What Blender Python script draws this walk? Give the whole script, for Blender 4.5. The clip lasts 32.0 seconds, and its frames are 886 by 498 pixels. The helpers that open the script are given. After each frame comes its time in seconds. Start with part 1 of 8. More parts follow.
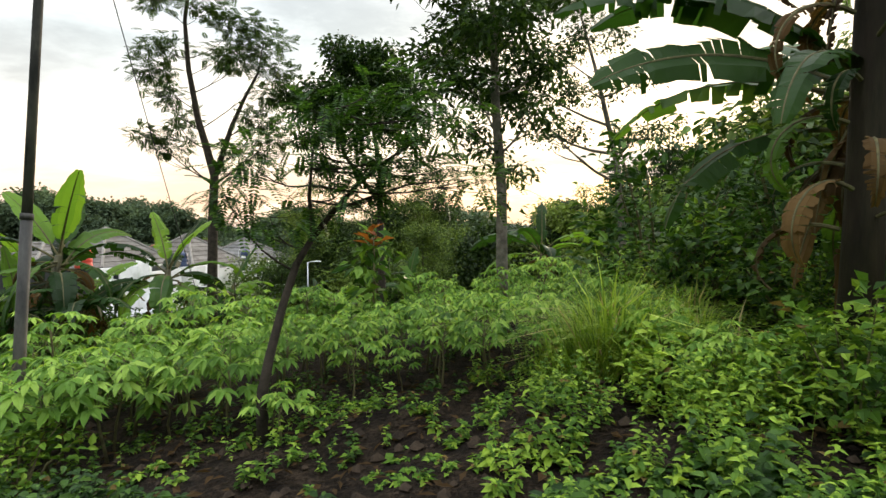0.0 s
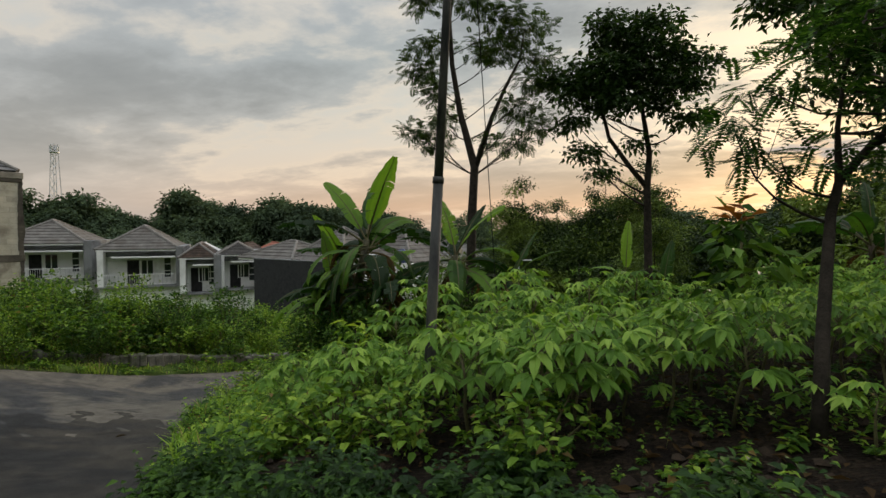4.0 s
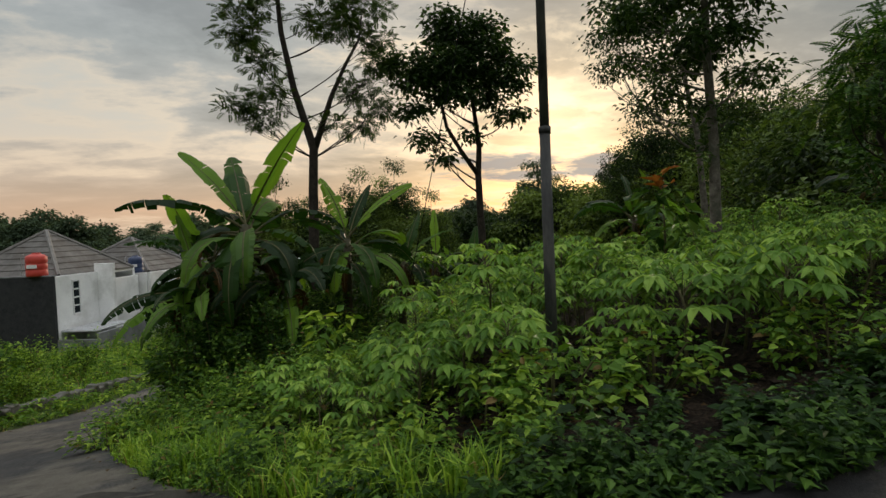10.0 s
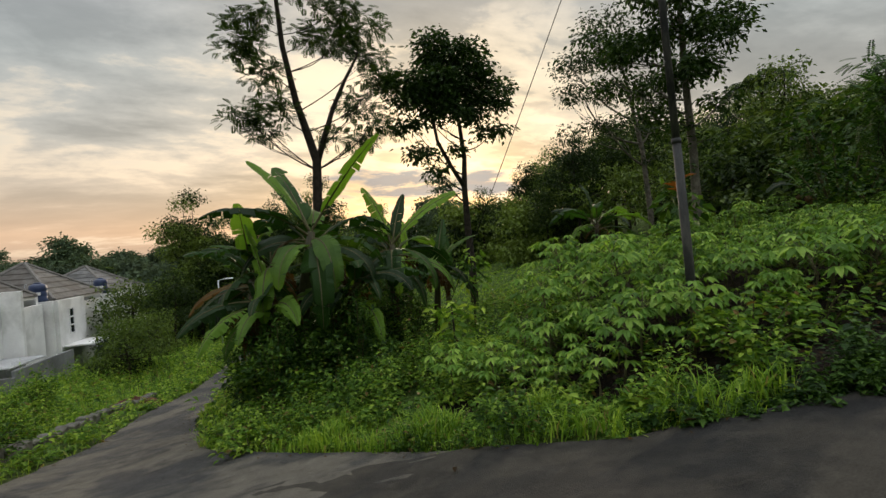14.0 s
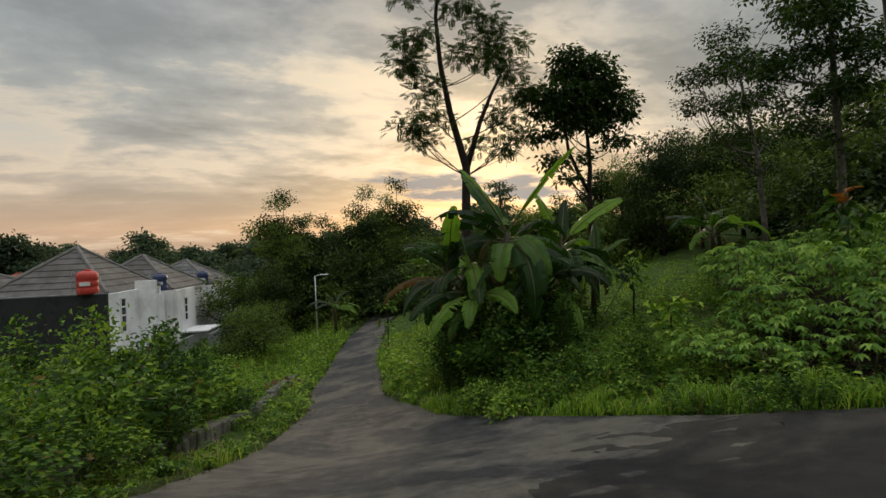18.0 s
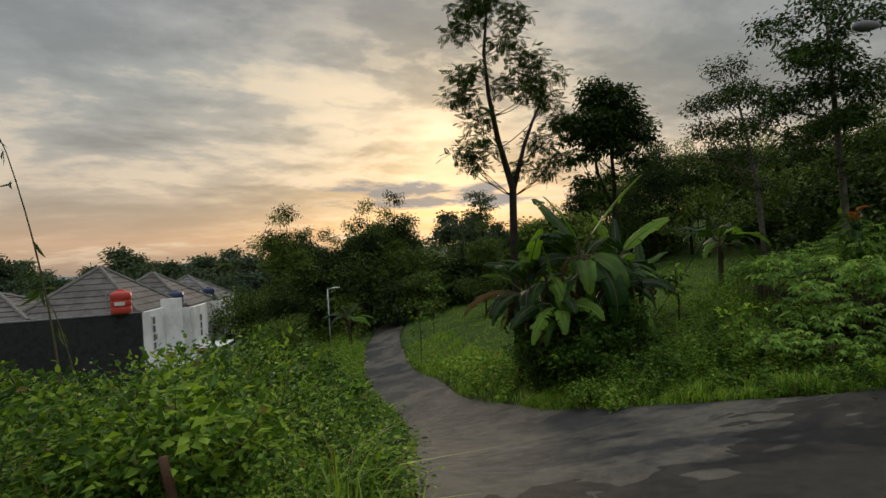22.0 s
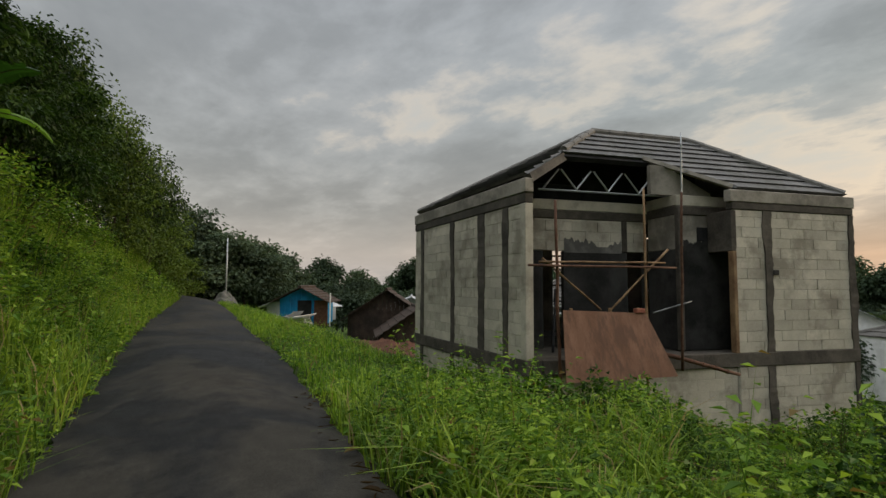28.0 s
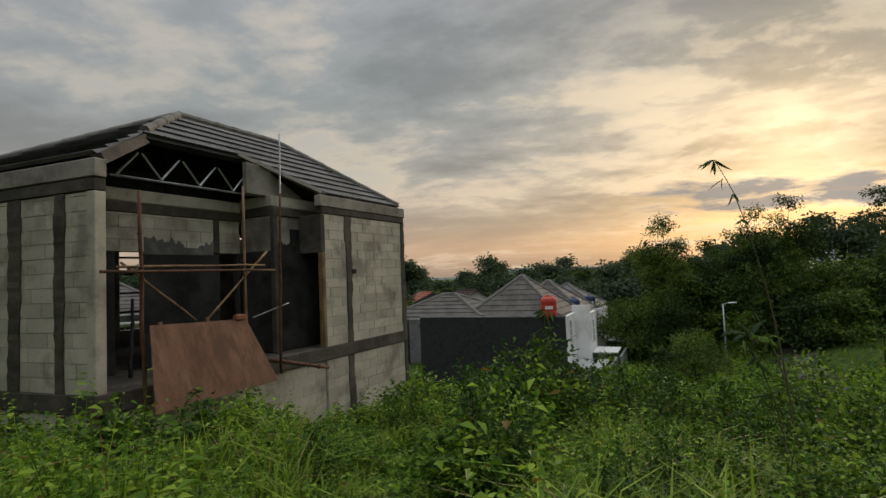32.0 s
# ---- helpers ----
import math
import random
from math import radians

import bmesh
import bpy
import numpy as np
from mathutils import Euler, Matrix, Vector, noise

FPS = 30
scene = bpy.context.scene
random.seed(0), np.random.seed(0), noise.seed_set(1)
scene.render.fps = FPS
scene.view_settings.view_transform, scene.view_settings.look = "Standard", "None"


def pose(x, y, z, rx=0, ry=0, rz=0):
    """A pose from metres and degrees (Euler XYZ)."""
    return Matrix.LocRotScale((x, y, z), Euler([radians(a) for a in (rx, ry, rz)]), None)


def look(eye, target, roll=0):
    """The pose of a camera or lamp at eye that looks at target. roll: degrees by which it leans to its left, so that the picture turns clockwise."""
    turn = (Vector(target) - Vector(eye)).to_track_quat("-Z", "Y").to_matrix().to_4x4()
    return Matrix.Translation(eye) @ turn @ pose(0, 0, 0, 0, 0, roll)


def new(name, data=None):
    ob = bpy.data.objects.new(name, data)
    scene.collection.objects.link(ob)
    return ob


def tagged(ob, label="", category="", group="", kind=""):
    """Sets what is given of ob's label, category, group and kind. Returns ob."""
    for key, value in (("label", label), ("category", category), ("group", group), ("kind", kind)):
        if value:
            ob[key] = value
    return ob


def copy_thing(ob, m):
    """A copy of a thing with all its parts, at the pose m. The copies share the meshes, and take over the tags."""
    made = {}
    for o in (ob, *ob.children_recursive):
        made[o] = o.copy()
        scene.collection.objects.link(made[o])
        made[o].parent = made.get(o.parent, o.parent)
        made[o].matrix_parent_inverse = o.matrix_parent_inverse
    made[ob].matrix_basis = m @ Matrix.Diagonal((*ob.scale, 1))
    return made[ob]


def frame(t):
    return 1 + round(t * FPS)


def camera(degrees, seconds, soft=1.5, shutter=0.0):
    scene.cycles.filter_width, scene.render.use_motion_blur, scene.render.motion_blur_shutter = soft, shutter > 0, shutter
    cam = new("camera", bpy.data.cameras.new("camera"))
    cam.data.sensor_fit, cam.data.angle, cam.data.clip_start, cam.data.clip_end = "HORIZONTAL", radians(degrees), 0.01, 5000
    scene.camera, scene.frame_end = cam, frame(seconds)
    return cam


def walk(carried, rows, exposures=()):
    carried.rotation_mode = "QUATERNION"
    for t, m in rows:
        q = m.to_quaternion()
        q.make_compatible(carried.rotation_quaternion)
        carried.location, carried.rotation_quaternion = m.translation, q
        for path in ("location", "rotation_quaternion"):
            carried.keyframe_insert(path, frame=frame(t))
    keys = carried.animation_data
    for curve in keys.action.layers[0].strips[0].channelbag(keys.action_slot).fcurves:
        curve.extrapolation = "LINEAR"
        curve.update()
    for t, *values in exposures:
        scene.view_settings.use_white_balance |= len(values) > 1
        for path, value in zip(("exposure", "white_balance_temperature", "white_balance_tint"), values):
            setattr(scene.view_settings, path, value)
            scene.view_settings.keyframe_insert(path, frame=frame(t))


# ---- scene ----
cam = camera(82.5, 32.0)
METRES, EYE, TILT, LEAN, TURN = 23.0, 1.5, 0.0, 0.0, 0.0
EXPOSURES = [(0, 1.44), (0.5, 1.27), (1, 1.0), (1.6, 0.75), (2.2, 0.57), (3, 0.40), (4, 0.22), (7, 0.06), (10, 0.06), (13, 0.34), (15, 0.12), (19, -0.1), (23, -0.2), (25, -0.18), (26, -0.3), (29, 0.22), (30.2, 0.0), (32, -0.22)]
ROWS = [
    (0.0, -0.00112, 8e-05, -0.00151, 0.498, -2.555, -0.177),
    (0.5, -0.01635, 0.00272, -0.00343, 2.628, -2.52, -0.204),
    (1.0, -0.03168, 0.00727, -0.00608, 5.729, -2.478, -0.265),
    (1.5, -0.04685, 0.01089, -0.00865, 8.33, -2.379, -0.192),
    (2.0, -0.06221, 0.01493, -0.01117, 12.158, -2.414, -0.285),
    (2.5, -0.07831, 0.01668, -0.01425, 13.76, -2.291, 0.088),
    (3.0, -0.09467, 0.01853, -0.01733, 14.445, -2.222, 0.171),
    (3.5, -0.10901, 0.0172, -0.01939, 16.496, -2.16, 0.062),
    (4.0, -0.12313, 0.01718, -0.02211, 20.09, -2.034, 0.041),
    (4.5, -0.13752, 0.01731, -0.02347, 24.009, -2.037, 0.108),
    (6.5, -0.20911, 0.01436, -0.03384, 30.648, -1.49, -0.358),
    (7.0, -0.2271, 0.01597, -0.03645, 27.325, -1.4, -0.726),
    (7.5, -0.24342, 0.01781, -0.03833, 20.823, -1.67, -0.764),
    (8.0, -0.25798, 0.01884, -0.03923, 15.544, -1.664, -0.598),
    (8.5, -0.27229, 0.02097, -0.03966, 7.627, -1.604, 0.052),
    (9.0, -0.28373, 0.02615, -0.04051, 2.137, -1.702, 0.186),
    (9.5, -0.29624, 0.02731, -0.04104, -6.581, -1.931, 1.238),
    (10.0, -0.3104, 0.02782, -0.04174, -12.334, -2.246, 2.101),
    (10.5, -0.3273, 0.02627, -0.04286, -16.335, -2.151, 2.869),
    (11.0, -0.34794, 0.02531, -0.04431, -20.402, -2.091, 3.159),
    (11.5, -0.36686, 0.02767, -0.04497, -22.071, -1.558, 3.832),
    (12.0, -0.38525, 0.02976, -0.0466, -23.963, -1.221, 3.882),
    (12.5, -0.40621, 0.02981, -0.04725, -24.922, -1.193, 3.891),
    (13.0, -0.4258, 0.0325, -0.04648, -25.369, -1.229, 4.129),
    (13.5, -0.44719, 0.03465, -0.04754, -25.973, -0.999, 3.97),
    (14.0, -0.46651, 0.03756, -0.0462, -24.84, -1.024, 3.866),
    (14.5, -0.48327, 0.04088, -0.04686, -22.122, -0.744, 3.585),
    (15.0, -0.50163, 0.04127, -0.04556, -20.725, -0.635, 3.3),
    (15.5, -0.51861, 0.04322, -0.04551, -18.444, -0.344, 3.106),
    (17.5, -0.60357, 0.03942, -0.0431, -19.415, -0.43, 2.632),
    (18.0, -0.6231, 0.04233, -0.04183, -20.63, -0.391, 2.408),
    (18.5, -0.64321, 0.03749, -0.04084, -20.913, -0.249, 2.344),
    (19.0, -0.66202, 0.03509, -0.03924, -21.349, -0.147, 2.211),
    (19.5, -0.67959, 0.0352, -0.03519, -21.945, -0.091, 2.017),
    (20.0, -0.69935, 0.03193, -0.03275, -22.602, 0.005, 1.864),
    (20.5, -0.71803, 0.03259, -0.03186, -22.962, 0.101, 1.791),
    (21.0, -0.73704, 0.03403, -0.0275, -23.551, 0.103, 1.945),
    (21.5, -0.75332, 0.03242, -0.02534, -25.142, 0.166, 2.812),
    (22.0, -0.76965, 0.03019, -0.02307, -24.498, 0.298, 3.571),
    (22.5, -0.78461, 0.02718, -0.02142, -17.07, 0.866, 3.621),
    (23.0, -0.80016, 0.02254, -0.01932, -13.456, 1.176, 3.355),
    (23.5, -0.81553, 0.02385, -0.01819, -11.037, 1.362, 3.114),
    (24.0, -0.83418, 0.0244, -0.01663, -7.552, 1.559, 2.923),
    (24.5, -0.85492, 0.02184, -0.01361, -4.022, 1.833, 2.566),
    (25.0, -0.87496, 0.02117, -0.01167, 2.404, 2.322, 2.193),
    (25.5, -0.89268, 0.01677, -0.01056, 10.71, 2.801, 1.819),
    (26.0, -0.90779, 0.01394, -0.00918, 17.961, 2.942, 1.58),
    (26.5, -0.92093, 0.01344, -0.00827, 31.624, 3.416, 0.407),
    (28.5, -0.95642, 0.00482, -0.00545, 58.206, 4.192, -0.187),
    (29.0, -0.96389, 0.00406, -0.00546, 53.182, 4.246, 0.332),
    (29.5, -0.96955, 0.00784, -0.00489, 45.723, 3.556, 0.94),
    (30.0, -0.97719, 0.01269, -0.00423, 38.561, 3.525, 1.318),
    (30.5, -0.98149, 0.01585, -0.00381, 30.735, 3.268, 1.64),
    (31.0, -0.98324, 0.01772, -0.00263, 22.332, 3.133, 2.193),
    (31.5, -0.98364, 0.01824, -0.00158, 16.013, 3.074, 2.252),
    (32.0, -0.98396, 0.0169, -0.00094, 10.302, 3.032, 2.443),
]
walk(cam, [(t, pose(0, 0, EYE, TILT, LEAN, TURN) @ pose(METRES * x, METRES * y, METRES * z, 90 + pitch, roll, yaw)) for t, x, y, z, yaw, pitch, roll in ROWS],
     exposures=EXPOSURES)

# ---- world and light ----
SUN_AZ, SUN_EL = radians(25.0), radians(9.5)
SUN_DIR = Vector((math.sin(SUN_AZ) * math.cos(SUN_EL), math.cos(SUN_AZ) * math.cos(SUN_EL), math.sin(SUN_EL)))


class Net:
    """A small helper to wire shader nodes."""

    def __init__(self, tree):
        self.tree = tree
        tree.nodes.clear()

    def add(self, kind, ins=None, operation="", attribute_name=""):
        node = self.tree.nodes.new(kind)
        if operation:
            node.operation = operation
        if attribute_name:
            node.attribute_name = attribute_name
        for k, v in (ins or {}).items():
            self.put(node.inputs[k], v)
        return node

    def put(self, socket, v):
        if isinstance(v, bpy.types.NodeSocket):
            self.tree.links.new(v, socket)
        else:
            socket.default_value = v

    def math(self, op, a, b=0.0, c=0.0, clamp=False):
        n = self.add("ShaderNodeMath", operation=op)
        n.use_clamp = clamp
        for i, v in enumerate((a, b, c)):
            self.put(n.inputs[i], v)
        return n.outputs[0]

    def ramp(self, fac, stops, mode="LINEAR"):
        n = self.add("ShaderNodeValToRGB", {"Fac": fac})
        n.color_ramp.interpolation = mode
        els = n.color_ramp.elements
        while len(els) > 1:
            els.remove(els[-1])
        for i, (p, c) in enumerate(stops):
            e = els[0] if i == 0 else els.new(p)
            e.position = p
            e.color = (*c, 1) if len(c) == 3 else c
        return n.outputs["Color"]

    def mix(self, fac, a, b, blend="MIX"):
        n = self.add("ShaderNodeMix")
        n.data_type, n.blend_type = "RGBA", blend
        self.put(n.inputs[0], fac)
        self.put(n.inputs[6], (*a, 1) if isinstance(a, tuple) and len(a) == 3 else a)
        self.put(n.inputs[7], (*b, 1) if isinstance(b, tuple) and len(b) == 3 else b)
        return n.outputs[2]

    def noise(self, vec, scale, detail=4.0, rough=0.55, distortion=0.0):
        n = self.add("ShaderNodeTexNoise", {"Scale": scale, "Detail": detail, "Roughness": rough, "Distortion": distortion})
        if vec is not None:
            self.put(n.inputs["Vector"], vec)
        return n.outputs["Fac"]


world = bpy.data.worlds.new("evening_sky")
scene.world = world
world.use_nodes = True
w = Net(world.node_tree)
direction = w.add("ShaderNodeTexCoord").outputs["Generated"]
xyz = w.add("ShaderNodeSeparateXYZ", {0: direction})
up = w.math("MAXIMUM", xyz.outputs[2], 0.0)
flat = w.math("ADD", up, 0.16)
plane = w.add("ShaderNodeCombineXYZ", {0: w.math("DIVIDE", xyz.outputs[0], flat), 1: w.math("DIVIDE", xyz.outputs[1], flat), 2: 0.0}).outputs[0]
turned = w.add("ShaderNodeMapping", {"Vector": plane, "Rotation": (0, 0, radians(-16)), "Scale": (0.50, 1.0, 1.0), "Location": (3.1, 1.7, 0.0)}).outputs[0]
big = w.noise(turned, 0.80, 8.0, 0.55, 0.25)
lumpy = w.add("ShaderNodeMapping", {"Vector": plane, "Rotation": (0, 0, radians(24)), "Scale": (0.8, 1.0, 1.0), "Location": (1.3, 5.2, 0.0)}).outputs[0]
small = w.noise(lumpy, 2.1, 9.0, 0.60, 0.25)
curds = w.noise(w.add("ShaderNodeMapping", {"Vector": plane, "Rotation": (0, 0, radians(-8)), "Scale": (0.75, 1.0, 1.0), "Location": (7.7, 2.9, 0.0)}).outputs[0], 4.6, 8.0, 0.58, 0.2)
mix_n = w.math("ADD", w.math("MULTIPLY", big, 0.58), w.math("ADD", w.math("MULTIPLY", small, 0.29), w.math("MULTIPLY", curds, 0.13)))
facing = w.add("ShaderNodeVectorMath", {0: direction, 1: tuple(SUN_DIR)}, operation="DOT_PRODUCT").outputs["Value"]
facing = w.math("MAXIMUM", facing, 0.0)
glow_wide = w.math("POWER", facing, 5.0)
glow_near = w.math("POWER", facing, 30.0)
glow_core = w.math("POWER", facing, 420.0)
# clear air behind the cloud, seen in the gaps
air = w.add("ShaderNodeTexSky")
air.sky_type, air.sun_disc = "NISHITA", False
air.sun_elevation, air.sun_rotation, air.air_density, air.dust_density = SUN_EL, SUN_AZ, 1.4, 3.0
air_dim = w.mix(1.0, air.outputs[0], (0.02, 0.02, 0.02), "MULTIPLY")
haze = w.ramp(up, [(0.0, (0.45, 0.34, 0.26)), (0.05, (0.63, 0.435, 0.31)), (0.11, (0.55, 0.445, 0.365)), (0.20, (0.43, 0.415, 0.395)), (0.32, (0.362, 0.385, 0.39)), (0.5, (0.425, 0.44, 0.46)), (0.7, (1.35, 1.38, 1.43)), (1.0, (2.0, 2.05, 2.12))])
cool = w.ramp(up, [(0.0, (0.46, 0.42, 0.39)), (0.06, (0.53, 0.475, 0.43)), (0.14, (0.445, 0.425, 0.405)), (0.24, (0.40, 0.40, 0.397)), (0.5, (0.425, 0.44, 0.46)), (0.7, (1.35, 1.38, 1.43)), (1.0, (2.0, 2.05, 2.12))])
haze = w.mix(w.ramp(facing, [(0.05, (0, 0, 0)), (0.62, (1, 1, 1))]), cool, haze)
gap = w.mix(1.0, haze, air_dim, "ADD")
# undersides of the cloud sheet
shade = w.ramp(mix_n, [(0.38, (1.32, 1.28, 1.20)), (0.44, (1.08, 1.06, 1.03)), (0.49, (0.84, 0.85, 0.85)), (0.54, (0.62, 0.63, 0.63)), (0.62, (0.46, 0.475, 0.48))])
shade = w.mix(w.math("MULTIPLY", w.math("SUBTRACT", 1.0, glow_wide), 0.30), shade, (0.84, 0.85, 0.855))
shade = w.mix(w.ramp(up, [(0.035, (0.75, 0.75, 0.75)), (0.15, (0, 0, 0))]), shade, (0.97, 0.97, 0.97))
clouded = w.mix(1.0, gap, shade, "MULTIPLY")
# thin rims between clouds catch the low sun
rim = w.math("SUBTRACT", 1.0, w.math("MULTIPLY", w.math("ABSOLUTE", w.math("SUBTRACT", mix_n, 0.425)), 22.0), clamp=True)
lit = w.mix(w.math("MULTIPLY", rim, w.math("ADD", 0.22, w.math("MULTIPLY", glow_wide, 0.6))), clouded, (0.98, 0.79, 0.56))
# glow of the veiled sun, broken by the cloud
thin = w.ramp(mix_n, [(0.42, (1, 1, 1)), (0.54, (0.08, 0.08, 0.08))])
warm = w.mix(w.math("MULTIPLY", glow_wide, w.math("MULTIPLY", thin, 0.12)), lit, (0.98, 0.76, 0.50))
broken = w.ramp(w.math("ADD", w.math("MULTIPLY", small, 0.45), w.math("MULTIPLY", curds, 0.55)), [(0.47, (1, 1, 1)), (0.52, (0.05, 0.05, 0.05))])
near = w.mix(w.math("MULTIPLY", w.math("MULTIPLY", glow_near, w.math("MULTIPLY", w.math("ADD", thin, 0.4), broken)), 0.75), warm, (1.25, 1.0, 0.66))
core = w.mix(w.math("MULTIPLY", glow_core, w.math("ADD", 0.25, w.math("MULTIPLY", thin, 0.7))), near, (2.4, 1.9, 1.15))
# the long cloud bank low beneath the sun
bearing = w.math("ARCTAN2", xyz.outputs[0], xyz.outputs[1])
across = w.math("DIVIDE", w.math("SUBTRACT", bearing, radians(20.5)), radians(12.5))
tall = w.math("DIVIDE", w.math("SUBTRACT", up, 0.112), 0.034)
oval = w.math("ADD", w.math("MULTIPLY", across, across), w.math("MULTIPLY", tall, tall))
ragged = w.math("ADD", oval, w.math("ADD", w.math("MULTIPLY", w.math("SUBTRACT", small, 0.5), 5.0), w.math("MULTIPLY", w.math("SUBTRACT", big, 0.5), 5.0)))
bank_mask = w.ramp(ragged, [(0.35, (0.85, 0.85, 0.85)), (1.1, (0, 0, 0))])
core = w.mix(bank_mask, core, (0.335, 0.325, 0.33))
strip_glow = w.math("SUBTRACT", 1.0, w.math("MULTIPLY", w.math("ABSOLUTE", w.math("SUBTRACT", up, 0.050)), 45.0), clamp=True)
core = w.mix(w.math("MULTIPLY", strip_glow, w.math("MULTIPLY", glow_near, 0.75)), core, (1.15, 0.72, 0.32))
below = w.math("LESS_THAN", xyz.outputs[2], -0.02)
whole = w.mix(below, core, (0.10, 0.10, 0.09))
background = w.add("ShaderNodeBackground", {"Color": whole, "Strength": 1.0})
w.put(w.add("ShaderNodeOutputWorld").inputs[0], background.outputs[0])

lamp = new("sun", bpy.data.lights.new("sun", "SUN"))
lamp.data.energy, lamp.data.angle, lamp.data.color = 1.5, radians(12), (1.0, 0.80, 0.58)
lamp.matrix_world = look((0, 0, 30), Vector((0, 0, 30)) - SUN_DIR)

# ---- materials ----


def principled(name, rough=0.8, spec=0.3, metal=0.0):
    m = bpy.data.materials.new(name)
    m.use_nodes = True
    n = Net(m.node_tree)
    out = n.add("ShaderNodeOutputMaterial")
    bsdf = n.add("ShaderNodeBsdfPrincipled", {"Roughness": rough, "Specular IOR Level": spec, "Metallic": metal})
    n.put(out.inputs[0], bsdf.outputs[0])
    return m, n, bsdf, out


def rough_mat(name, low, high, scale=3.0, fine=40.0, rough=0.85, bump=0.3, spec=0.2, metal=0.0, dirt=None, dirt_scale=0.8, vary=0.0, stretch=(1, 1, 1)):
    """A worn surface: two colours mottled at two sizes, optional dirt patches and fine relief."""
    m, n, bsdf, out = principled(name, rough, spec, metal)
    at = n.add("ShaderNodeNewGeometry").outputs["Position"]
    at = n.add("ShaderNodeMapping", {"Vector": at, "Scale": stretch}).outputs[0]
    a, b = n.noise(at, scale, 5.0, 0.6), n.noise(at, fine, 3.0, 0.6)
    col = n.ramp(n.math("ADD", n.math("MULTIPLY", a, 0.7), n.math("MULTIPLY", b, 0.3)), [(0.36, low), (0.64, high)])
    if dirt:
        col = n.mix(n.ramp(n.noise(at, dirt_scale, 6.0, 0.65), [(0.50, (0, 0, 0)), (0.62, (0.85, 0.85, 0.85))]), col, dirt)
    if vary:
        r = n.add("ShaderNodeObjectInfo").outputs["Random"]
        k = n.math("ADD", 1.0 - vary, n.math("MULTIPLY", r, 2 * vary))
        col = n.mix(1.0, col, n.add("ShaderNodeCombineXYZ", {0: k, 1: k, 2: k}).outputs[0], "MULTIPLY")
    n.put(bsdf.inputs["Base Color"], col)
    if bump:
        bm_node = n.add("ShaderNodeBump", {"Strength": bump, "Distance": 0.02, "Height": n.math("ADD", a, n.math("MULTIPLY", b, 0.5))})
        n.put(bsdf.inputs["Normal"], bm_node.outputs[0])
    return m


def leaf_mat(name, dark, mid, light, through_light=0.4, rough=0.5, dead=None, dead_part=0.04, single=False, vary=0.18, gloss=0.16):
    """Foliage: each leaf has its own shade, some light passes through it."""
    m, n, bsdf, out = principled(name, rough, gloss)
    dark, mid, light = ((c[0] * (0.94 if c[1] > c[0] else 1.0), c[1], c[2] * 0.8) for c in (dark, mid, light))
    each = n.add("ShaderNodeNewGeometry")
    obj = n.add("ShaderNodeObjectInfo").outputs["Random"]
    r = obj if single else each.outputs["Random Per Island"]
    patch = n.noise(each.outputs["Position"], 0.9, 4.0)
    f = n.math("ADD", n.math("MULTIPLY", r, 0.5), n.math("MULTIPLY", patch, 0.5))
    f = n.math("ADD", f, n.math("MULTIPLY", n.math("SUBTRACT", obj, 0.5), vary))
    col = n.ramp(f, [(0.22, dark), (0.5, mid), (0.78, light)])
    if dead:
        col = n.mix(n.math("GREATER_THAN", r, 1.0 - dead_part), col, dead)
    n.put(bsdf.inputs["Base Color"], col)
    veil = n.add("ShaderNodeBsdfTranslucent", {"Color": n.mix(1.0, col, (1.30, 1.3, 0.70), "MULTIPLY")})
    both = n.add("ShaderNodeMixShader", {0: through_light, 1: bsdf.outputs[0], 2: veil.outputs[0]})
    n.put(out.inputs[0], both.outputs[0])
    return m


M_CASSAVA = leaf_mat("cassava_leaf", (0.045, 0.10, 0.018), (0.13, 0.24, 0.042), (0.30, 0.42, 0.095), 0.36)
M_WEED = leaf_mat("weed_leaf", (0.026, 0.062, 0.011), (0.115, 0.215, 0.030), (0.34, 0.44, 0.07), 0.36, dead=(0.16, 0.11, 0.035), dead_part=0.03)
M_GRASS = leaf_mat("grass_blade", (0.060, 0.12, 0.017), (0.165, 0.285, 0.034), (0.36, 0.46, 0.072), 0.40, dead=(0.28, 0.22, 0.09), dead_part=0.05)
M_TALLGRASS = leaf_mat("tall_grass", (0.050, 0.095, 0.016), (0.16, 0.25, 0.036), (0.37, 0.45, 0.085), 0.40, dead=(0.30, 0.24, 0.12), dead_part=0.08)
M_BANANA = leaf_mat("banana_leaf", (0.010, 0.028, 0.007), (0.024, 0.062, 0.012), (0.135, 0.24, 0.034), 0.42, rough=0.5, single=True, gloss=0.2)
M_BANANA_DRY = leaf_mat("dry_banana_leaf", (0.030, 0.018, 0.009), (0.065, 0.038, 0.017), (0.13, 0.078, 0.036), 0.3, rough=0.8, single=True)
M_TREE_FINE = leaf_mat("feathery_leaf", (0.012, 0.026, 0.007), (0.026, 0.052, 0.011), (0.060, 0.098, 0.020), 0.30)
M_TREE_DENSE = leaf_mat("dense_leaf", (0.012, 0.026, 0.007), (0.025, 0.052, 0.011), (0.065, 0.110, 0.023), 0.28)
M_FOREST = leaf_mat("forest_leaf", (0.014, 0.027, 0.008), (0.038, 0.066, 0.016), (0.125, 0.17, 0.037), 0.28, vary=0.8)
# distance haze is mixed into both far leaf colours, more in the low trees
M_FAR = leaf_mat("haze_tinted_far_leaf", (0.042, 0.060, 0.047), (0.064, 0.089, 0.065), (0.096, 0.131, 0.087), 0.2, rough=0.95, vary=0.5, gloss=0.05)
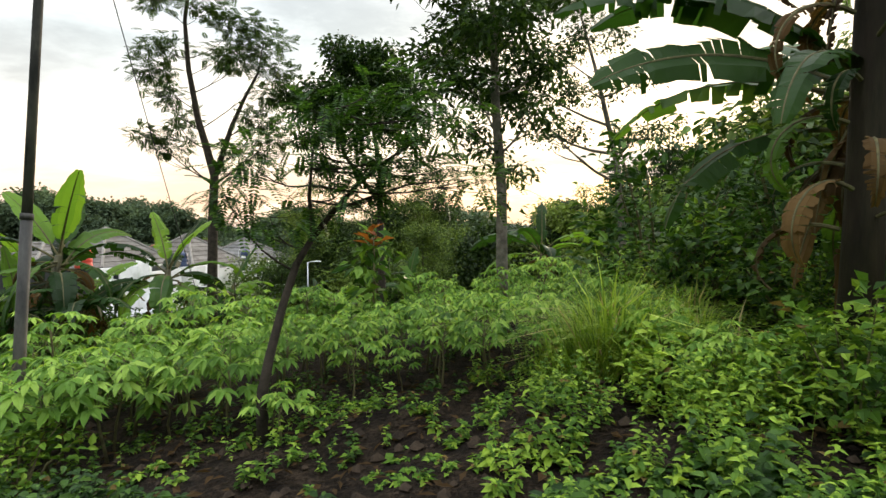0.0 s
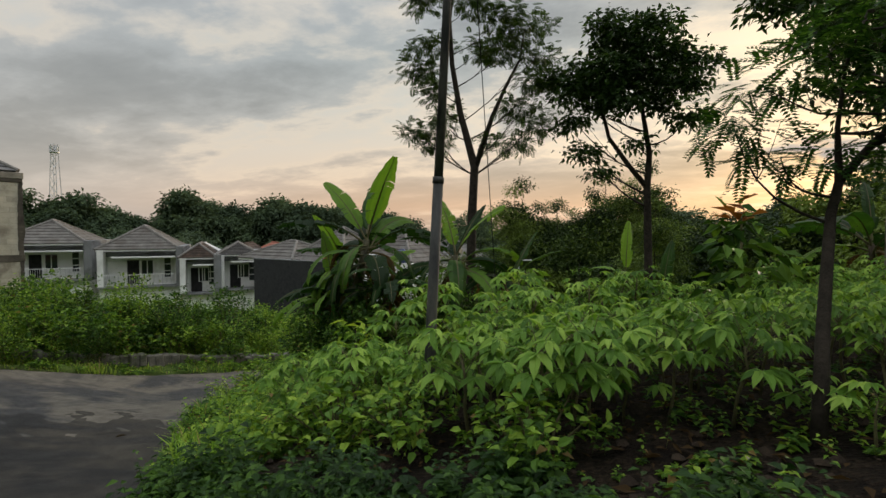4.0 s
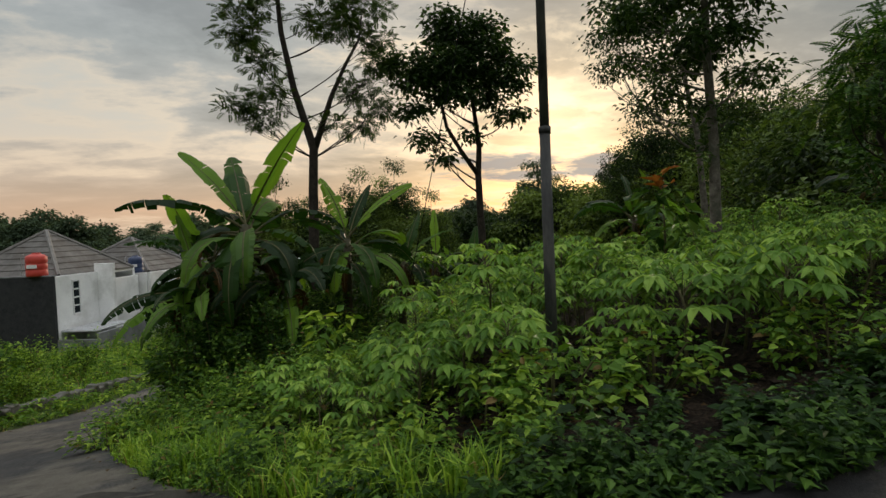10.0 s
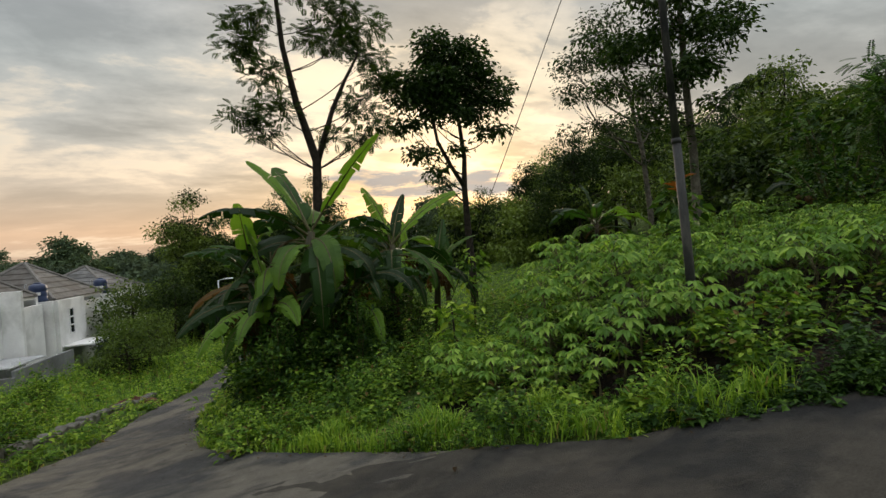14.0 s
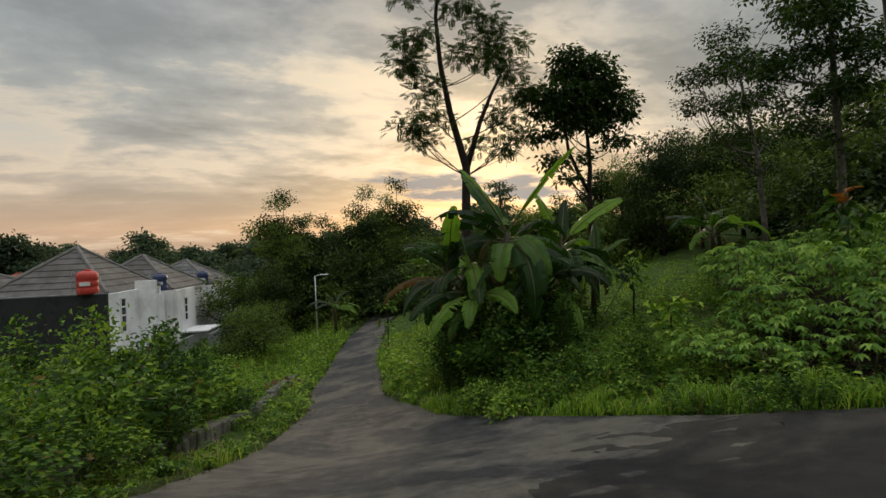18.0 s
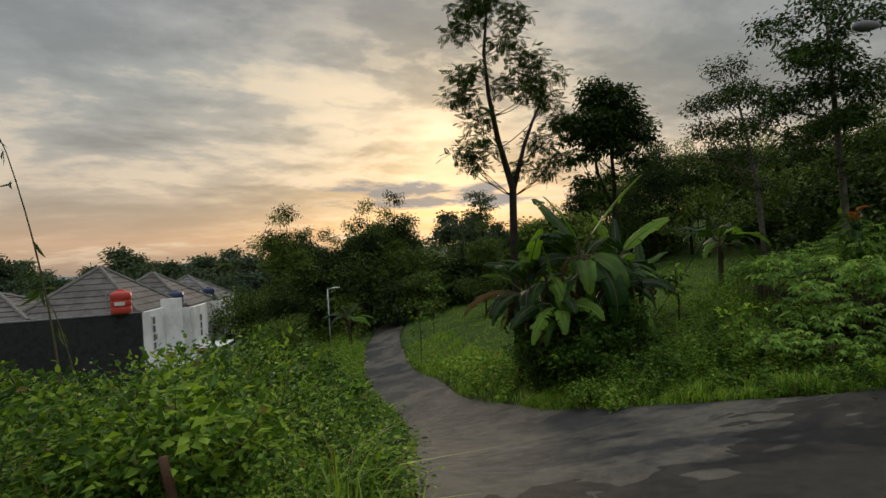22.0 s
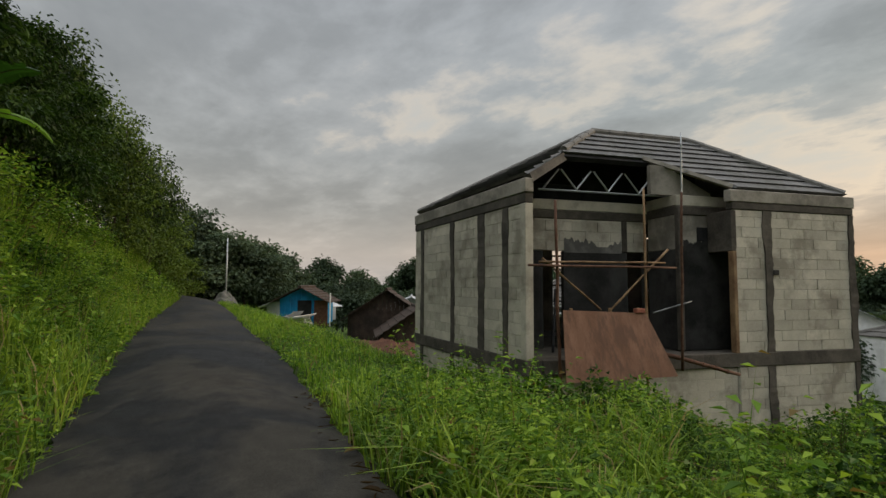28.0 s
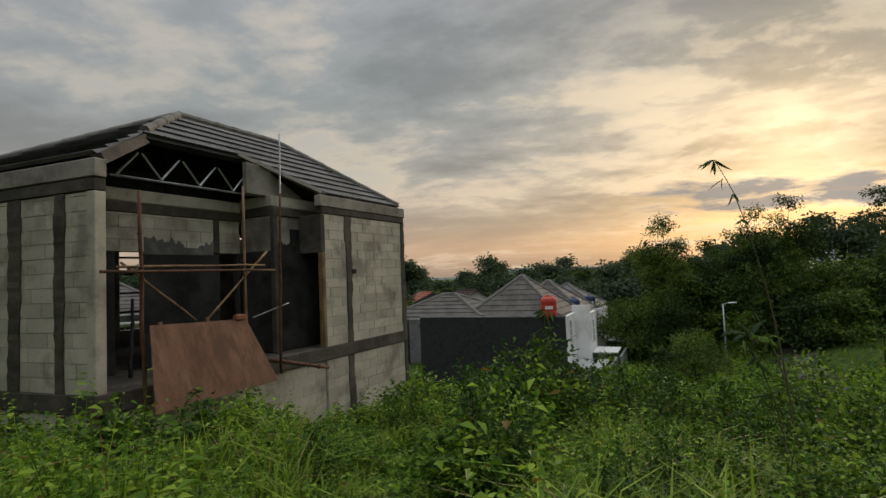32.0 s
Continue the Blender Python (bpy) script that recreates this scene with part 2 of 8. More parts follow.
M_FAR_LOW = leaf_mat("haze_tinted_low_far_leaf", (0.056, 0.074, 0.064), (0.076, 0.100, 0.082), (0.104, 0.136, 0.104), 0.2, rough=0.95, vary=0.5, gloss=0.05)
M_SAPLING = leaf_mat("sapling_leaf", (0.012, 0.034, 0.007), (0.032, 0.076, 0.013), (0.115, 0.20, 0.036), 0.30)
M_BUSH = leaf_mat("bush_leaf", (0.016, 0.042, 0.008), (0.078, 0.155, 0.022), (0.29, 0.40, 0.060), 0.36, dead=(0.14, 0.10, 0.03), dead_part=0.02)
# weed leaves darkened to paint the shade under the cassava
M_WEED_SHADED = leaf_mat("shaded_weed_leaf", (0.009, 0.026, 0.006), (0.022, 0.055, 0.010), (0.080, 0.150, 0.026), 0.28)
M_RED_LEAF = leaf_mat("young_red_leaf", (0.12, 0.035, 0.012), (0.20, 0.07, 0.02), (0.26, 0.11, 0.03), 0.4)
M_BARK_DARK = rough_mat("dark_bark", (0.016, 0.013, 0.010), (0.045, 0.037, 0.028), 9, 60, 0.95, 0.6)
M_BARK_PALE = rough_mat("pale_bark", (0.055, 0.047, 0.037), (0.19, 0.17, 0.14), 7, 45, 0.9, 0.5, dirt=(0.06, 0.065, 0.045), dirt_scale=2.5)
M_STEM = rough_mat("green_brown_stem", (0.06, 0.055, 0.028), (0.13, 0.12, 0.055), 14, 70, 0.8, 0.3)
M_BANANA_STEM = rough_mat("banana_stem", (0.022, 0.020, 0.010), (0.075, 0.07, 0.034), 5, 30, 0.6, 0.3, dirt=(0.05, 0.032, 0.018), dirt_scale=3.0, stretch=(1, 1, 0.25))
# darker copy of the banana stem: canopy shade put into its colour
M_BANANA_STEM_SHADED = rough_mat("shaded_banana_stem", (0.010, 0.009, 0.006), (0.034, 0.028, 0.016), 6, 34, 0.75, 0.6, dirt=(0.018, 0.012, 0.008), dirt_scale=4.0, stretch=(1, 1, 0.15))


def ground_material():
    m, n, bsdf, out = principled("soil_and_turf", 0.95, 0.1)
    at = n.add("ShaderNodeNewGeometry").outputs["Position"]
    a, b, c = n.noise(at, 0.35, 6.0, 0.6), n.noise(at, 3.0, 5.0, 0.65), n.noise(at, 28.0, 3.0, 0.6)
    turf = n.ramp(n.math("ADD", n.math("MULTIPLY", b, 0.6), n.math("MULTIPLY", c, 0.4)), [(0.35, (0.024, 0.042, 0.010)), (0.5, (0.054, 0.092, 0.018)), (0.66, (0.11, 0.16, 0.035))])
    soil = n.ramp(n.math("ADD", n.math("MULTIPLY", b, 0.5), n.math("MULTIPLY", c, 0.5)), [(0.38, (0.004, 0.003, 0.0022)), (0.50, (0.012, 0.0085, 0.0056)), (0.62, (0.034, 0.024, 0.0155))])
    where = n.add("ShaderNodeAttribute", attribute_name="soil").outputs["Fac"]
    k = n.math("ADD", where, n.math("MULTIPLY", n.math("SUBTRACT", a, 0.5), 0.9), clamp=True)
    n.put(bsdf.inputs["Base Color"], n.mix(k, turf, soil))
    n.put(bsdf.inputs["Normal"], n.add("ShaderNodeBump", {"Strength": 1.0, "Distance": 0.10, "Height": n.math("ADD", b, n.math("MULTIPLY", c, 0.6))}).outputs[0])
    return m


def asphalt_material(name="worn_asphalt", pale=1.0):
    m, n, bsdf, out = principled(name, 0.9, 0.14)
    at = n.add("ShaderNodeNewGeometry").outputs["Position"]
    along = n.add("ShaderNodeMapping", {"Vector": at, "Scale": (0.85, 1.25, 1.0)}).outputs[0]
    a, b, c = n.noise(along, 0.42, 7.0, 0.62, 0.8), n.noise(at, 4.0, 6.0, 0.66), n.noise(at, 70.0, 4.0, 0.85)
    fine = n.math("ADD", n.math("MULTIPLY", b, 0.3), n.math("MULTIPLY", c, 0.7))
    col = n.ramp(fine, [(0.36, (0.009 * pale, 0.009 * pale, 0.0095 * pale)), (0.5, (0.021 * pale, 0.021 * pale, 0.021 * pale)), (0.66, (0.052 * pale, 0.051 * pale, 0.049 * pale))])
    dust = n.ramp(n.math("ADD", a, n.math("MULTIPLY", n.math("SUBTRACT", b, 0.5), 0.12)), [(0.44, (0, 0, 0)), (0.56, (1, 1, 1))])
    col = n.mix(n.math("MULTIPLY", dust, 0.7), col, n.ramp(fine, [(0.34, (0.042 * pale, 0.038 * pale, 0.030 * pale)), (0.66, (0.122 * pale, 0.109 * pale, 0.086 * pale))]))
    damp = n.ramp(n.noise(along, 0.8, 7.0, 0.62, 0.4), [(0.54, (0, 0, 0)), (0.64, (1, 1, 1))])
    col = n.mix(n.math("MULTIPLY", damp, 0.6), col, n.ramp(fine, [(0.36, (0.006 * pale, 0.006 * pale, 0.0065 * pale)), (0.66, (0.032 * pale, 0.031 * pale, 0.030 * pale))]))
    grit = n.math("GREATER_THAN", c, 0.68)
    col = n.mix(n.math("MULTIPLY", grit, 0.5), col, (0.13 * pale, 0.12 * pale, 0.105 * pale))
    n.put(bsdf.inputs["Base Color"], col)
    n.put(bsdf.inputs["Roughness"], n.ramp(a, [(0.4, (0.66, 0.66, 0.66)), (0.6, (0.90, 0.90, 0.90))]))
    n.put(bsdf.inputs["Normal"], n.add("ShaderNodeBump", {"Strength": 0.8, "Distance": 0.012, "Height": n.math("ADD", c, n.math("MULTIPLY", b, 0.12))}).outputs[0])
    return m


M_GROUND, M_ASPHALT = ground_material(), asphalt_material("worn_asphalt", 0.72)
M_LANE = asphalt_material("dusty_lane_asphalt", 1.7)
M_BLOCK = rough_mat("aerated_concrete_block", (0.375, 0.345, 0.28), (0.54, 0.50, 0.41), 1.6, 30, 0.95, 0.3, dirt=(0.25, 0.225, 0.18), dirt_scale=1.1, vary=0.15)
M_PARAPET = rough_mat("weathered_plastered_block", (0.20, 0.183, 0.155), (0.36, 0.33, 0.28), 1.8, 26, 0.95, 0.35, dirt=(0.14, 0.128, 0.105), dirt_scale=1.1)
M_MORTAR = rough_mat("mortar", (0.25, 0.23, 0.19), (0.38, 0.355, 0.295), 5, 60, 0.95, 0.4)
M_CONCRETE = rough_mat("raw_concrete", (0.045, 0.040, 0.034), (0.118, 0.104, 0.086), 2.2, 25, 0.95, 0.5, dirt=(0.055, 0.05, 0.042), dirt_scale=1.2)
# dark render, its colour lowered further to hold the shade of the recess
M_RENDER_DARK = rough_mat("dark_render_with_recess_shade", (0.013, 0.013, 0.012), (0.036, 0.035, 0.033), 2.0, 30, 0.9, 0.3, dirt=(0.055, 0.054, 0.051), dirt_scale=0.7)
M_PLASTER = rough_mat("grey_plaster", (0.13, 0.125, 0.115), (0.24, 0.23, 0.21), 1.6, 28, 0.92, 0.3, dirt=(0.08, 0.078, 0.072), dirt_scale=0.9)
M_TILE = rough_mat("grey_roof_tile", (0.085, 0.085, 0.086), (0.19, 0.186, 0.18), 2.0, 22, 0.72, 0.25, dirt=(0.06, 0.062, 0.052), dirt_scale=1.0, vary=0.22)
M_TILE_BROWN = rough_mat("brown_grey_roof_tile", (0.075, 0.070, 0.064), (0.155, 0.146, 0.134), 1.4, 18, 0.78, 0.25, dirt=(0.085, 0.075, 0.065), dirt_scale=0.8, vary=0.08)
M_TILE_DARK = rough_mat("dark_roof_tile", (0.030, 0.028, 0.027), (0.075, 0.070, 0.065), 2.0, 20, 0.8, 0.3, vary=0.1)
M_RIDGE = rough_mat("ridge_tile", (0.12, 0.115, 0.105), (0.21, 0.20, 0.185), 3.0, 25, 0.8, 0.25)
M_WHITE = rough_mat("white_wall_paint", (0.72, 0.72, 0.715), (0.84, 0.84, 0.83), 0.8, 12, 0.7, 0.08, dirt=(0.60, 0.60, 0.58), dirt_scale=0.5)
M_GREYPAINT = rough_mat("grey_wall_paint", (0.16, 0.165, 0.17), (0.23, 0.235, 0.24), 0.9, 12, 0.75, 0.1, dirt=(0.12, 0.12, 0.12), dirt_scale=0.6)
M_BLACKWALL = rough_mat("charcoal_wall", (0.022, 0.023, 0.025), (0.042, 0.043, 0.045), 4.0, 16, 0.88, 0.2, dirt=(0.036, 0.037, 0.039), dirt_scale=0.7)
M_FRAME_WHITE = rough_mat("white_frame", (0.62, 0.62, 0.62), (0.75, 0.75, 0.74), 6, 40, 0.5, 0.05)
# near-black: paints the shade inside openings, also colours some dark parts
M_DARK = rough_mat("opening_shade_and_dark_parts", (0.010, 0.010, 0.011), (0.03, 0.03, 0.03), 3, 20, 0.8, 0.1)
M_TANK_RED = rough_mat("orange_red_plastic", (0.40, 0.038, 0.026), (0.54, 0.060, 0.042), 3, 30, 0.45, 0.05, spec=0.4)
M_TANK_BLUE = rough_mat("navy_plastic", (0.018, 0.030, 0.075), (0.035, 0.055, 0.12), 3, 30, 0.45, 0.05, spec=0.4)
M_BAMBOO = rough_mat("weathered_bamboo", (0.12, 0.065, 0.035), (0.30, 0.20, 0.11), 7, 50, 0.75, 0.3, stretch=(1, 1, 0.4))
M_RUSTPOLE = rough_mat("rusty_red_pole", (0.065, 0.032, 0.020), (0.145, 0.072, 0.044), 9, 60, 0.7, 0.3)
M_PLY = rough_mat("brown_plywood", (0.14, 0.070, 0.042), (0.23, 0.125, 0.080), 1.3, 22, 0.75, 0.15, dirt=(0.11, 0.06, 0.04), dirt_scale=1.5, stretch=(1, 3, 1))
M_STEEL = rough_mat("galvanised_steel", (0.32, 0.34, 0.35), (0.50, 0.52, 0.53), 6, 40, 0.45, 0.08, spec=0.5, metal=0.5)
M_STEEL_DULL = rough_mat("dull_roof_steel", (0.14, 0.145, 0.15), (0.26, 0.265, 0.27), 6, 40, 0.5, 0.08, metal=0.4)
M_POLE = rough_mat("weathered_steel_pole", (0.022, 0.023, 0.023), (0.062, 0.062, 0.058), 4, 30, 0.7, 0.2, dirt=(0.10, 0.095, 0.085), dirt_scale=2.0, stretch=(1, 1, 0.3))
M_BLUE = rough_mat("bright_blue_boards", (0.010, 0.19, 0.42), (0.025, 0.30, 0.58), 2, 20, 0.7, 0.15, dirt=(0.02, 0.14, 0.30), dirt_scale=1.2)
M_TERRACOTTA = rough_mat("old_dark_clay_tile", (0.032, 0.024, 0.019), (0.088, 0.060, 0.046), 2.4, 20, 0.9, 0.4, dirt=(0.03, 0.025, 0.02), dirt_scale=0.9)
M_REDROOF = rough_mat("red_clay_tile", (0.20, 0.070, 0.045), (0.31, 0.12, 0.08), 2.4, 20, 0.9, 0.3)
M_REDSOIL = rough_mat("red_dug_soil", (0.05, 0.022, 0.013), (0.13, 0.058, 0.034), 2.5, 20, 0.95, 0.8)
M_CLOD = rough_mat("dark_soil_clod", (0.010, 0.007, 0.005), (0.046, 0.033, 0.022), 6, 60, 0.98, 0.6)
M_SHEET = rough_mat("pale_sheet_metal", (0.42, 0.43, 0.44), (0.60, 0.61, 0.62), 1.2, 14, 0.5, 0.1, metal=0.2)
# hill colour is paled and blued to paint the air haze
M_HILL = rough_mat("haze_tinted_far_hill", (0.115, 0.145, 0.155), (0.155, 0.185, 0.190), 0.01, 0.06, 1.0, 0.0)
M_STONE = rough_mat("mossy_stone", (0.07, 0.068, 0.058), (0.17, 0.16, 0.14), 3, 30, 0.95, 0.6, dirt=(0.045, 0.06, 0.025), dirt_scale=2.0)
M_STRING = rough_mat("pale_green_string", (0.30, 0.42, 0.26), (0.42, 0.55, 0.36), 9, 60, 0.7, 0.1)
M_POST = rough_mat("brown_fence_wood", (0.05, 0.025, 0.016), (0.12, 0.065, 0.04), 8, 60, 0.85, 0.4)
M_POST_DARK = rough_mat("black_fence_post", (0.012, 0.013, 0.014), (0.035, 0.037, 0.04), 8, 60, 0.7, 0.3)


def glass_material():
    m, n, bsdf, out = principled("window_glass", 0.08, 0.5)
    n.put(bsdf.inputs["Base Color"], (0.02, 0.025, 0.03, 1))
    return m


M_GLASS = glass_material()

# ---- geometry helpers ----


class Geo:
    """Collects faces as arrays and turns them into one mesh."""

    def __init__(self):
        self.v, self.f, self.count = [], {3: [], 4: []}, 0

    def add(self, v, f):
        v, f = np.asarray(v, float).reshape(-1, 3), np.asarray(f, int)
        self.v.append(v)
        self.f[f.shape[1]].append(f + self.count)
        self.count += len(v)
        return self

    def both(self, v, *faces):
        v = np.asarray(v, float).reshape(-1, 3)
        self.v.append(v)
        for f in faces:
            f = np.asarray(f, int)
            if len(f):
                self.f[f.shape[1]].append(f + self.count)
        self.count += len(v)
        return self

    def mesh(self, name, mat, smooth=False):
        me = bpy.data.meshes.new(name)
        v = np.concatenate(self.v) if self.v else np.zeros((0, 3))
        tri = np.concatenate(self.f[3]) if self.f[3] else np.zeros((0, 3), int)
        quad = np.concatenate(self.f[4]) if self.f[4] else np.zeros((0, 4), int)
        me.vertices.add(len(v))
        me.vertices.foreach_set("co", v.ravel())
        me.loops.add(tri.size + quad.size)
        me.loops.foreach_set("vertex_index", np.concatenate([tri.ravel(), quad.ravel()]))
        me.polygons.add(len(tri) + len(quad))
        starts = np.concatenate([np.arange(len(tri)) * 3, tri.size + np.arange(len(quad)) * 4])
        me.polygons.foreach_set("loop_start", starts)
        me.polygons.foreach_set("use_smooth", np.full(len(starts), bool(smooth)))
        me.update(calc_edges=True)
        me.validate()
        if mat:
            me.materials.append(mat)
        return me


def part(name, geo, mat, parent, label="", smooth=False):
    """Links a Geo, bmesh or mesh as one object under parent."""
    if isinstance(geo, Geo):
        me = geo.mesh(name, mat, smooth)
    elif isinstance(geo, bmesh.types.BMesh):
        me = bpy.data.meshes.new(name)
        geo.to_mesh(me)
        geo.free()
        me.materials.append(mat)
    else:
        me = geo
    ob = new(name, me)
    ob.parent = parent
    if label:
        ob["label"] = label
    return ob


def thing(name, m, label, category, group="", kind=""):
    ob = new(name)
    ob.empty_display_size = 0.2
    ob.matrix_basis = m
    return tagged(ob, label, category, group, kind)


def box_geo(x0, x1, y0, y1, z0, z1, geo=None, bevel=0.0):
    """A box with chamfered upright and level edges when bevel is given."""
    geo = geo or Geo()
    if bevel <= 0:
        v = [(x, y, z) for z in (z0, z1) for y in (y0, y1) for x in (x0, x1)]
        return geo.add(v, [(0, 2, 3, 1), (4, 5, 7, 6), (0, 1, 5, 4), (2, 6, 7, 3), (0, 4, 6, 2), (1, 3, 7, 5)])
    b = bevel
    rings = []
    for z, i in ((z0, b), (z0 + b, 0), (z1 - b, 0), (z1, b)):
        rings.append([(x0 + i + b * (i == 0), y0 + i, z), (x1 - i - b * (i == 0), y0 + i, z), (x1 - i, y0 + i + b * (i == 0), z), (x1 - i, y1 - i - b * (i == 0), z),
                      (x1 - i - b * (i == 0), y1 - i, z), (x0 + i + b * (i == 0), y1 - i, z), (x0 + i, y1 - i - b * (i == 0), z), (x0 + i, y0 + i + b * (i == 0), z)])
    v = [p for r in rings for p in r]
    q = [(8 * k + j, 8 * k + (j + 1) % 8, 8 * k + 8 + (j + 1) % 8, 8 * k + 8 + j) for k in range(3) for j in range(8)]
    q += [(24, 25, 26, 27), (24, 27, 28, 31), (28, 29, 30, 31), (3, 2, 1, 0), (7, 4, 3, 0), (7, 6, 5, 4)]
    return geo.add(v, q)


def tube_geo(points, radii, sides=8, geo=None, cap=True):
    """A round limb along a path."""
    geo = geo or Geo()
    p = np.asarray(points, float)
    r = np.broadcast_to(np.asarray(radii, float), (len(p),))
    d = np.gradient(p, axis=0)
    d /= np.linalg.norm(d, axis=1)[:, None] + 1e-9
    ref = np.array([1.0, 0.0, 0.0]) if abs(d[0][0]) < 0.8 else np.array([0.0, 1.0, 0.0])
    rows = []
    for i in range(len(p)):
        a = np.cross(d[i], ref)
        a /= np.linalg.norm(a) + 1e-9
        b = np.cross(d[i], a)
        ang = np.arange(sides) * 2 * np.pi / sides
        rows.append(p[i] + r[i] * (np.cos(ang)[:, None] * a + np.sin(ang)[:, None] * b))
    k = np.arange(sides)
    q = [np.stack([i * sides + k, i * sides + (k + 1) % sides, (i + 1) * sides + (k + 1) % sides, (i + 1) * sides + k], 1) for i in range(len(p) - 1)]
    v = np.concatenate(rows)
    tris = []
    if cap:
        v = np.concatenate([v, p[:1], p[-1:]])
        n = len(p) * sides
        tris = np.concatenate([np.stack([(k + 1) % sides, k, np.full(sides, n)], 1), np.stack([n - sides + k, n - sides + (k + 1) % sides, np.full(sides, n + 1)], 1)])
    return geo.both(v, np.concatenate(q), tris)


def unit(a):
    return a / (np.linalg.norm(a, axis=-1, keepdims=True) + 1e-9)


def leaves(base, way, normal, length, width, geo=None, oval=False, droop=0.15, fold=0.18):
    """Many leaves at once: from base along way, each a folded kite or oval."""
    geo = geo or Geo()
    way, n = unit(way), len(base)
    side = unit(np.cross(way, normal))
    top = unit(np.cross(side, way))
    length, width = np.broadcast_to(length, (n,))[:, None], np.broadcast_to(width, (n,))[:, None]
    tip = base + way * length - top * length * droop
    if not oval:
        m = base + way * length * 0.42 - top * length * droop * 0.1
        l, r = m - side * width * 0.5 + top * width * fold, m + side * width * 0.5 + top * width * fold
        v = np.stack([base, r, tip, l], 1).reshape(-1, 3)
        k = np.arange(n)[:, None] * 4
        return geo.add(v, np.concatenate([k + np.array([0, 1, 2]), k + np.array([0, 2, 3])]))
    a, b = base + way * length * 0.28, base + way * length * 0.68 - top * length * droop * 0.4
    u = top * width * fold
    v = np.stack([base, a + side * width * 0.45 + u, a - side * width * 0.45 + u, b + side * width * 0.38 + u, b - side * width * 0.38 + u, tip, a, b], 1).reshape(-1, 3)
    k = np.arange(n)[:, None] * 8
    t = np.concatenate([k + np.array(c) for c in ((0, 1, 6), (0, 6, 2), (3, 5, 7), (7, 5, 4))])
    q = np.concatenate([k + np.array(c) for c in ((1, 3, 7, 6), (6, 7, 4, 2))])
    return geo.both(v, t, q)


def blades(x, y, z, height, width, lean, geo=None, rng=None):
    """Many grass blades at once, each bending over."""
    geo = geo or Geo()
    n = len(x)
    a = rng.uniform(0, 2 * np.pi, n)
    d = np.stack([np.cos(a), np.sin(a), np.zeros(n)], 1)
    s = np.stack([-np.sin(a), np.cos(a), np.zeros(n)], 1) * (width * 0.5)[:, None]
    p = np.stack([x, y, z], 1)
    upv = np.array([0, 0, 1.0])
    ln, h = (lean * height)[:, None], height[:, None]
    m = p + upv * h * 0.55 + d * ln * 0.3
    t = p + upv * h * (1 - 0.35 * lean[:, None]) + d * ln
    v = np.stack([p - s, p + s, m + s * 0.85, m - s * 0.85, t], 1).reshape(-1, 3)
    k = np.arange(n)[:, None] * 5
    return geo.both(v, k + np.array([[3, 2, 4]]), k + np.array([[0, 1, 2, 3]]))

# ---- the land ----
LAND_X = np.array([-70.0, -40, -26, -19, -13, -8, -3, 2, 9, 20, 45])
LAND_Y = np.array([-3.6, -1.4, 1.5, 5, 10, 16, 24, 38, 60])
LAND_Z = np.array([
    [3.6, 3.4, 3.0, 1.6, 0.8, 0.8, 1.0, 1.6, 2.6, 3.6, 6],
    [0.5, 0.0, 0.05, -0.25, -0.70, -0.72, -0.25, 0.3, 0.9, 1.6, 4],
    [0.3, -0.05, -0.08, -0.35, -0.95, -0.98, -0.40, 0.15, 0.6, 1.2, 3.5],
    [0.35, -0.10, -0.66, -1.05, -1.70, -1.62, -0.65, 0.0, 0.4, 1.0, 3.5],
    [-0.6, -1.5, -1.45, -1.9, -2.85, -2.25, -1.15, -0.35, 0.25, 1.2, 4],
    [-2.4, -2.8, -2.8, -3.0, -3.75, -3.0, -2.0, -1.4, -0.5, 1.0, 4.5],
    [-4.5, -4.5, -4.3, -4.4, -4.95, -4.4, -3.1, -2.4, -1.2, 0.8, 5],
    [-7.0, -6.5, -6.0, -6.0, -5.7, -5.3, -4.3, -3.4, -2.0, 0.6, 5],
    [-9.0, -9.0, -9.0, -8.0, -7.2, -6.6, -5.5, -4.8, -2.5, 0.6, 5]])

NEAR_X = [-95.0, -60, -45, -37, -30, -27, -22, -15, -5, 0, 5, 30]
NEAR_Y = [8.0, 4.0, 1.6, 0.5, -0.1, -0.4, -1.0, -1.3, -1.1, -1.1, -1.0, 0.0]


def slopes(z, x, axis):
    d = np.gradient(z, x, axis=axis)
    return d


LAND_DX, LAND_DY = slopes(LAND_Z, LAND_X, 1), slopes(LAND_Z, LAND_Y, 0)
LAND_DXY = slopes(LAND_DX, LAND_Y, 0)


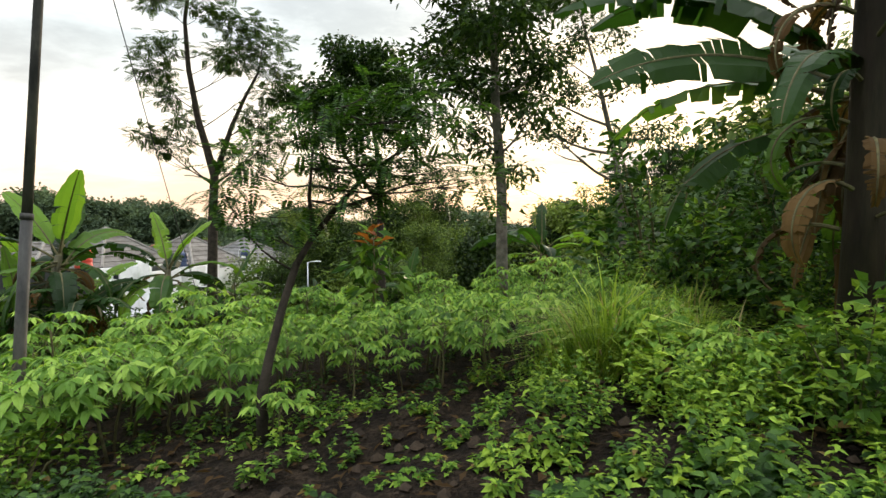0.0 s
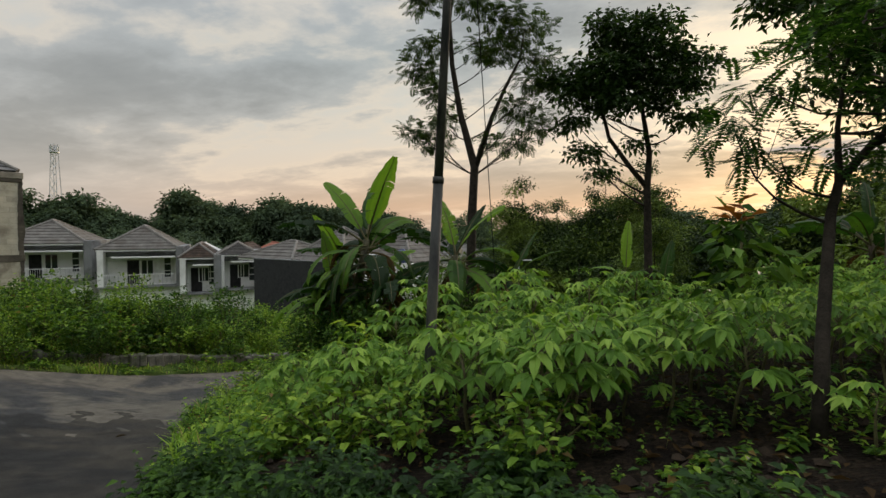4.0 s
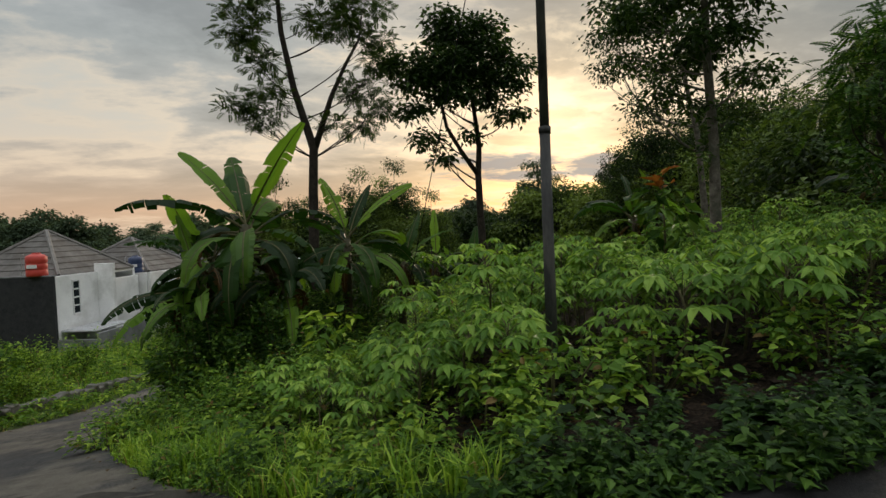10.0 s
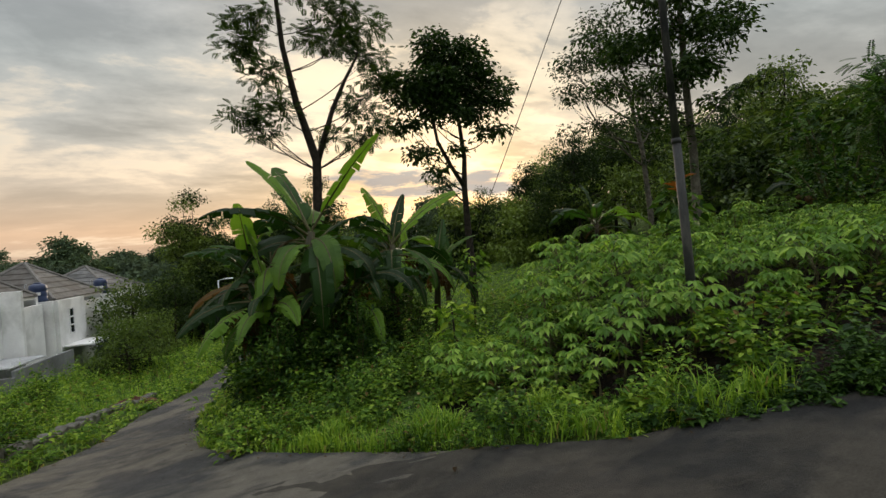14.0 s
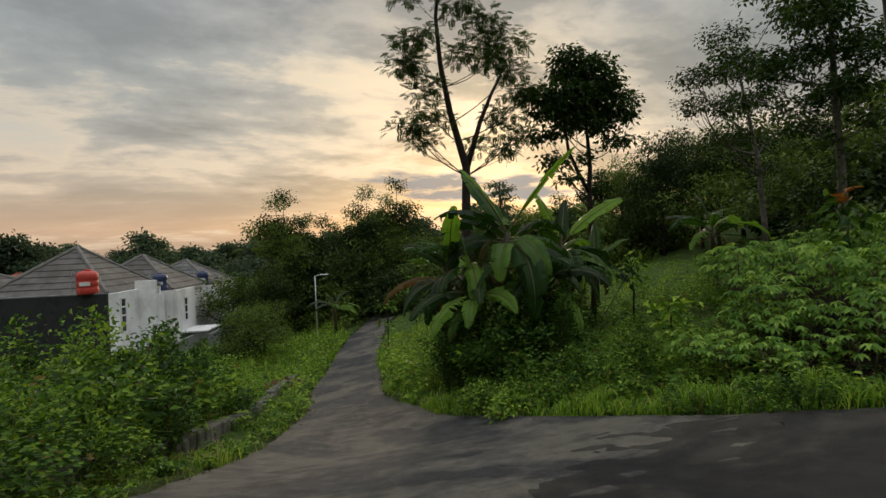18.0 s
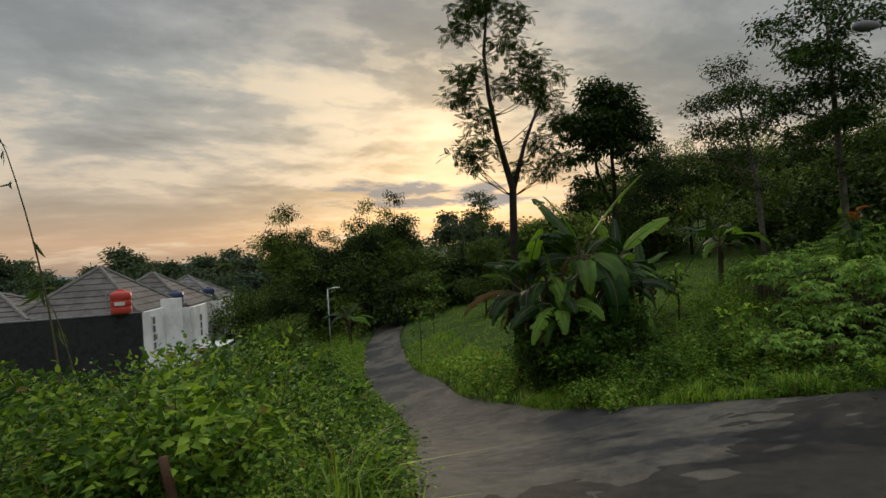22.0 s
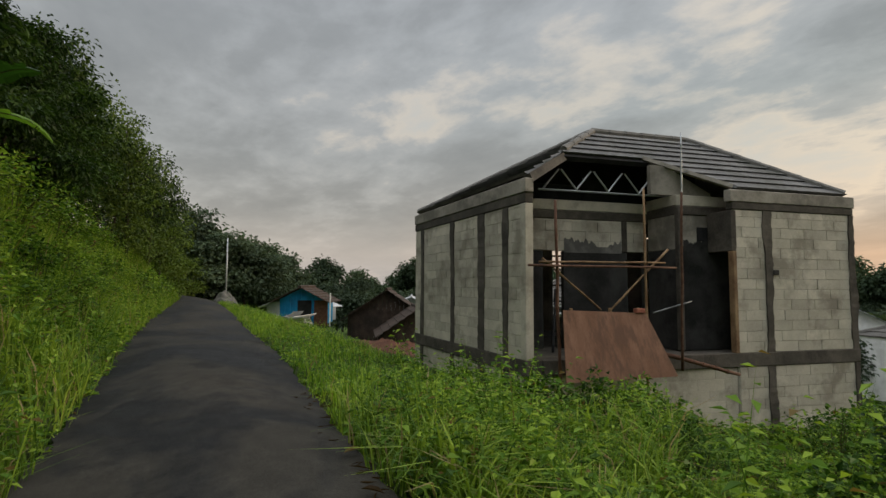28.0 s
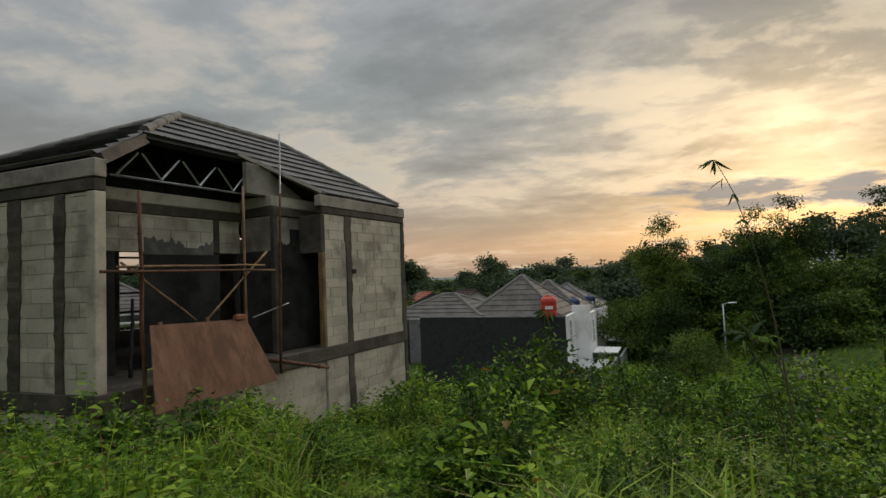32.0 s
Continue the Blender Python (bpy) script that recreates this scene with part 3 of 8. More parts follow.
def land(x, y):
    """The height of the bare land, a smooth sheet over the table above."""
    x, y = np.asarray(x, float), np.asarray(y, float)
    xc, yc = np.clip(x, LAND_X[0], LAND_X[-1]), np.clip(y, LAND_Y[0], LAND_Y[-1])
    i = np.clip(np.searchsorted(LAND_X, xc, side="right") - 1, 0, len(LAND_X) - 2)
    j = np.clip(np.searchsorted(LAND_Y, yc, side="right") - 1, 0, len(LAND_Y) - 2)
    hx, hy = LAND_X[i + 1] - LAND_X[i], LAND_Y[j + 1] - LAND_Y[j]
    s, t = (xc - LAND_X[i]) / hx, (yc - LAND_Y[j]) / hy

    def basis(u, h):
        return (2 * u**3 - 3 * u**2 + 1, (u**3 - 2 * u**2 + u) * h, -2 * u**3 + 3 * u**2, (u**3 - u**2) * h)
    a, b = basis(s, hx), basis(t, hy)
    z = 0.0
    for dj, (b0, b1) in ((0, (b[0], b[1])), (1, (b[2], b[3]))):
        for di, (a0, a1) in ((0, (a[0], a[1])), (1, (a[2], a[3]))):
            J, I = j + dj, i + di
            z = z + b0 * (a0 * LAND_Z[J, I] + a1 * LAND_DX[J, I] * 0.8) + b1 * 0.8 * (a0 * LAND_DY[J, I] + a1 * LAND_DXY[J, I] * 0.5)
    # east of x -23 this rise is unseen, added to block southern sky light
    south = np.interp(x, NEAR_X, NEAR_Y) - y - 0.25
    cut = np.clip(south / 2.6, 0, 1)
    level = np.interp(x, [-40.0, -26, -19, -13, -8, -3, 2, 9], [0.0, 0, -0.3, -0.85, -0.9, -0.35, 0.2, 0.7])
    bank = level + cut * cut * (3 - 2 * cut) * 3.0 + np.clip((south - 3) / 14, 0, 1) * 7.0
    z = np.where(south > 0, np.maximum(z, bank), z)
    far = np.clip((y - 60) / 120, 0, 1)
    z = z * (1 - far) + far * np.minimum(z, -11 + np.clip(x - 25, 0, 100) * 0.10)
    west = np.clip((-70 - x) / 60, 0, 1) * np.clip((y - 8) / 20, 0, 1)
    return z * (1 - west) + west * -9.0


FAR_X = [-95.0, -60, -40, -33, -29, -25.3, -23, -19, -17.2, -16.2, -15.0, -11.0, -10, -8.65, -8.1, -7.5, -6.8, -6, -4.5, -3, 0, 5, 30]
FAR_Y = [10.5, 6.6, 4.0, 3.3, 2.6, 1.95, 1.6, 1.75, 2.5, 4.2, 5.6, 6.4, 6.2, 5.55, 5.1, 4.4, 3.8, 3.15, 2.85, 2.5, 2.0, 1.8, 3.0]
SIDE_Y = [4.2, 5.6, 7.7, 8.8, 10.3, 14, 18, 22, 28, 34, 40, 48]
SIDE_L = [-16.4, -15.9, -15.25, -14.8, -14.2, -13.25, -12.7, -11.95, -10.5, -8.7, -6.2, -2.0]
SIDE_R = [-7.3, -8.65, -10.0, -10.45, -11.05, -11.3, -10.4, -9.6, -8.1, -6.3, -3.6, 0.6]


def road_far(x):
    return np.interp(x, FAR_X, FAR_Y)


def road_near(x):
    return np.interp(x, NEAR_X, NEAR_Y)


def off_road(x, y):
    """Metres to the nearest road edge, below zero on the road."""
    main = np.maximum(y - road_far(x), road_near(x) - y)
    side = np.maximum(np.interp(y, SIDE_Y, SIDE_L) - x, x - np.interp(y, SIDE_Y, SIDE_R))
    side = np.where((y > 4.2) & (y < 48), side, 99.0)
    return np.minimum(main, side)


def wobble(x, y, k):
    return np.sin(x * 1.7 * k + y * 0.9 * k) * np.cos(y * 1.3 * k - x * 0.6 * k) + 0.5 * np.sin(x * 3.9 * k - y * 4.3 * k)


def turf(x, y):
    """The land with its small lumps, dished a little under the roads."""
    edge = off_road(x, y)
    lumps = 0.07 * wobble(x, y, 0.8) + 0.03 * wobble(x + 5, y - 3, 2.6)
    return land(x, y) + lumps * np.clip(edge, 0, 1) - 0.07 * (edge < 0.12)


def spread(*runs):
    out = [np.array([runs[0][0]])]
    for a, b, step in runs:
        out.append(np.linspace(a, b, max(2, int(round((b - a) / step)) + 1))[1:])
    return np.concatenate(out)


gx = spread((-2600, -400, 220), (-400, -110, 29), (-110, -45, 4), (-45, -30, 0.9), (-30, 6, 0.3), (6, 24, 0.8), (24, 110, 5), (110, 400, 29), (400, 2600, 220))
gy = spread((-2600, -400, 220), (-400, -60, 30), (-60, -10, 4), (-10, -2, 0.8), (-2, 16, 0.3), (16, 40, 0.7), (40, 120, 4), (120, 400, 25), (400, 2600, 200))
GX, GY = np.meshgrid(gx, gy)
nx, ny = len(gx), len(gy)
GZ = turf(GX, GY)
k = (np.arange(ny - 1)[:, None] * nx + np.arange(nx - 1)).ravel()
ground_geo = Geo().add(np.stack([GX.ravel(), GY.ravel(), GZ.ravel()], 1), np.stack([k, k + 1, k + nx + 1, k + nx], 1))
ground = tagged(new("ground", ground_geo.mesh("ground", M_GROUND, True)), "dark soil and rough green turf on a slope", "ground", kind="structure")
soil = ground.data.attributes.new("soil", "FLOAT", "POINT")
cassava_here = np.clip((off_road(GX, GY) - np.where(GX > -6.2, 0.0, 0.9)) / 0.4, 0, 1) * (GX > -9.5) * ((GY < 7.6) | (GX > -11.4 + 0.86 * (GY - 0.9))) * (GX < 8) * (GY > 1.5) * (GY < 13.5) * 1.3
verge = np.clip(1 - np.abs(off_road(GX, GY)) / 0.35, 0, 1) * 0.8
soil.data.foreach_set("value", np.clip(np.maximum(cassava_here, verge), 0, 1.3).ravel().astype(np.float32))


def strip(xs, ys_a, ys_b, cross, lift, swap=False):
    s = np.linspace(0, 1, cross)
    A = np.asarray(xs)[:, None] + 0 * s
    Bv = np.asarray(ys_a)[:, None] * (1 - s) + np.asarray(ys_b)[:, None] * s
    X, Y = (Bv, A) if swap else (A, Bv)
    ragged = 0.05 * wobble(X, Y, 3.1) * ((s == 0) | (s == 1))
    if swap:
        X = X + ragged
    else:
        Y = Y + ragged
    Z = land(X, Y) + lift + 0.018 * np.sin(s * np.pi) + 0.008 * wobble(X, Y, 1.1)
    n = len(xs)
    kk = (np.arange(n - 1)[:, None] * cross + np.arange(cross - 1)).ravel()
    f = np.stack([kk, kk + 1, kk + cross + 1, kk + cross], 1)
    return np.stack([X.ravel(), Y.ravel(), Z.ravel()], 1), f


road_geo = Geo()
mx = spread((-95, -45, 1.5), (-45, 6, 0.2), (6, 30, 1.0))
road_geo.add(*strip(mx, road_near(mx), road_far(mx), 15, 0.012))
road = tagged(new("road", road_geo.mesh("road", M_ASPHALT, True)), "narrow worn dark asphalt lane with paler patches", "road", kind="structure")
sy = spread((4.2, 26, 0.25), (26, 48, 0.8))
lane_geo = Geo().add(*strip(sy, np.interp(sy, SIDE_Y, SIDE_R), np.interp(sy, SIDE_Y, SIDE_L), 13, 0.004, True))
tagged(new("road_side_lane", lane_geo.mesh("road_side_lane", M_LANE, True)), "narrow side lane running downhill between verges", "road", kind="structure")

# far hills on the horizon
for name, dist, az0, az1, h0, seedv in (("backdrop_hill_west", 1500, -24, 22, 30, 1.0), ("backdrop_hill_north", 1900, 12, 62, 52, 4.0), ("backdrop_hill_plain", 2300, -75, 75, 20, 7.0)):
    az = np.radians(np.linspace(az0, az1, 120))
    prof = h0 * (0.55 + 0.3 * np.sin(az * 9 + seedv) + 0.16 * np.sin(az * 23 + seedv * 2) + 0.05 * np.sin(az * 71) + 0.03 * np.sin(az * 151 + seedv))
    fall = np.clip(np.minimum(az - az[0], az[-1] - az) / radians(9), 0, 1)
    top = -12 + np.clip(prof, 4, None) * (0.15 + 0.85 * fall)
    rows = []
    for dd, zz in ((dist - 260, np.full(120, -14.0)), (dist - 90, -14 + (top + 14) * 0.6), (dist, top), (dist + 200, np.full(120, -14.0))):
        rows.append(np.stack([np.sin(az) * dd, np.cos(az) * dd, zz], 1))
    kk = (np.arange(3)[:, None] * 120 + np.arange(119)).ravel()
    geo = Geo().add(np.concatenate(rows), np.stack([kk, kk + 1, kk + 121, kk + 120], 1))
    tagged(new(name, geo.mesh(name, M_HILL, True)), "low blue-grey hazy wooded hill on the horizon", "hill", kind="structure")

# ---- the unfinished house ----
HOUSE = Matrix.Translation((-28.62, 6.43, -0.10)) @ pose(0, 0, 0, 0, 0, 72.14) @ Matrix.Scale(1.076, 4)
SKEW = pose(0, 0, 0, 0, 0, 8.0)  # the plot is not square: the road side stands a little askew
H_LEN, H_DEEP, H_FLOOR = 7.4, 5.35, 0.12
house = thing("unfinished_house", HOUSE, "unfinished house of bare grey blocks under a tiled hip roof", "house")


def slab(name, x0, x1, y0, y1, z0, z1, mat, label="", bevel=0.012):
    return part(name, box_geo(x0, x1, y0, y1, z0, z1, None, bevel), mat, house, label)


def side_slab(*args):
    ob = slab(*args)
    ob.matrix_basis = SKEW
    return ob




def rough_post(name, a, b, z0, z1, label, side, seed):
    """A cast column with uneven mortar edges, standing just proud of the blocks."""
    rng = random.Random(seed)
    n = max(4, int((z1 - z0) / 0.07))
    g = Geo()
    ea, eb = a, b
    rows = []
    for i in range(n + 1):
        ea = a + max(-0.035, min(0.03, ea - a + rng.uniform(-0.02, 0.02)))
        eb = b + max(-0.03, min(0.035, eb - b + rng.uniform(-0.02, 0.02)))
        z, d = z0 + (z1 - z0) * i / n, -0.014 + rng.uniform(-0.006, 0.004)
        rows.append([(ea, 0.15, z), (ea, d, z), (eb, d, z), (eb, 0.15, z)])
    v = [(p[1], p[0], p[2]) if side else p for r in rows for p in r]
    f = [(4 * i + k, 4 * i + k + 1, 4 * i + k + 5, 4 * i + k + 4) for i in range(n) for k in range(3)]
    g.add(v, [t[::-1] for t in f] if side else f)
    ob = part(name, g, M_CONCRETE, house, label)
    if side:
        ob.matrix_basis = SKEW
    return ob


unit_block = {}


def blocks(wall, axis, start, end, at, depth, z0, z1, seed, holes=(), outward=-1):
    """Courses of blocks as pieces of a wall: axis 0 runs along the front, 1 along the side."""
    rng = random.Random(seed)
    key = "block"
    if key not in unit_block:
        unit_block[key] = box_geo(-0.5, 0.5, -0.5, 0.5, -0.5, 0.5, None, 0.012).mesh("block", M_BLOCK)
    course = 0.2
    row, z = 0, z0
    while z < z1 - 0.02:
        h = min(course, z1 - z)
        s = start - (0.3 if row % 2 else 0.0) - rng.uniform(0, 0.15)
        while s < end:
            e = min(s + 0.6, end)
            b = max(s, start)
            if e - b > 0.04 and not any(b < hx1 and e > hx0 and z < hz1 - 0.05 and z + h > hz0 + 0.05 for hx0, hx1, hz0, hz1 in holes):
                ob = new("block", unit_block[key])
                ob.parent = wall
                mid = ((b + e) / 2, at + outward * rng.uniform(0, 0.006), z + h / 2)
                size = (e - b - 0.009, depth, h - 0.008)
                ob.location = mid if axis == 0 else (mid[1], mid[0], mid[2])
                ob.scale = size if axis == 0 else (size[1], size[0], size[2])
            s += 0.6
        z += course
        row += 1


# side towards the road: columns stand between panels of blocks
SIDE_COLS = ((0.60, 0.76), (1.50, 1.72), (2.90, 3.08), (4.72, 4.90))
side_wall = side_slab("side_wall", 0.012, 0.13, 0.16, H_DEEP - 0.02, -2.6, 2.78, M_MORTAR)
FRONT_COLS = ((5.04, 5.22), (7.25, 7.41))
front_wall = slab("front_wall", 4.34, H_LEN - 0.02, 0.012, 0.13, -2.6, 2.86, M_MORTAR)
lower_wall = slab("lower_wall", 0.20, 4.34, 0.05, 0.15, -2.6, -0.145, M_MORTAR)
slab("back_wall", 0.0, 3.3, H_DEEP, H_DEEP + 0.12, -2.6, 2.8, M_BLOCK)
slab("back_wall", 4.1, H_LEN, H_DEEP, H_DEEP + 0.12, -2.6, 2.8, M_BLOCK)
slab("back_wall", 3.3, 4.1, H_DEEP + 0.002, H_DEEP + 0.118, -2.6, 0.5, M_BLOCK)
slab("back_wall", 3.3, 4.1, H_DEEP + 0.002, H_DEEP + 0.118, 2.5, 2.798, M_BLOCK)
for z in (0.9, 1.35, 1.8, 2.2):
    slab("window_bar", 3.3, 4.1, H_DEEP + 0.03, H_DEEP + 0.07, z, z + 0.05, M_DARK)
slab("far_side_wall", H_LEN - 0.14, H_LEN - 0.02, 0.14, H_DEEP, -2.6, 2.8, M_BLOCK)
for a, b in SIDE_COLS:
    rough_post("column", a, b, H_FLOOR, 2.775, "rough grey concrete column", True, int(a * 100))
    rough_post("column", a, b, -2.6, -0.145, "rough grey concrete column", True, int(a * 100) + 1)
for a, b in FRONT_COLS:
    rough_post("column", a, b, H_FLOOR, 2.855, "rough grey concrete column", False, int(a * 100))
    rough_post("column", a, b, -2.6, -0.145, "rough grey concrete column", False, int(a * 100) + 1)
slab("jamb_board", 4.27, 4.36, -0.03, 0.10, H_FLOOR, 2.05, M_BAMBOO, "stained wooden jamb board")
slab("column", 4.27, 4.40, 0.0, 0.6, 2.05, 2.84, M_CONCRETE)
# ring beams and parapet course
side_slab("floor_beam", -0.02, 0.30, -0.02, H_DEEP + 0.02, -0.14, H_FLOOR, M_CONCRETE, "dark concrete floor beam")
slab("floor_beam", 0.30, H_LEN + 0.02, -0.02, 0.30, -0.14, H_FLOOR, M_CONCRETE, "dark concrete floor beam")
side_slab("roof_beam", -0.015, 0.15, 0.0, H_DEEP, 2.78, 2.95, M_CONCRETE, "dark concrete ring beam")
slab("roof_beam", 4.30, H_LEN, -0.015, 0.15, 2.86, 3.0, M_CONCRETE, "dark concrete ring beam")
side_slab("parapet", -0.03, 0.14, -0.03, H_DEEP, 2.955, 3.2, M_PARAPET, "weathered block parapet")
slab("parapet", 4.25, H_LEN + 0.03, -0.03, 0.14, 3.005, 3.24, M_PARAPET, "weathered block parapet")
side_slab("corner_pier", -0.02, 0.14, -0.01, 0.155, H_FLOOR, 2.77, M_BLOCK, "pale block corner pier")
slab("floor_slab", 0.30, H_LEN - 0.15, 0.30, H_DEEP, 0.0, 0.10, M_CONCRETE)
# near-black board added above the rooms, closed off from the open roof
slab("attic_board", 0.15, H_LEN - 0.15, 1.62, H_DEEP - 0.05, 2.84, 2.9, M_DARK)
# the recessed front with its openings
BACK_Y = 1.5
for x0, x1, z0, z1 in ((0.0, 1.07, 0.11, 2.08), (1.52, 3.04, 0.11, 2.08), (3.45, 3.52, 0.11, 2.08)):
    slab("render_coat", x0, x1, BACK_Y, BACK_Y + 0.12, z0, z1, M_RENDER_DARK, "dark render on blocks, recess shade in its colour")
upper_wall = slab("upper_wall", 0.0, 3.52, BACK_Y + 0.012, BACK_Y + 0.11, 2.085, 2.74, M_MORTAR)
slab("column", 2.90, 3.03, BACK_Y - 0.02, BACK_Y + 0.10, 2.085, 2.74, M_CONCRETE)
slab("roof_beam", 0.0, 3.64, BACK_Y - 0.02, BACK_Y + 0.12, 2.745, 2.92, M_CONCRETE)
slab("upper_course", 0.0, 3.64, BACK_Y, BACK_Y + 0.11, 2.925, 3.14, M_BLOCK)
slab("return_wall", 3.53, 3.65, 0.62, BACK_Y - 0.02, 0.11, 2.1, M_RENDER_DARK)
slab("return_wall", 3.53, 3.65, 0.62, BACK_Y - 0.03, 2.104, 2.80, M_PARAPET)
slab("roof_beam", 3.52, 3.66, 0.58, BACK_Y - 0.03, 2.805, 2.98, M_CONCRETE)
slab("upper_course", 3.52, 3.66, 0.58, BACK_Y - 0.01, 2.984, 3.2, M_BLOCK)
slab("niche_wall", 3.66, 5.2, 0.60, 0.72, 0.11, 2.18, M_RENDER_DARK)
slab("niche_wall", 3.66, 5.2, 0.61, 0.71, 2.184, 2.80, M_PARAPET)
slab("roof_beam", 3.665, 5.2, 0.58, 0.72, 2.805, 2.98, M_CONCRETE)
slab("upper_course", 3.665, 5.2, 0.59, 0.71, 2.984, 3.2, M_BLOCK)
# no hole is cut: a near-black box stands in for its shade
slab("vent_block", 4.02, 4.33, 0.585, 0.62, 2.28, 2.56, M_DARK, "dark box standing in for shade in the vent hole")
slab("niche_post", 3.50, 3.60, 0.50, 0.62, 0.11, 2.95, M_CONCRETE, "rough concrete post")

# ragged patches of render climbing above the dark band


def ragged(x0, x1, y, z0, low, high, mat, seed):
    """A trowelled patch of render with an uneven top edge."""
    rng = random.Random(seed)
    n = int((x1 - x0) / 0.03)
    k, g = rng.uniform(0.3, 0.8), Geo()
    tops = []
    for i in range(n + 1):
        k = min(1.0, max(0.0, k + rng.uniform(-0.22, 0.22)))
        tops.append(low + (high - low) * k)
    v = [(x0 + (x1 - x0) * i / n, y, z) for i in range(n + 1) for z in (z0, tops[i])]
    g.add(v, [(2 * i, 2 * i + 2, 2 * i + 3, 2 * i + 1) for i in range(n)])
    off = [(a, b + 0.02, c) for a, b, c in v]
    g.add([p for i in range(n + 1) for p in (v[2 * i + 1], off[2 * i + 1])], [(2 * i, 2 * i + 2, 2 * i + 3, 2 * i + 1) for i in range(n)])
    part("render_patch", g, mat, house, "ragged edge of dark render")


ragged(1.53, 2.89, BACK_Y - 0.012, 2.05, 2.18, 2.46, M_PLASTER, 1)
ragged(0.02, 0.55, BACK_Y - 0.012, 2.05, 2.10, 2.30, M_RENDER_DARK, 2)
ragged(3.68, 4.36, 0.590, 2.15, 2.20, 2.42, M_RENDER_DARK, 3)
ragged(4.36, 5.18, 0.590, 2.15, 2.22, 2.34, M_RENDER_DARK, 4)

# hip roof with the lower front tiles still missing
RIDGE_A, RIDGE_B, RIDGE_Z, EAVE_Z = (2.6, 2.07), (5.1, 2.07), 4.80, 3.28


def roof_course(name, p0, p1, q0, q1, lift=0.075, mat=M_TILE):
    """One course of tiles: lower edge p0-p1, upper edge q0-q1, its lower lip proud of the next."""
    p0, p1, q0, q1 = (np.array(c, float) for c in (p0, p1, q0, q1))
    upz = np.array([0, 0, 1.0])
    nose = unit((p0 + p1 - q0 - q1)[None])[0] * 0.075
    v = [p0, p1, q1, q0, p0 + upz * lift + nose, p1 + upz * lift + nose, q1 + upz * 0.018, q0 + upz * 0.018]
    g = Geo().add(v, [(0, 3, 2, 1), (4, 5, 6, 7), (0, 1, 5, 4), (2, 3, 7, 6), (1, 2, 6, 5), (0, 4, 7, 3)])
    return part(name, g, mat, house)


def slope(e0, e1, r0, r1, n, first=0, s0=0.0, s1=1.0, mat=M_TILE, only=0):
    e0, e1, r0, r1 = (np.array(c, float) for c in (e0, e1, r0, r1))
    for i in range(first, first + only if only else n):
        a, b = i / n, (i + 1.15) / n
        b = min(b, 1.0)
        lo = e0 + (r0 - e0) * a, e1 + (r1 - e1) * a
        hi = e0 + (r0 - e0) * b, e1 + (r1 - e1) * b
        roof_course("tile_course", lo[0] + (lo[1] - lo[0]) * s0, lo[0] + (lo[1] - lo[0]) * s1, hi[0] + (hi[1] - hi[0]) * s0, hi[0] + (hi[1] - hi[0]) * s1, mat=mat)


RA, RB = (*RIDGE_A, RIDGE_Z), (*RIDGE_B, RIDGE_Z)
c0, c1, c2, c3 = [(x, y, EAVE_Z) for x, y in ((0.08, 0.08), (H_LEN - 0.1, 0.08), (H_LEN - 0.1, H_DEEP), (0.1 - 0.139 * H_DEEP, H_DEEP))]
slope(c3, c0, RA, RA, 9)
slope(c1, c2, RB, RB, 9)
slope(c2, c3, RB, RA, 9)
slope(c0, c1, RA, RB, 9, first=4)
for i in range(4):
    slope(c0, c1, RA, RB, 9, i, 0.61 - 0.06 * i, 1.0, only=1)


def cap_line(name, a, b, r=0.085):
    a, b = np.array(a, float), np.array(b, float)
    n = max(2, int(np.linalg.norm(b - a) / 0.4))
    for i in range(n):
        p, q = a + (b - a) * i / n, a + (b - a) * (i + 1.06) / n
        part(name, tube_geo([p, q], [r, r * 0.88], 8), M_RIDGE, house, "grey ridge capping")


lift = np.array([0, 0, 0.04])
cap_line("ridge_cap", np.array(RA) + lift, np.array(RB) + lift)
cap_line("hip_cap", np.array(c3) + lift, np.array(RA) + lift)
cap_line("hip_cap", np.array(c1) + lift, np.array(RB) + lift)
lower = np.array(RA) + (np.array(c0) - np.array(RA)) * 0.52
cap_line("hip_cap", lower + lift, np.array(RA) + lift)
# bare fascia board where the hip is still open
part("fascia", tube_geo([np.array(c0) + (0, 0, -0.08), lower + (0, 0, -0.1)], [0.11, 0.11], 4), M_CONCRETE, house, "grey fascia board")
half = np.array(c0) + (np.array(RA) - np.array(c0)) * 4 / 9
half_r = np.array(c1) + (np.array(RB) - np.array(c1)) * 4 / 9
edge_r = half + (half_r - half) * 0.40
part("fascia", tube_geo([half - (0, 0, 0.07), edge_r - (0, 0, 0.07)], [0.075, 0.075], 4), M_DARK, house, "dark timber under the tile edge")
outline = [(3.05, 3.205), (3.75, 3.205), (4.5, 3.205), (4.5, 3.28), (3.4, 3.80), (3.05, 3.80)]
g = Geo().add([(x, 0.72, z) for x, z in outline] + [(x, 0.82, z) for x, z in outline], [(1, 2, 3, 4), (0, 1, 4, 5), (10, 9, 8, 7), (11, 10, 7, 6)] + [((i + 1) % 6, i, i + 6, (i + 1) % 6 + 6) for i in range(6)])
part("gable_wall", g, M_PARAPET, house, "plastered gable piece under the tiles")
edge_a = np.array(c0) + (np.array(c1) - np.array(c0)) * 0.60
edge_b = half + (half_r - half) * 0.36
part("verge_board", tube_geo([edge_a + (0, 0, 0.03), edge_b + (0, 0, 0.03)], [0.055, 0.055], 4), M_PARAPET, house, "plastered verge beside the tiles")
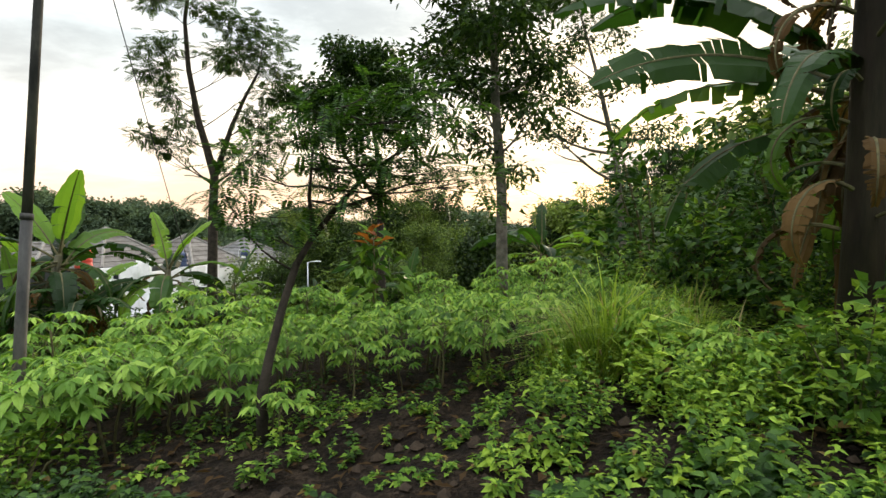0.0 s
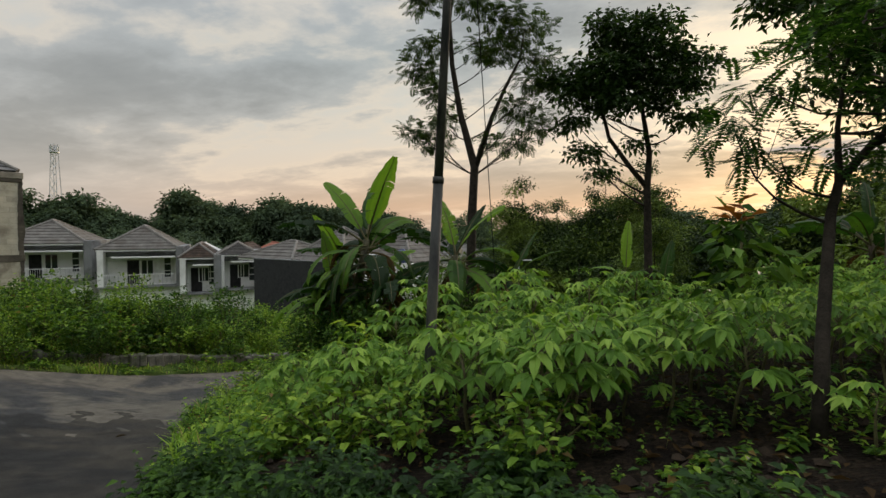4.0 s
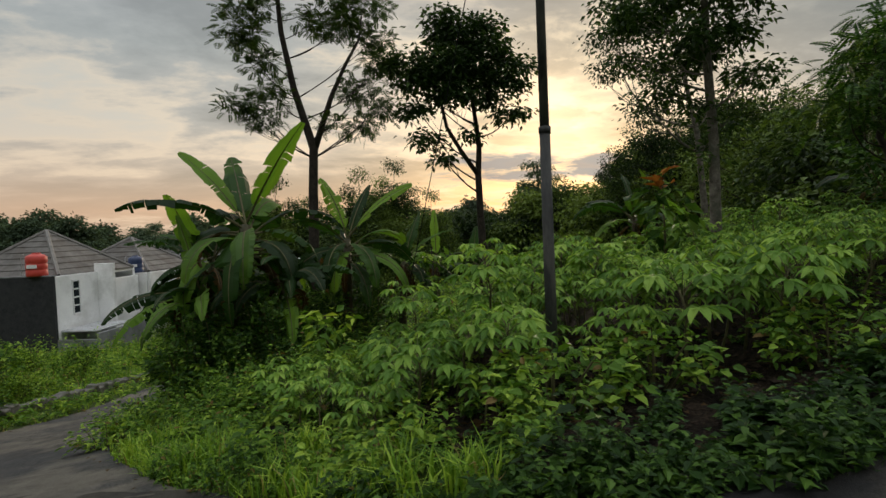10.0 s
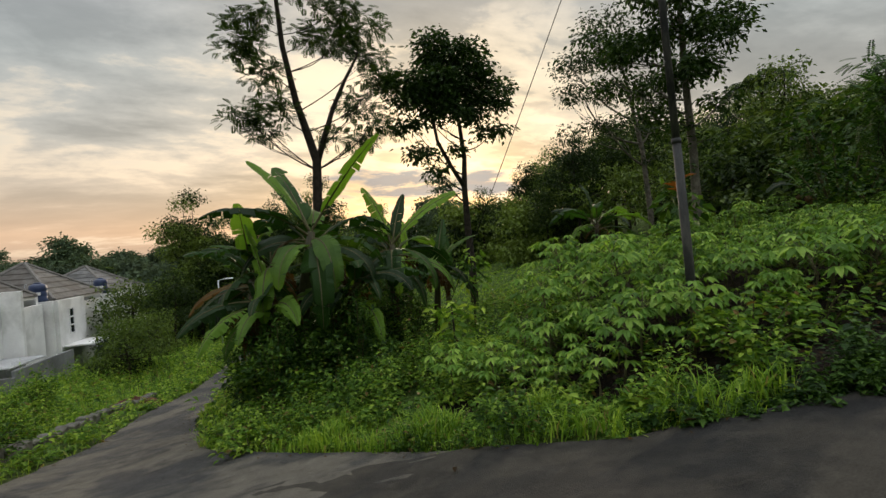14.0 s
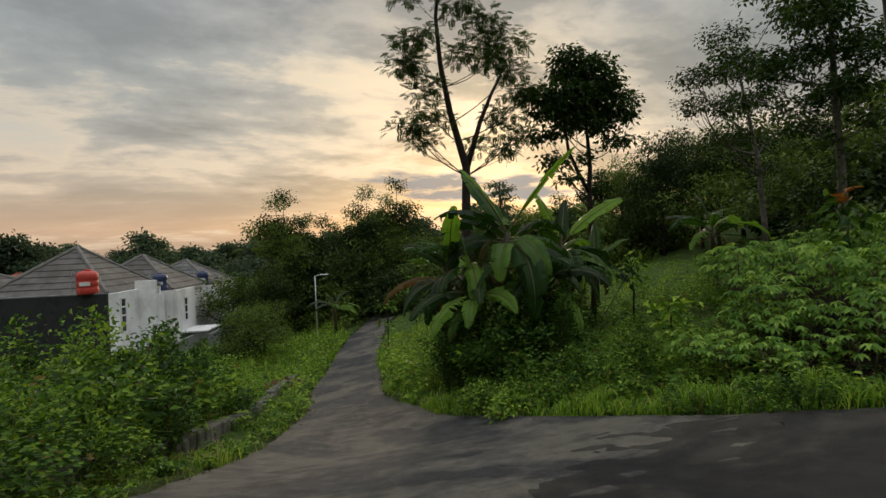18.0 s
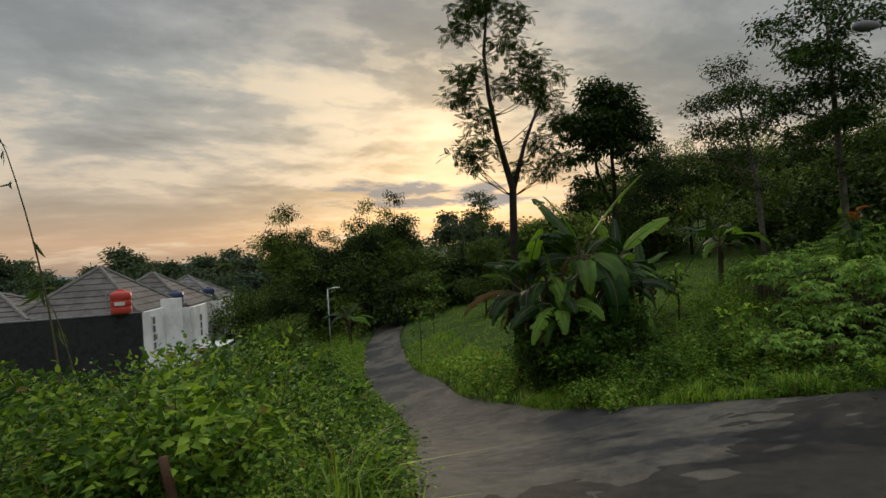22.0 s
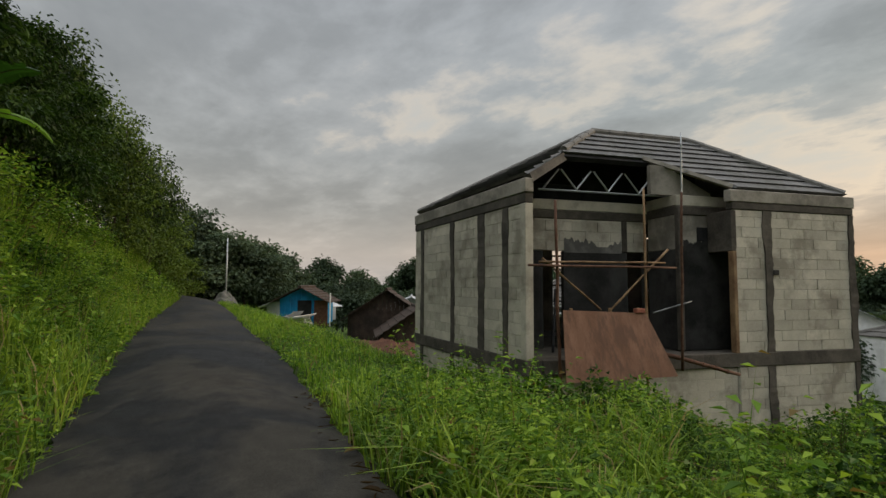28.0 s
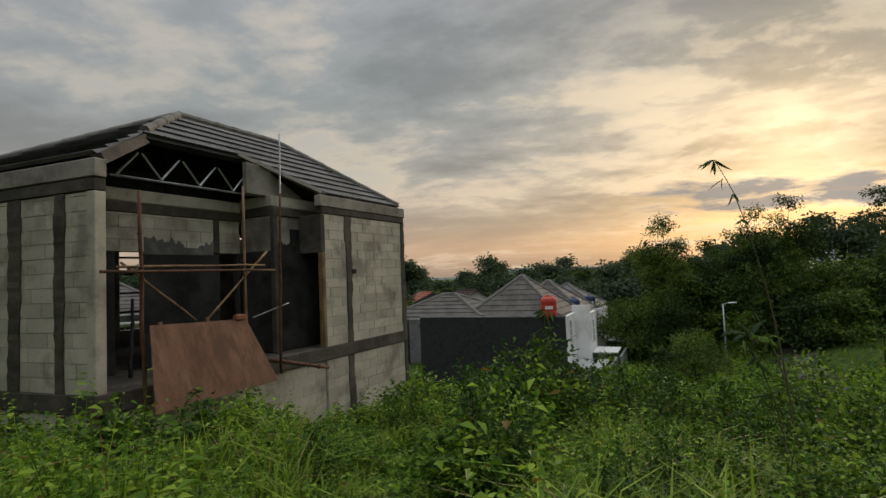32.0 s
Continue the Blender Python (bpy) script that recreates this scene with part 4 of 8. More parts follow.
slab("wall_clamp", 5.23, 5.37, -0.035, -0.008, 1.60, 1.70, M_DARK, "dark scrap of timber on the wall")
# steel roof truss in the opening
truss = [((0.75, 1.05, 3.24), (3.7, 1.05, 3.24))]
for i in range(4):
    x = 0.85 + i * 0.72
    truss.append(((x, 1.05, 3.26), (x + 0.34, 1.05, 3.66)))
    truss.append(((x + 0.74, 1.05, 3.26), (x + 0.40, 1.05, 3.66)))
for a, b in truss:
    part("truss_bar", tube_geo([a, b], [0.019, 0.019], 4), M_STEEL, house, "light steel truss bar")
# near-black sheets stand in for the unlit void behind the truss
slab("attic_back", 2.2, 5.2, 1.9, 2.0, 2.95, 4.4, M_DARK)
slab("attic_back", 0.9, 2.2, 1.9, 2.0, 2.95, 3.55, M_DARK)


def pole_thing(name, a, b, r, mat, label, sides=7, bend=0.0, seed=1):
    """A pole leaning in the house's own directions."""
    a, b = np.array(a, float), np.array(b, float)
    rng = random.Random(seed)
    n = 7
    pts = [a + (b - a) * i / (n - 1) + np.array([rng.uniform(-bend, bend), rng.uniform(-bend, bend), rng.uniform(-bend, bend) * 0.5]) for i in range(n)]
    root = thing(name, HOUSE, label, "pole", "scaffold poles")
    part("culm", tube_geo(pts, np.linspace(r, r * 0.8, n), sides), mat, root, "", True)
    for i in range(1, n - 1):
        d = (pts[i + 1] - pts[i]) / np.linalg.norm(pts[i + 1] - pts[i]) * 0.012
        part("node_ring", tube_geo([pts[i] - d, pts[i] + d], [r * 1.12, r * 1.12], sides), mat, root)
    return root


pole_thing("scaffold_pole", (0.50, -0.25, -0.8), (0.40, -0.25, 2.80), 0.030, M_RUSTPOLE, "upright reddish bamboo scaffold pole", bend=0.012, seed=1)
pole_thing("scaffold_pole", (2.15, -0.25, -0.6), (2.16, -0.22, 3.10), 0.025, M_BAMBOO, "upright pale bamboo scaffold pole", bend=0.012, seed=2)
pole_thing("scaffold_pole", (-0.10, -0.30, 1.70), (2.72, -0.33, 1.69), 0.022, M_RUSTPOLE, "level reddish bamboo scaffold pole", bend=0.012, seed=3)
pole_thing("scaffold_pole", (0.12, -0.24, 1.76), (2.5, -0.30, 1.78), 0.019, M_BAMBOO, "level bamboo scaffold pole", bend=0.014, seed=4)
pole_thing("scaffold_pole", (0.20, -0.20, 1.82), (1.32, -0.15, 0.96), 0.018, M_BAMBOO, "slanting bamboo scaffold brace", bend=0.008, seed=5)
pole_thing("scaffold_pole", (2.64, -0.22, 2.02), (1.46, -0.18, 0.94), 0.021, M_BAMBOO, "slanting pale bamboo brace", bend=0.008, seed=6)
pole_thing("scaffold_pole", (2.82, -0.30, -0.1), (2.91, -0.285, 3.05), 0.026, M_POST, "upright dark wooden scaffold pole", bend=0.008, seed=7)
pole_thing("steel_pipe", (2.93, -0.26, 2.7), (2.965, -0.25, 4.16), 0.016, M_STEEL, "thin grey steel pipe tied to a pole", bend=0.002, seed=17)
pole_thing("steel_rod", (2.29, -0.25, 0.91), (3.09, -0.25, 1.10), 0.014, M_STEEL_DULL, "short slanting steel rod", bend=0.002, seed=8)
pole_thing("scaffold_pole", (2.55, -0.16, 0.18), (4.05, -0.30, -0.22), 0.040, M_RUSTPOLE, "fallen reddish pole at the floor edge", bend=0.01, seed=9)
pole_thing("scaffold_pole", (0.95, 0.9, 0.12), (1.25, 1.35, 1.3), 0.03, M_DARK, "dark pole leaning in the doorway", bend=0.01, seed=10)

sheet = thing("plywood_sheet", HOUSE, "brown plywood sheet leaning against the scaffold", "board")
py = [(0.48, -0.36, 0.97), (2.05, -0.36, 0.91), (2.42, -0.66, -0.12), (0.36, -0.66, -0.14)]
g = Geo().add(py + [(x, y + 0.016, z) for x, y, z in py], [(0, 3, 2, 1), (4, 5, 6, 7), (0, 1, 5, 4), (1, 2, 6, 5), (2, 3, 7, 6), (3, 0, 4, 7)])
part("board", g, M_PLY, sheet)
for i, x in enumerate((0.62, 1.35, 1.9)):
    part("batten", box_geo(x, x + 0.05, -0.34, -0.30, 0.1, 1.0, None, 0.005), M_BAMBOO, sheet)
brick = thing("brick", HOUSE, "broken orange-brown brick on the plywood edge", "brick")
part("brick_body", box_geo(1.84, 2.02, -0.40, -0.30, 0.91, 0.99, None, 0.012), M_REDROOF, brick)
slab("plinth_wall", 0.14, 4.34, 0.03, 0.13, -2.6, -0.145, M_BLOCK, "pale block wall under the floor")

# ---- the finished houses down the slope ----


def window_unit(parent, name, at, w_, h_, axis=0, panes=3, upright=True):
    """A framed window proud of a wall that faces -y (axis 0) or +x (axis 1) in the house's own directions."""
    root = new(name)
    root.parent = parent
    root.matrix_basis = Matrix.Translation(at) @ pose(0, 0, 0, 0, 0, 90 if axis else 0)
    t = 0.05
    part("window_frame", box_geo(-w_ / 2, w_ / 2, -0.05, 0.02, -t, 0, box_geo(-w_ / 2, w_ / 2, -0.05, 0.02, h_, h_ + t, box_geo(-w_ / 2 - t, -w_ / 2, -0.05, 0.02, -t, h_ + t, box_geo(w_ / 2, w_ / 2 + t, -0.05, 0.02, -t, h_ + t)))), M_FRAME_WHITE, root, "white window frame")
    for i in range(panes):
        if upright:
            z0, z1 = h_ * i / panes, h_ * (i + 1) / panes
            part("pane", box_geo(-w_ / 2 + 0.01, w_ / 2 - 0.01, -0.02, 0.0, z0 + 0.05, z1 - 0.03), M_GLASS, root)
            part("glazing_bar", box_geo(-w_ / 2, w_ / 2, -0.045, 0.01, z0 - 0.03, z0 + 0.05), M_FRAME_WHITE, root)
        else:
            x0, x1 = -w_ / 2 + w_ * i / panes, -w_ / 2 + w_ * (i + 1) / panes
            part("pane", box_geo(x0 + 0.03, x1 - 0.03, -0.02, 0.0, 0.02, h_ - 0.02), M_GLASS, root)
            part("glazing_bar", box_geo(x0 - 0.03, x0 + 0.03, -0.045, 0.01, 0, h_), M_FRAME_WHITE, root)
    return root


def hip_roof(parent, x0, x1, y0, y1, ze, zr, over=0.35, n=9, mat=M_TILE_BROWN, cap=M_RIDGE):
    """Hip roof in courses, each slope its own part with stepped tile lips."""
    x0, x1, y0, y1 = x0 - over, x1 + over, y0 - over, y1 + over
    w_, d_ = x1 - x0, y1 - y0
    if w_ >= d_:
        ra, rb = (x0 + d_ / 2, (y0 + y1) / 2, zr), (x1 - d_ / 2, (y0 + y1) / 2, zr)
    else:
        ra, rb = ((x0 + x1) / 2, y0 + w_ / 2, zr), ((x0 + x1) / 2, y1 - w_ / 2, zr)
    c = [(x0, y0, ze), (x1, y0, ze), (x1, y1, ze), (x0, y1, ze)]
    if w_ >= d_:
        faces = ((c[0], c[1], ra, rb), (c[1], c[2], rb, rb), (c[2], c[3], rb, ra), (c[3], c[0], ra, ra))
        hips = ((c[0], ra), (c[1], rb), (c[2], rb), (c[3], ra))
    else:
        faces = ((c[0], c[1], ra, ra), (c[1], c[2], ra, rb), (c[2], c[3], rb, rb), (c[3], c[0], rb, ra))
        hips = ((c[0], ra), (c[1], ra), (c[2], rb), (c[3], rb))
    roof = part("roof", box_geo(x0 + 0.05, x1 - 0.05, y0 + 0.05, y1 - 0.05, ze - 0.14, ze - 0.01), M_FRAME_WHITE, parent, "tiled hip roof")
    for e0, e1, r0, r1 in faces:
        e0, e1, r0, r1 = (np.array(p_, float) for p_ in (e0, e1, r0, r1))
        for i in range(n):
            a, b = i / n, min(1.0, (i + 1.1) / n)
            lo0, lo1, hi0, hi1 = e0 + (r0 - e0) * a, e1 + (r1 - e1) * a, e0 + (r0 - e0) * b, e1 + (r1 - e1) * b
            u_ = np.array([0, 0, 0.07])
            v = [lo0, lo1, hi1, hi0, lo0 + u_, lo1 + u_, hi1 + u_ * 0.15, hi0 + u_ * 0.15]
            part("tile_course", Geo().add(v, [(0, 3, 2, 1), (4, 5, 6, 7), (0, 1, 5, 4), (2, 3, 7, 6), (1, 2, 6, 5), (0, 4, 7, 3)]), mat, roof)
    for a, b in hips + ((ra, rb),):
        if np.linalg.norm(np.array(a) - np.array(b)) > 0.2:
            part("ridge_cap", tube_geo([np.array(a) + (0, 0, 0.05), np.array(b) + (0, 0, 0.05)], [0.11, 0.11], 6), cap, roof)
    return roof


def wall_box(parent, name, x0, x1, y0, y1, z0, z1, mat, label=""):
    return part(name, box_geo(x0, x1, y0, y1, z0, z1, None, 0.01), mat, parent, label)


def estate(x, y, z, turn=75.82):
    return Matrix.Translation((x, y, z)) @ pose(0, 0, 0, 0, 0, turn)


def water_tank(x, y, z, mat, colour, s=1.0):
    root = thing("water_tank", Matrix.Translation((x, y, z)), colour + " plastic water tank on a house", "water tank", "water tanks on the houses")
    ring = [0.0, 0.06, 0.30, 0.34, 0.38, 0.62, 0.66, 0.70, 0.98, 1.08, 1.14]
    rad = [0.44, 0.46, 0.46, 0.435, 0.46, 0.46, 0.435, 0.46, 0.46, 0.36, 0.20]
    part("tank_body", tube_geo([(0, 0, h * s) for h in ring], [r * s for r in rad], 20), mat, root, "", True)
    part("lid", tube_geo([(0, 0, 1.13 * s), (0, 0, 1.20 * s)], [0.2 * s, 0.18 * s], 14), mat, root, "", True)
    part("label_plate", box_geo(-0.22 * s, 0.22 * s, -0.475 * s, -0.44 * s, 0.42 * s, 0.60 * s), M_FRAME_WHITE, root, "pale unreadable label")
    part("pipe", tube_geo([(-0.5 * s, -0.1, 0.1), (-0.62 * s, -0.1, 0.12), (-0.62 * s, -0.1, 1.1 * s), (-0.5 * s, -0.1, 1.12 * s)], [0.02] * 4, 6), M_STEEL, root)
    return root


# the house with the charcoal side wall; local x runs uphill-away, local y to the west
h1 = thing("white_house", estate(-21.1, 29.8, -5.6), "white house with charcoal side wall and grey tiled roof", "house", "white estate houses")
wall_box(h1, "side_wall", 0.0, 0.18, 0.0, 9.2, 0.0, 4.45, M_BLACKWALL, "charcoal side wall")
wall_box(h1, "coping", -0.02, 0.20, -0.05, 9.22, 4.452, 4.52, M_GREYPAINT)
wall_box(h1, "street_wall", 0.182, 3.2, 0.0, 0.18, 0.0, 4.45, M_WHITE, "white street wall")
wall_box(h1, "street_wall", 3.2, 3.4, -0.9, 0.18, 0.0, 4.9, M_WHITE)
wall_box(h1, "street_wall", 3.4, 7.4, 0.4, 0.58, 0.0, 3.9, M_WHITE)
wall_box(h1, "rear_wall", 0.182, 7.4, 9.0, 9.18, 0.0, 4.4, M_WHITE)
wall_box(h1, "rear_wall", 7.2, 7.4, 0.6, 9.0, 0.0, 4.4, M_WHITE)
window_unit(h1, "window", (1.5, -0.005, 2.35), 0.42, 1.75, 0, 4)
hip_roof(h1, 1.4, 6.6, 0.9, 6.0, 4.4, 6.85, 0.45, 8)
hip_roof(h1, 0.6, 5.8, 5.4, 11.5, 4.45, 5.75, 0.3, 6)
wall_box(h1, "porch_roof", 0.3, 3.0, -1.9, -0.02, 1.55, 1.62, M_SHEET, "pale sheet porch roof")
for i in range(9):
    part("sheet_rib", tube_geo([(0.35 + i * 0.32, -1.9, 1.63), (0.35 + i * 0.32, -0.05, 1.63)], [0.03, 0.03], 5), M_SHEET, h1)
wall_box(h1, "garden_wall", 0.1, 5.0, -2.2, -2.05, -1.0, 1.5, M_GREYPAINT, "grey garden wall")
wall_box(h1, "garden_wall", 0.0, 0.15, -2.2, -0.05, -1.0, 1.2, M_GREYPAINT)
water_tank(-21.95, 30.2, -1.10, M_TANK_RED, "orange-red", 1.0)

for i, (dx, dz, tank) in enumerate(((7.6, -0.15, M_TANK_BLUE), (15.2, -0.35, M_TANK_BLUE))):
    px, py_ = -21.1 + 0.245 * dx - 0.0 * dx, 29.8 + 0.97 * dx
    hh = thing("white_house", estate(px, py_, -5.75 + dz), "white house with grey tiled roof and roof tank", "house", "white estate houses")
    wall_box(hh, "side_wall", 0.0, 0.18, 0.0, 9.2, 0.0, 4.3, M_WHITE, "white side wall")
    wall_box(hh, "street_wall", 0.182, 3.2, -0.2, 0.0, 0.0, 4.3, M_WHITE)
    wall_box(hh, "street_wall", 3.2, 7.4, 0.4, 0.58, 0.0, 3.9, M_WHITE)
    wall_box(hh, "rear_wall", 0.182, 7.4, 9.0, 9.18, 0.0, 4.3, M_WHITE)
    wall_box(hh, "rear_wall", 7.2, 7.4, 0.6, 9.0, 0.0, 4.3, M_WHITE)
    window_unit(hh, "window", (1.5, -0.205, 2.2), 0.42, 1.5, 0, 3)
    wall_box(hh, "porch_roof", 0.4, 3.0, -1.9, -0.22, 1.5, 1.6, M_WHITE)
    wall_box(hh, "garden_wall", 0.0, 4.4, -2.2, -2.05, -0.8, 1.4, M_GREYPAINT)
    hip_roof(hh, 1.2, 6.6, 0.7, 6.2, 4.3, 6.6 - 0.3 * i, 0.4, 7, M_TILE_BROWN if i == 0 else M_TILE)
    water_tank(px - 0.75, py_ + 0.55, -5.75 + dz + 4.31, tank, "dark blue", 0.95)


def villa(x, y, z, width, label, roof_h=2.1, balcony=True, turn=0.0, roof=M_TILE_BROWN):
    """A two-storey villa whose front faces local -y; z is the upper floor."""
    v_ = thing("villa", Matrix.Translation((x, y, z)) @ pose(0, 0, 0, 0, 0, turn), label, "house", "white estate houses")
    w2, deep, top = width / 2, 7.5, 3.05
    wall_box(v_, "upper_wall", -w2, w2, 1.4, deep, 0.0, top, M_WHITE)
    wall_box(v_, "lower_wall", -w2, w2, 0.4, deep, -3.4, -0.16, M_WHITE)
    wall_box(v_, "floor_slab", -w2 - 0.1, w2 + 0.1, -0.05, deep, -0.155, -0.005, M_GREYPAINT)
    wall_box(v_, "fin_wall", w2 - 0.35, w2 + 0.25, 0.0, deep, 0.0, top + 0.25, M_GREYPAINT, "grey side fin wall")
    wall_box(v_, "fin_wall", -w2 - 0.1, -w2 + 0.35, 0.0, 1.39, 0.0, top - 0.05, M_WHITE)
    wall_box(v_, "lintel", -w2 + 0.36, w2 - 0.36, 0.9, 1.395, 2.45, top - 0.05, M_GREYPAINT)
    wall_box(v_, "canopy", -w2 + 0.9, w2 - 0.4, -0.1, 0.88, 2.35, 2.47, M_FRAME_WHITE, "thin white canopy")
    hip_roof(v_, -w2 + 0.1, w2 - 0.4, 0.4, deep, top, top + roof_h, 0.35, 8, roof)
    door = new("door")
    door.parent = v_
    door.matrix_basis = Matrix.Translation((-w2 * 0.25, 1.39, 0.0))
    part("door_leaf", box_geo(-0.45, 0.45, -0.03, 0.0, 0.0, 2.1), M_DARK, door, "dark glazed door")
    part("door_frame", box_geo(-0.52, -0.452, -0.05, 0.0, 0, 2.17, box_geo(0.452, 0.52, -0.05, 0.0, 0, 2.17, box_geo(-0.45, 0.45, -0.05, 0.0, 2.102, 2.17))), M_FRAME_WHITE, door)
    window_unit(v_, "window", (w2 * 0.62, 1.39, 0.55), 0.5, 1.75, 0, 3)
    window_unit(v_, "window", (0.3, 1.39, 0.9), 0.9, 1.2, 0, 2, False)
    if balcony:
        rail = new("balcony_rail")
        rail.parent = v_
        part("top_rail", tube_geo([(-w2 + 0.4, 0.02, 0.95), (w2 - 0.5, 0.02, 0.95)], [0.03, 0.03], 6), M_FRAME_WHITE, rail)
        part("low_rail", tube_geo([(-w2 + 0.4, 0.02, 0.12), (w2 - 0.5, 0.02, 0.12)], [0.025, 0.025], 6), M_FRAME_WHITE, rail)
        nb = int((width - 0.9) / 0.16)
        for i in range(nb):
            bx = -w2 + 0.45 + i * 0.16
            part("baluster", tube_geo([(bx, 0.02, 0.12), (bx, 0.02, 0.95)], [0.014, 0.014], 4, cap=False), M_FRAME_WHITE if i % 2 else M_STEEL, rail)
    return v_


villa(-48.6, 28.3, -3.1, 6.6, "white two-storey villa with balcony and brown-grey roof", 2.0, True, 42)
villa(-41.2, 31.4, -3.6, 6.0, "white two-storey villa with balcony, canopy and hip roof", 2.0, True, 42)
villa(-37.5, 34.05, -4.35, 2.9, "small white villa with white window and brown roof", 1.15, False, 42, M_TERRACOTTA)
villa(-35.45, 36.6, -4.15, 3.3, "small white villa behind the charcoal wall", 1.0, False, 42, M_TILE_DARK)

# further roofs in the valley
for x, y, z, w_, d_, h_, mat, lab in ((-52, 62, -8.2, 9, 7, 2.2, M_SHEET, "pale roofed house in the valley"), (-44, 66, -8.4, 8, 7, 2.4, M_TILE, "grey roofed house in the valley"),
                                      (-36, 70, -8.6, 9, 7, 2.6, M_TILE, "grey roofed house in the valley"), (-30, 58, -8.0, 7, 6, 2.4, M_TILE_BROWN, "brown roofed house in the valley"),
                                      (-58, 78, -9.0, 12, 8, 2.5, M_SHEET, "long pale roofed shed in the valley"), (-66, 70, -8.4, 8, 7, 2.4, M_REDROOF, "red roofed house in the valley"),
                                      (-40, 84, -9.2, 10, 8, 3.0, M_REDROOF, "red roofed house among trees"), (-24, 92, -9.4, 9, 7, 3.0, M_REDROOF, "red roofed house among trees"),
                                      (-70, 92, -9.0, 9, 8, 2.6, M_TILE, "grey roofed house in the valley"), (-80, 60, -8.6, 9, 7, 2.5, M_SHEET, "pale roofed house in the valley")):
    hh = thing("valley_house", Matrix.Translation((x, y, z)) @ pose(0, 0, 0, 0, 0, 30 + x), lab, "house", "valley houses")
    wall_box(hh, "wall", -w_ / 2, w_ / 2, -d_ / 2, d_ / 2, 0, 3.0, M_WHITE)
    hip_roof(hh, -w_ / 2, w_ / 2, -d_ / 2, d_ / 2, 3.0, 3.0 + h_, 0.5, 6, mat)

# ---- the shacks beside the road further on ----


def gable_shack(x, y, z, turn, w_, d_, h_, rise, wall_mat, roof_mat, label, group="roadside shacks"):
    s_ = thing("shack", Matrix.Translation((x, y, z)) @ pose(0, 0, 0, 0, 0, turn), label, "shack", group)
    v = [(-w_ / 2, 0, 0), (w_ / 2, 0, 0), (w_ / 2, 0, h_), (0, 0, h_ + rise), (-w_ / 2, 0, h_)]
    n = max(4, int(w_ / 0.28))
    for i in range(n):
        xa, xb = -w_ / 2 + w_ * i / n, -w_ / 2 + w_ * (i + 1) / n
        za, zb = (h_ + rise * (1 - abs(q) / (w_ / 2)) for q in (xa, xb))
        g_ = Geo().add([(xa + 0.01, -0.01 * (i % 2), 0), (xb, -0.01 * (i % 2), 0), (xb, -0.01 * (i % 2), zb), (xa + 0.01, -0.01 * (i % 2), za), (xa + 0.01, 0.05, 0), (xb, 0.05, 0), (xb, 0.05, zb), (xa + 0.01, 0.05, za)],
                       [(0, 1, 2, 3), (5, 4, 7, 6), (4, 0, 3, 7), (1, 5, 6, 2), (3, 2, 6, 7)])
        part("board", g_, wall_mat, s_)
    wall_box(s_, "side_wall", -w_ / 2, -w_ / 2 + 0.08, 0.06, d_, 0, h_, wall_mat)
    wall_box(s_, "side_wall", w_ / 2 - 0.08, w_ / 2, 0.06, d_, 0, h_, wall_mat)
    wall_box(s_, "rear_wall", -w_ / 2 + 0.08, w_ / 2 - 0.08, d_ - 0.08, d_, 0, h_, wall_mat)
    for sgn in (-1, 1):
        for i in range(6):
            a, b = i / 6, min(1, (i + 1.1) / 6)
            ex, ez = sgn * (w_ / 2 + 0.45), h_ - 0.28 * rise
            lo, hi = (ex * (1 - a), ez + (h_ + rise + 0.04 - ez) * a), (ex * (1 - b), ez + (h_ + rise + 0.04 - ez) * b)
            v = [(lo[0], -0.5, lo[1]), (lo[0], d_ + 0.3, lo[1]), (hi[0], d_ + 0.3, hi[1]), (hi[0], -0.5, hi[1])]
            v += [(p_[0], p_[1], p_[2] + (0.07 if j < 2 else 0.02)) for j, p_ in enumerate(v)]
            part("tile_course", Geo().add(v, [(0, 3, 2, 1), (4, 5, 6, 7), (0, 1, 5, 4), (2, 3, 7, 6), (1, 2, 6, 5), (0, 4, 7, 3)]), roof_mat, s_)
    part("ridge_cap", tube_geo([(0, -0.5, h_ + rise + 0.08), (0, d_ + 0.3, h_ + rise + 0.08)], [0.1, 0.1], 6), roof_mat, s_)
    return s_


blue = gable_shack(-51.0, 9.5, -1.0, 58, 2.5, 3.0, 1.5, 0.65, M_BLUE, M_TERRACOTTA, "bright blue boarded shack with dark tiled roof")
# near-black sheet on the boards stands in for shade inside the doorway
wall_box(blue, "doorway", -0.2, 0.6, -0.05, -0.015, 0.0, 1.45, M_DARK)
wall_box(blue, "door_board", 0.75, 1.55, -0.05, -0.015, 0.0, 1.45, M_RUSTPOLE, "faded red door board")
part("post", tube_geo([(1.75, -0.4, 0), (1.75, -0.4, 1.9)], [0.04, 0.04], 6), M_FRAME_WHITE, blue)
gable_shack(-52.5, 15.8, -2.6, 60, 5.2, 6, 2.0, 1.6, M_TERRACOTTA, M_TERRACOTTA, "weathered shack under an old dark clay roof")
gable_shack(-47.5, 15.4, -3.0, 66, 4.2, 4, 1.7, 1.3, M_TERRACOTTA, M_TERRACOTTA, "low shed with mossy dark clay roof")
gable_shack(-60, 22.0, -3.6, 60, 7, 6, 2.4, 1.5, M_SHEET, M_SHEET, "long pale metal roofed shed")
gable_shack(-70, 28.0, -4.0, 60, 9, 6, 2.6, 1.2, M_SHEET, M_SHEET, "long pale metal roofed shed")
gable_shack(-62, 12.0, -1.6, 40, 4, 4, 1.3, 0.7, M_SHEET, M_SHEET, "small pale metal shack by the road")

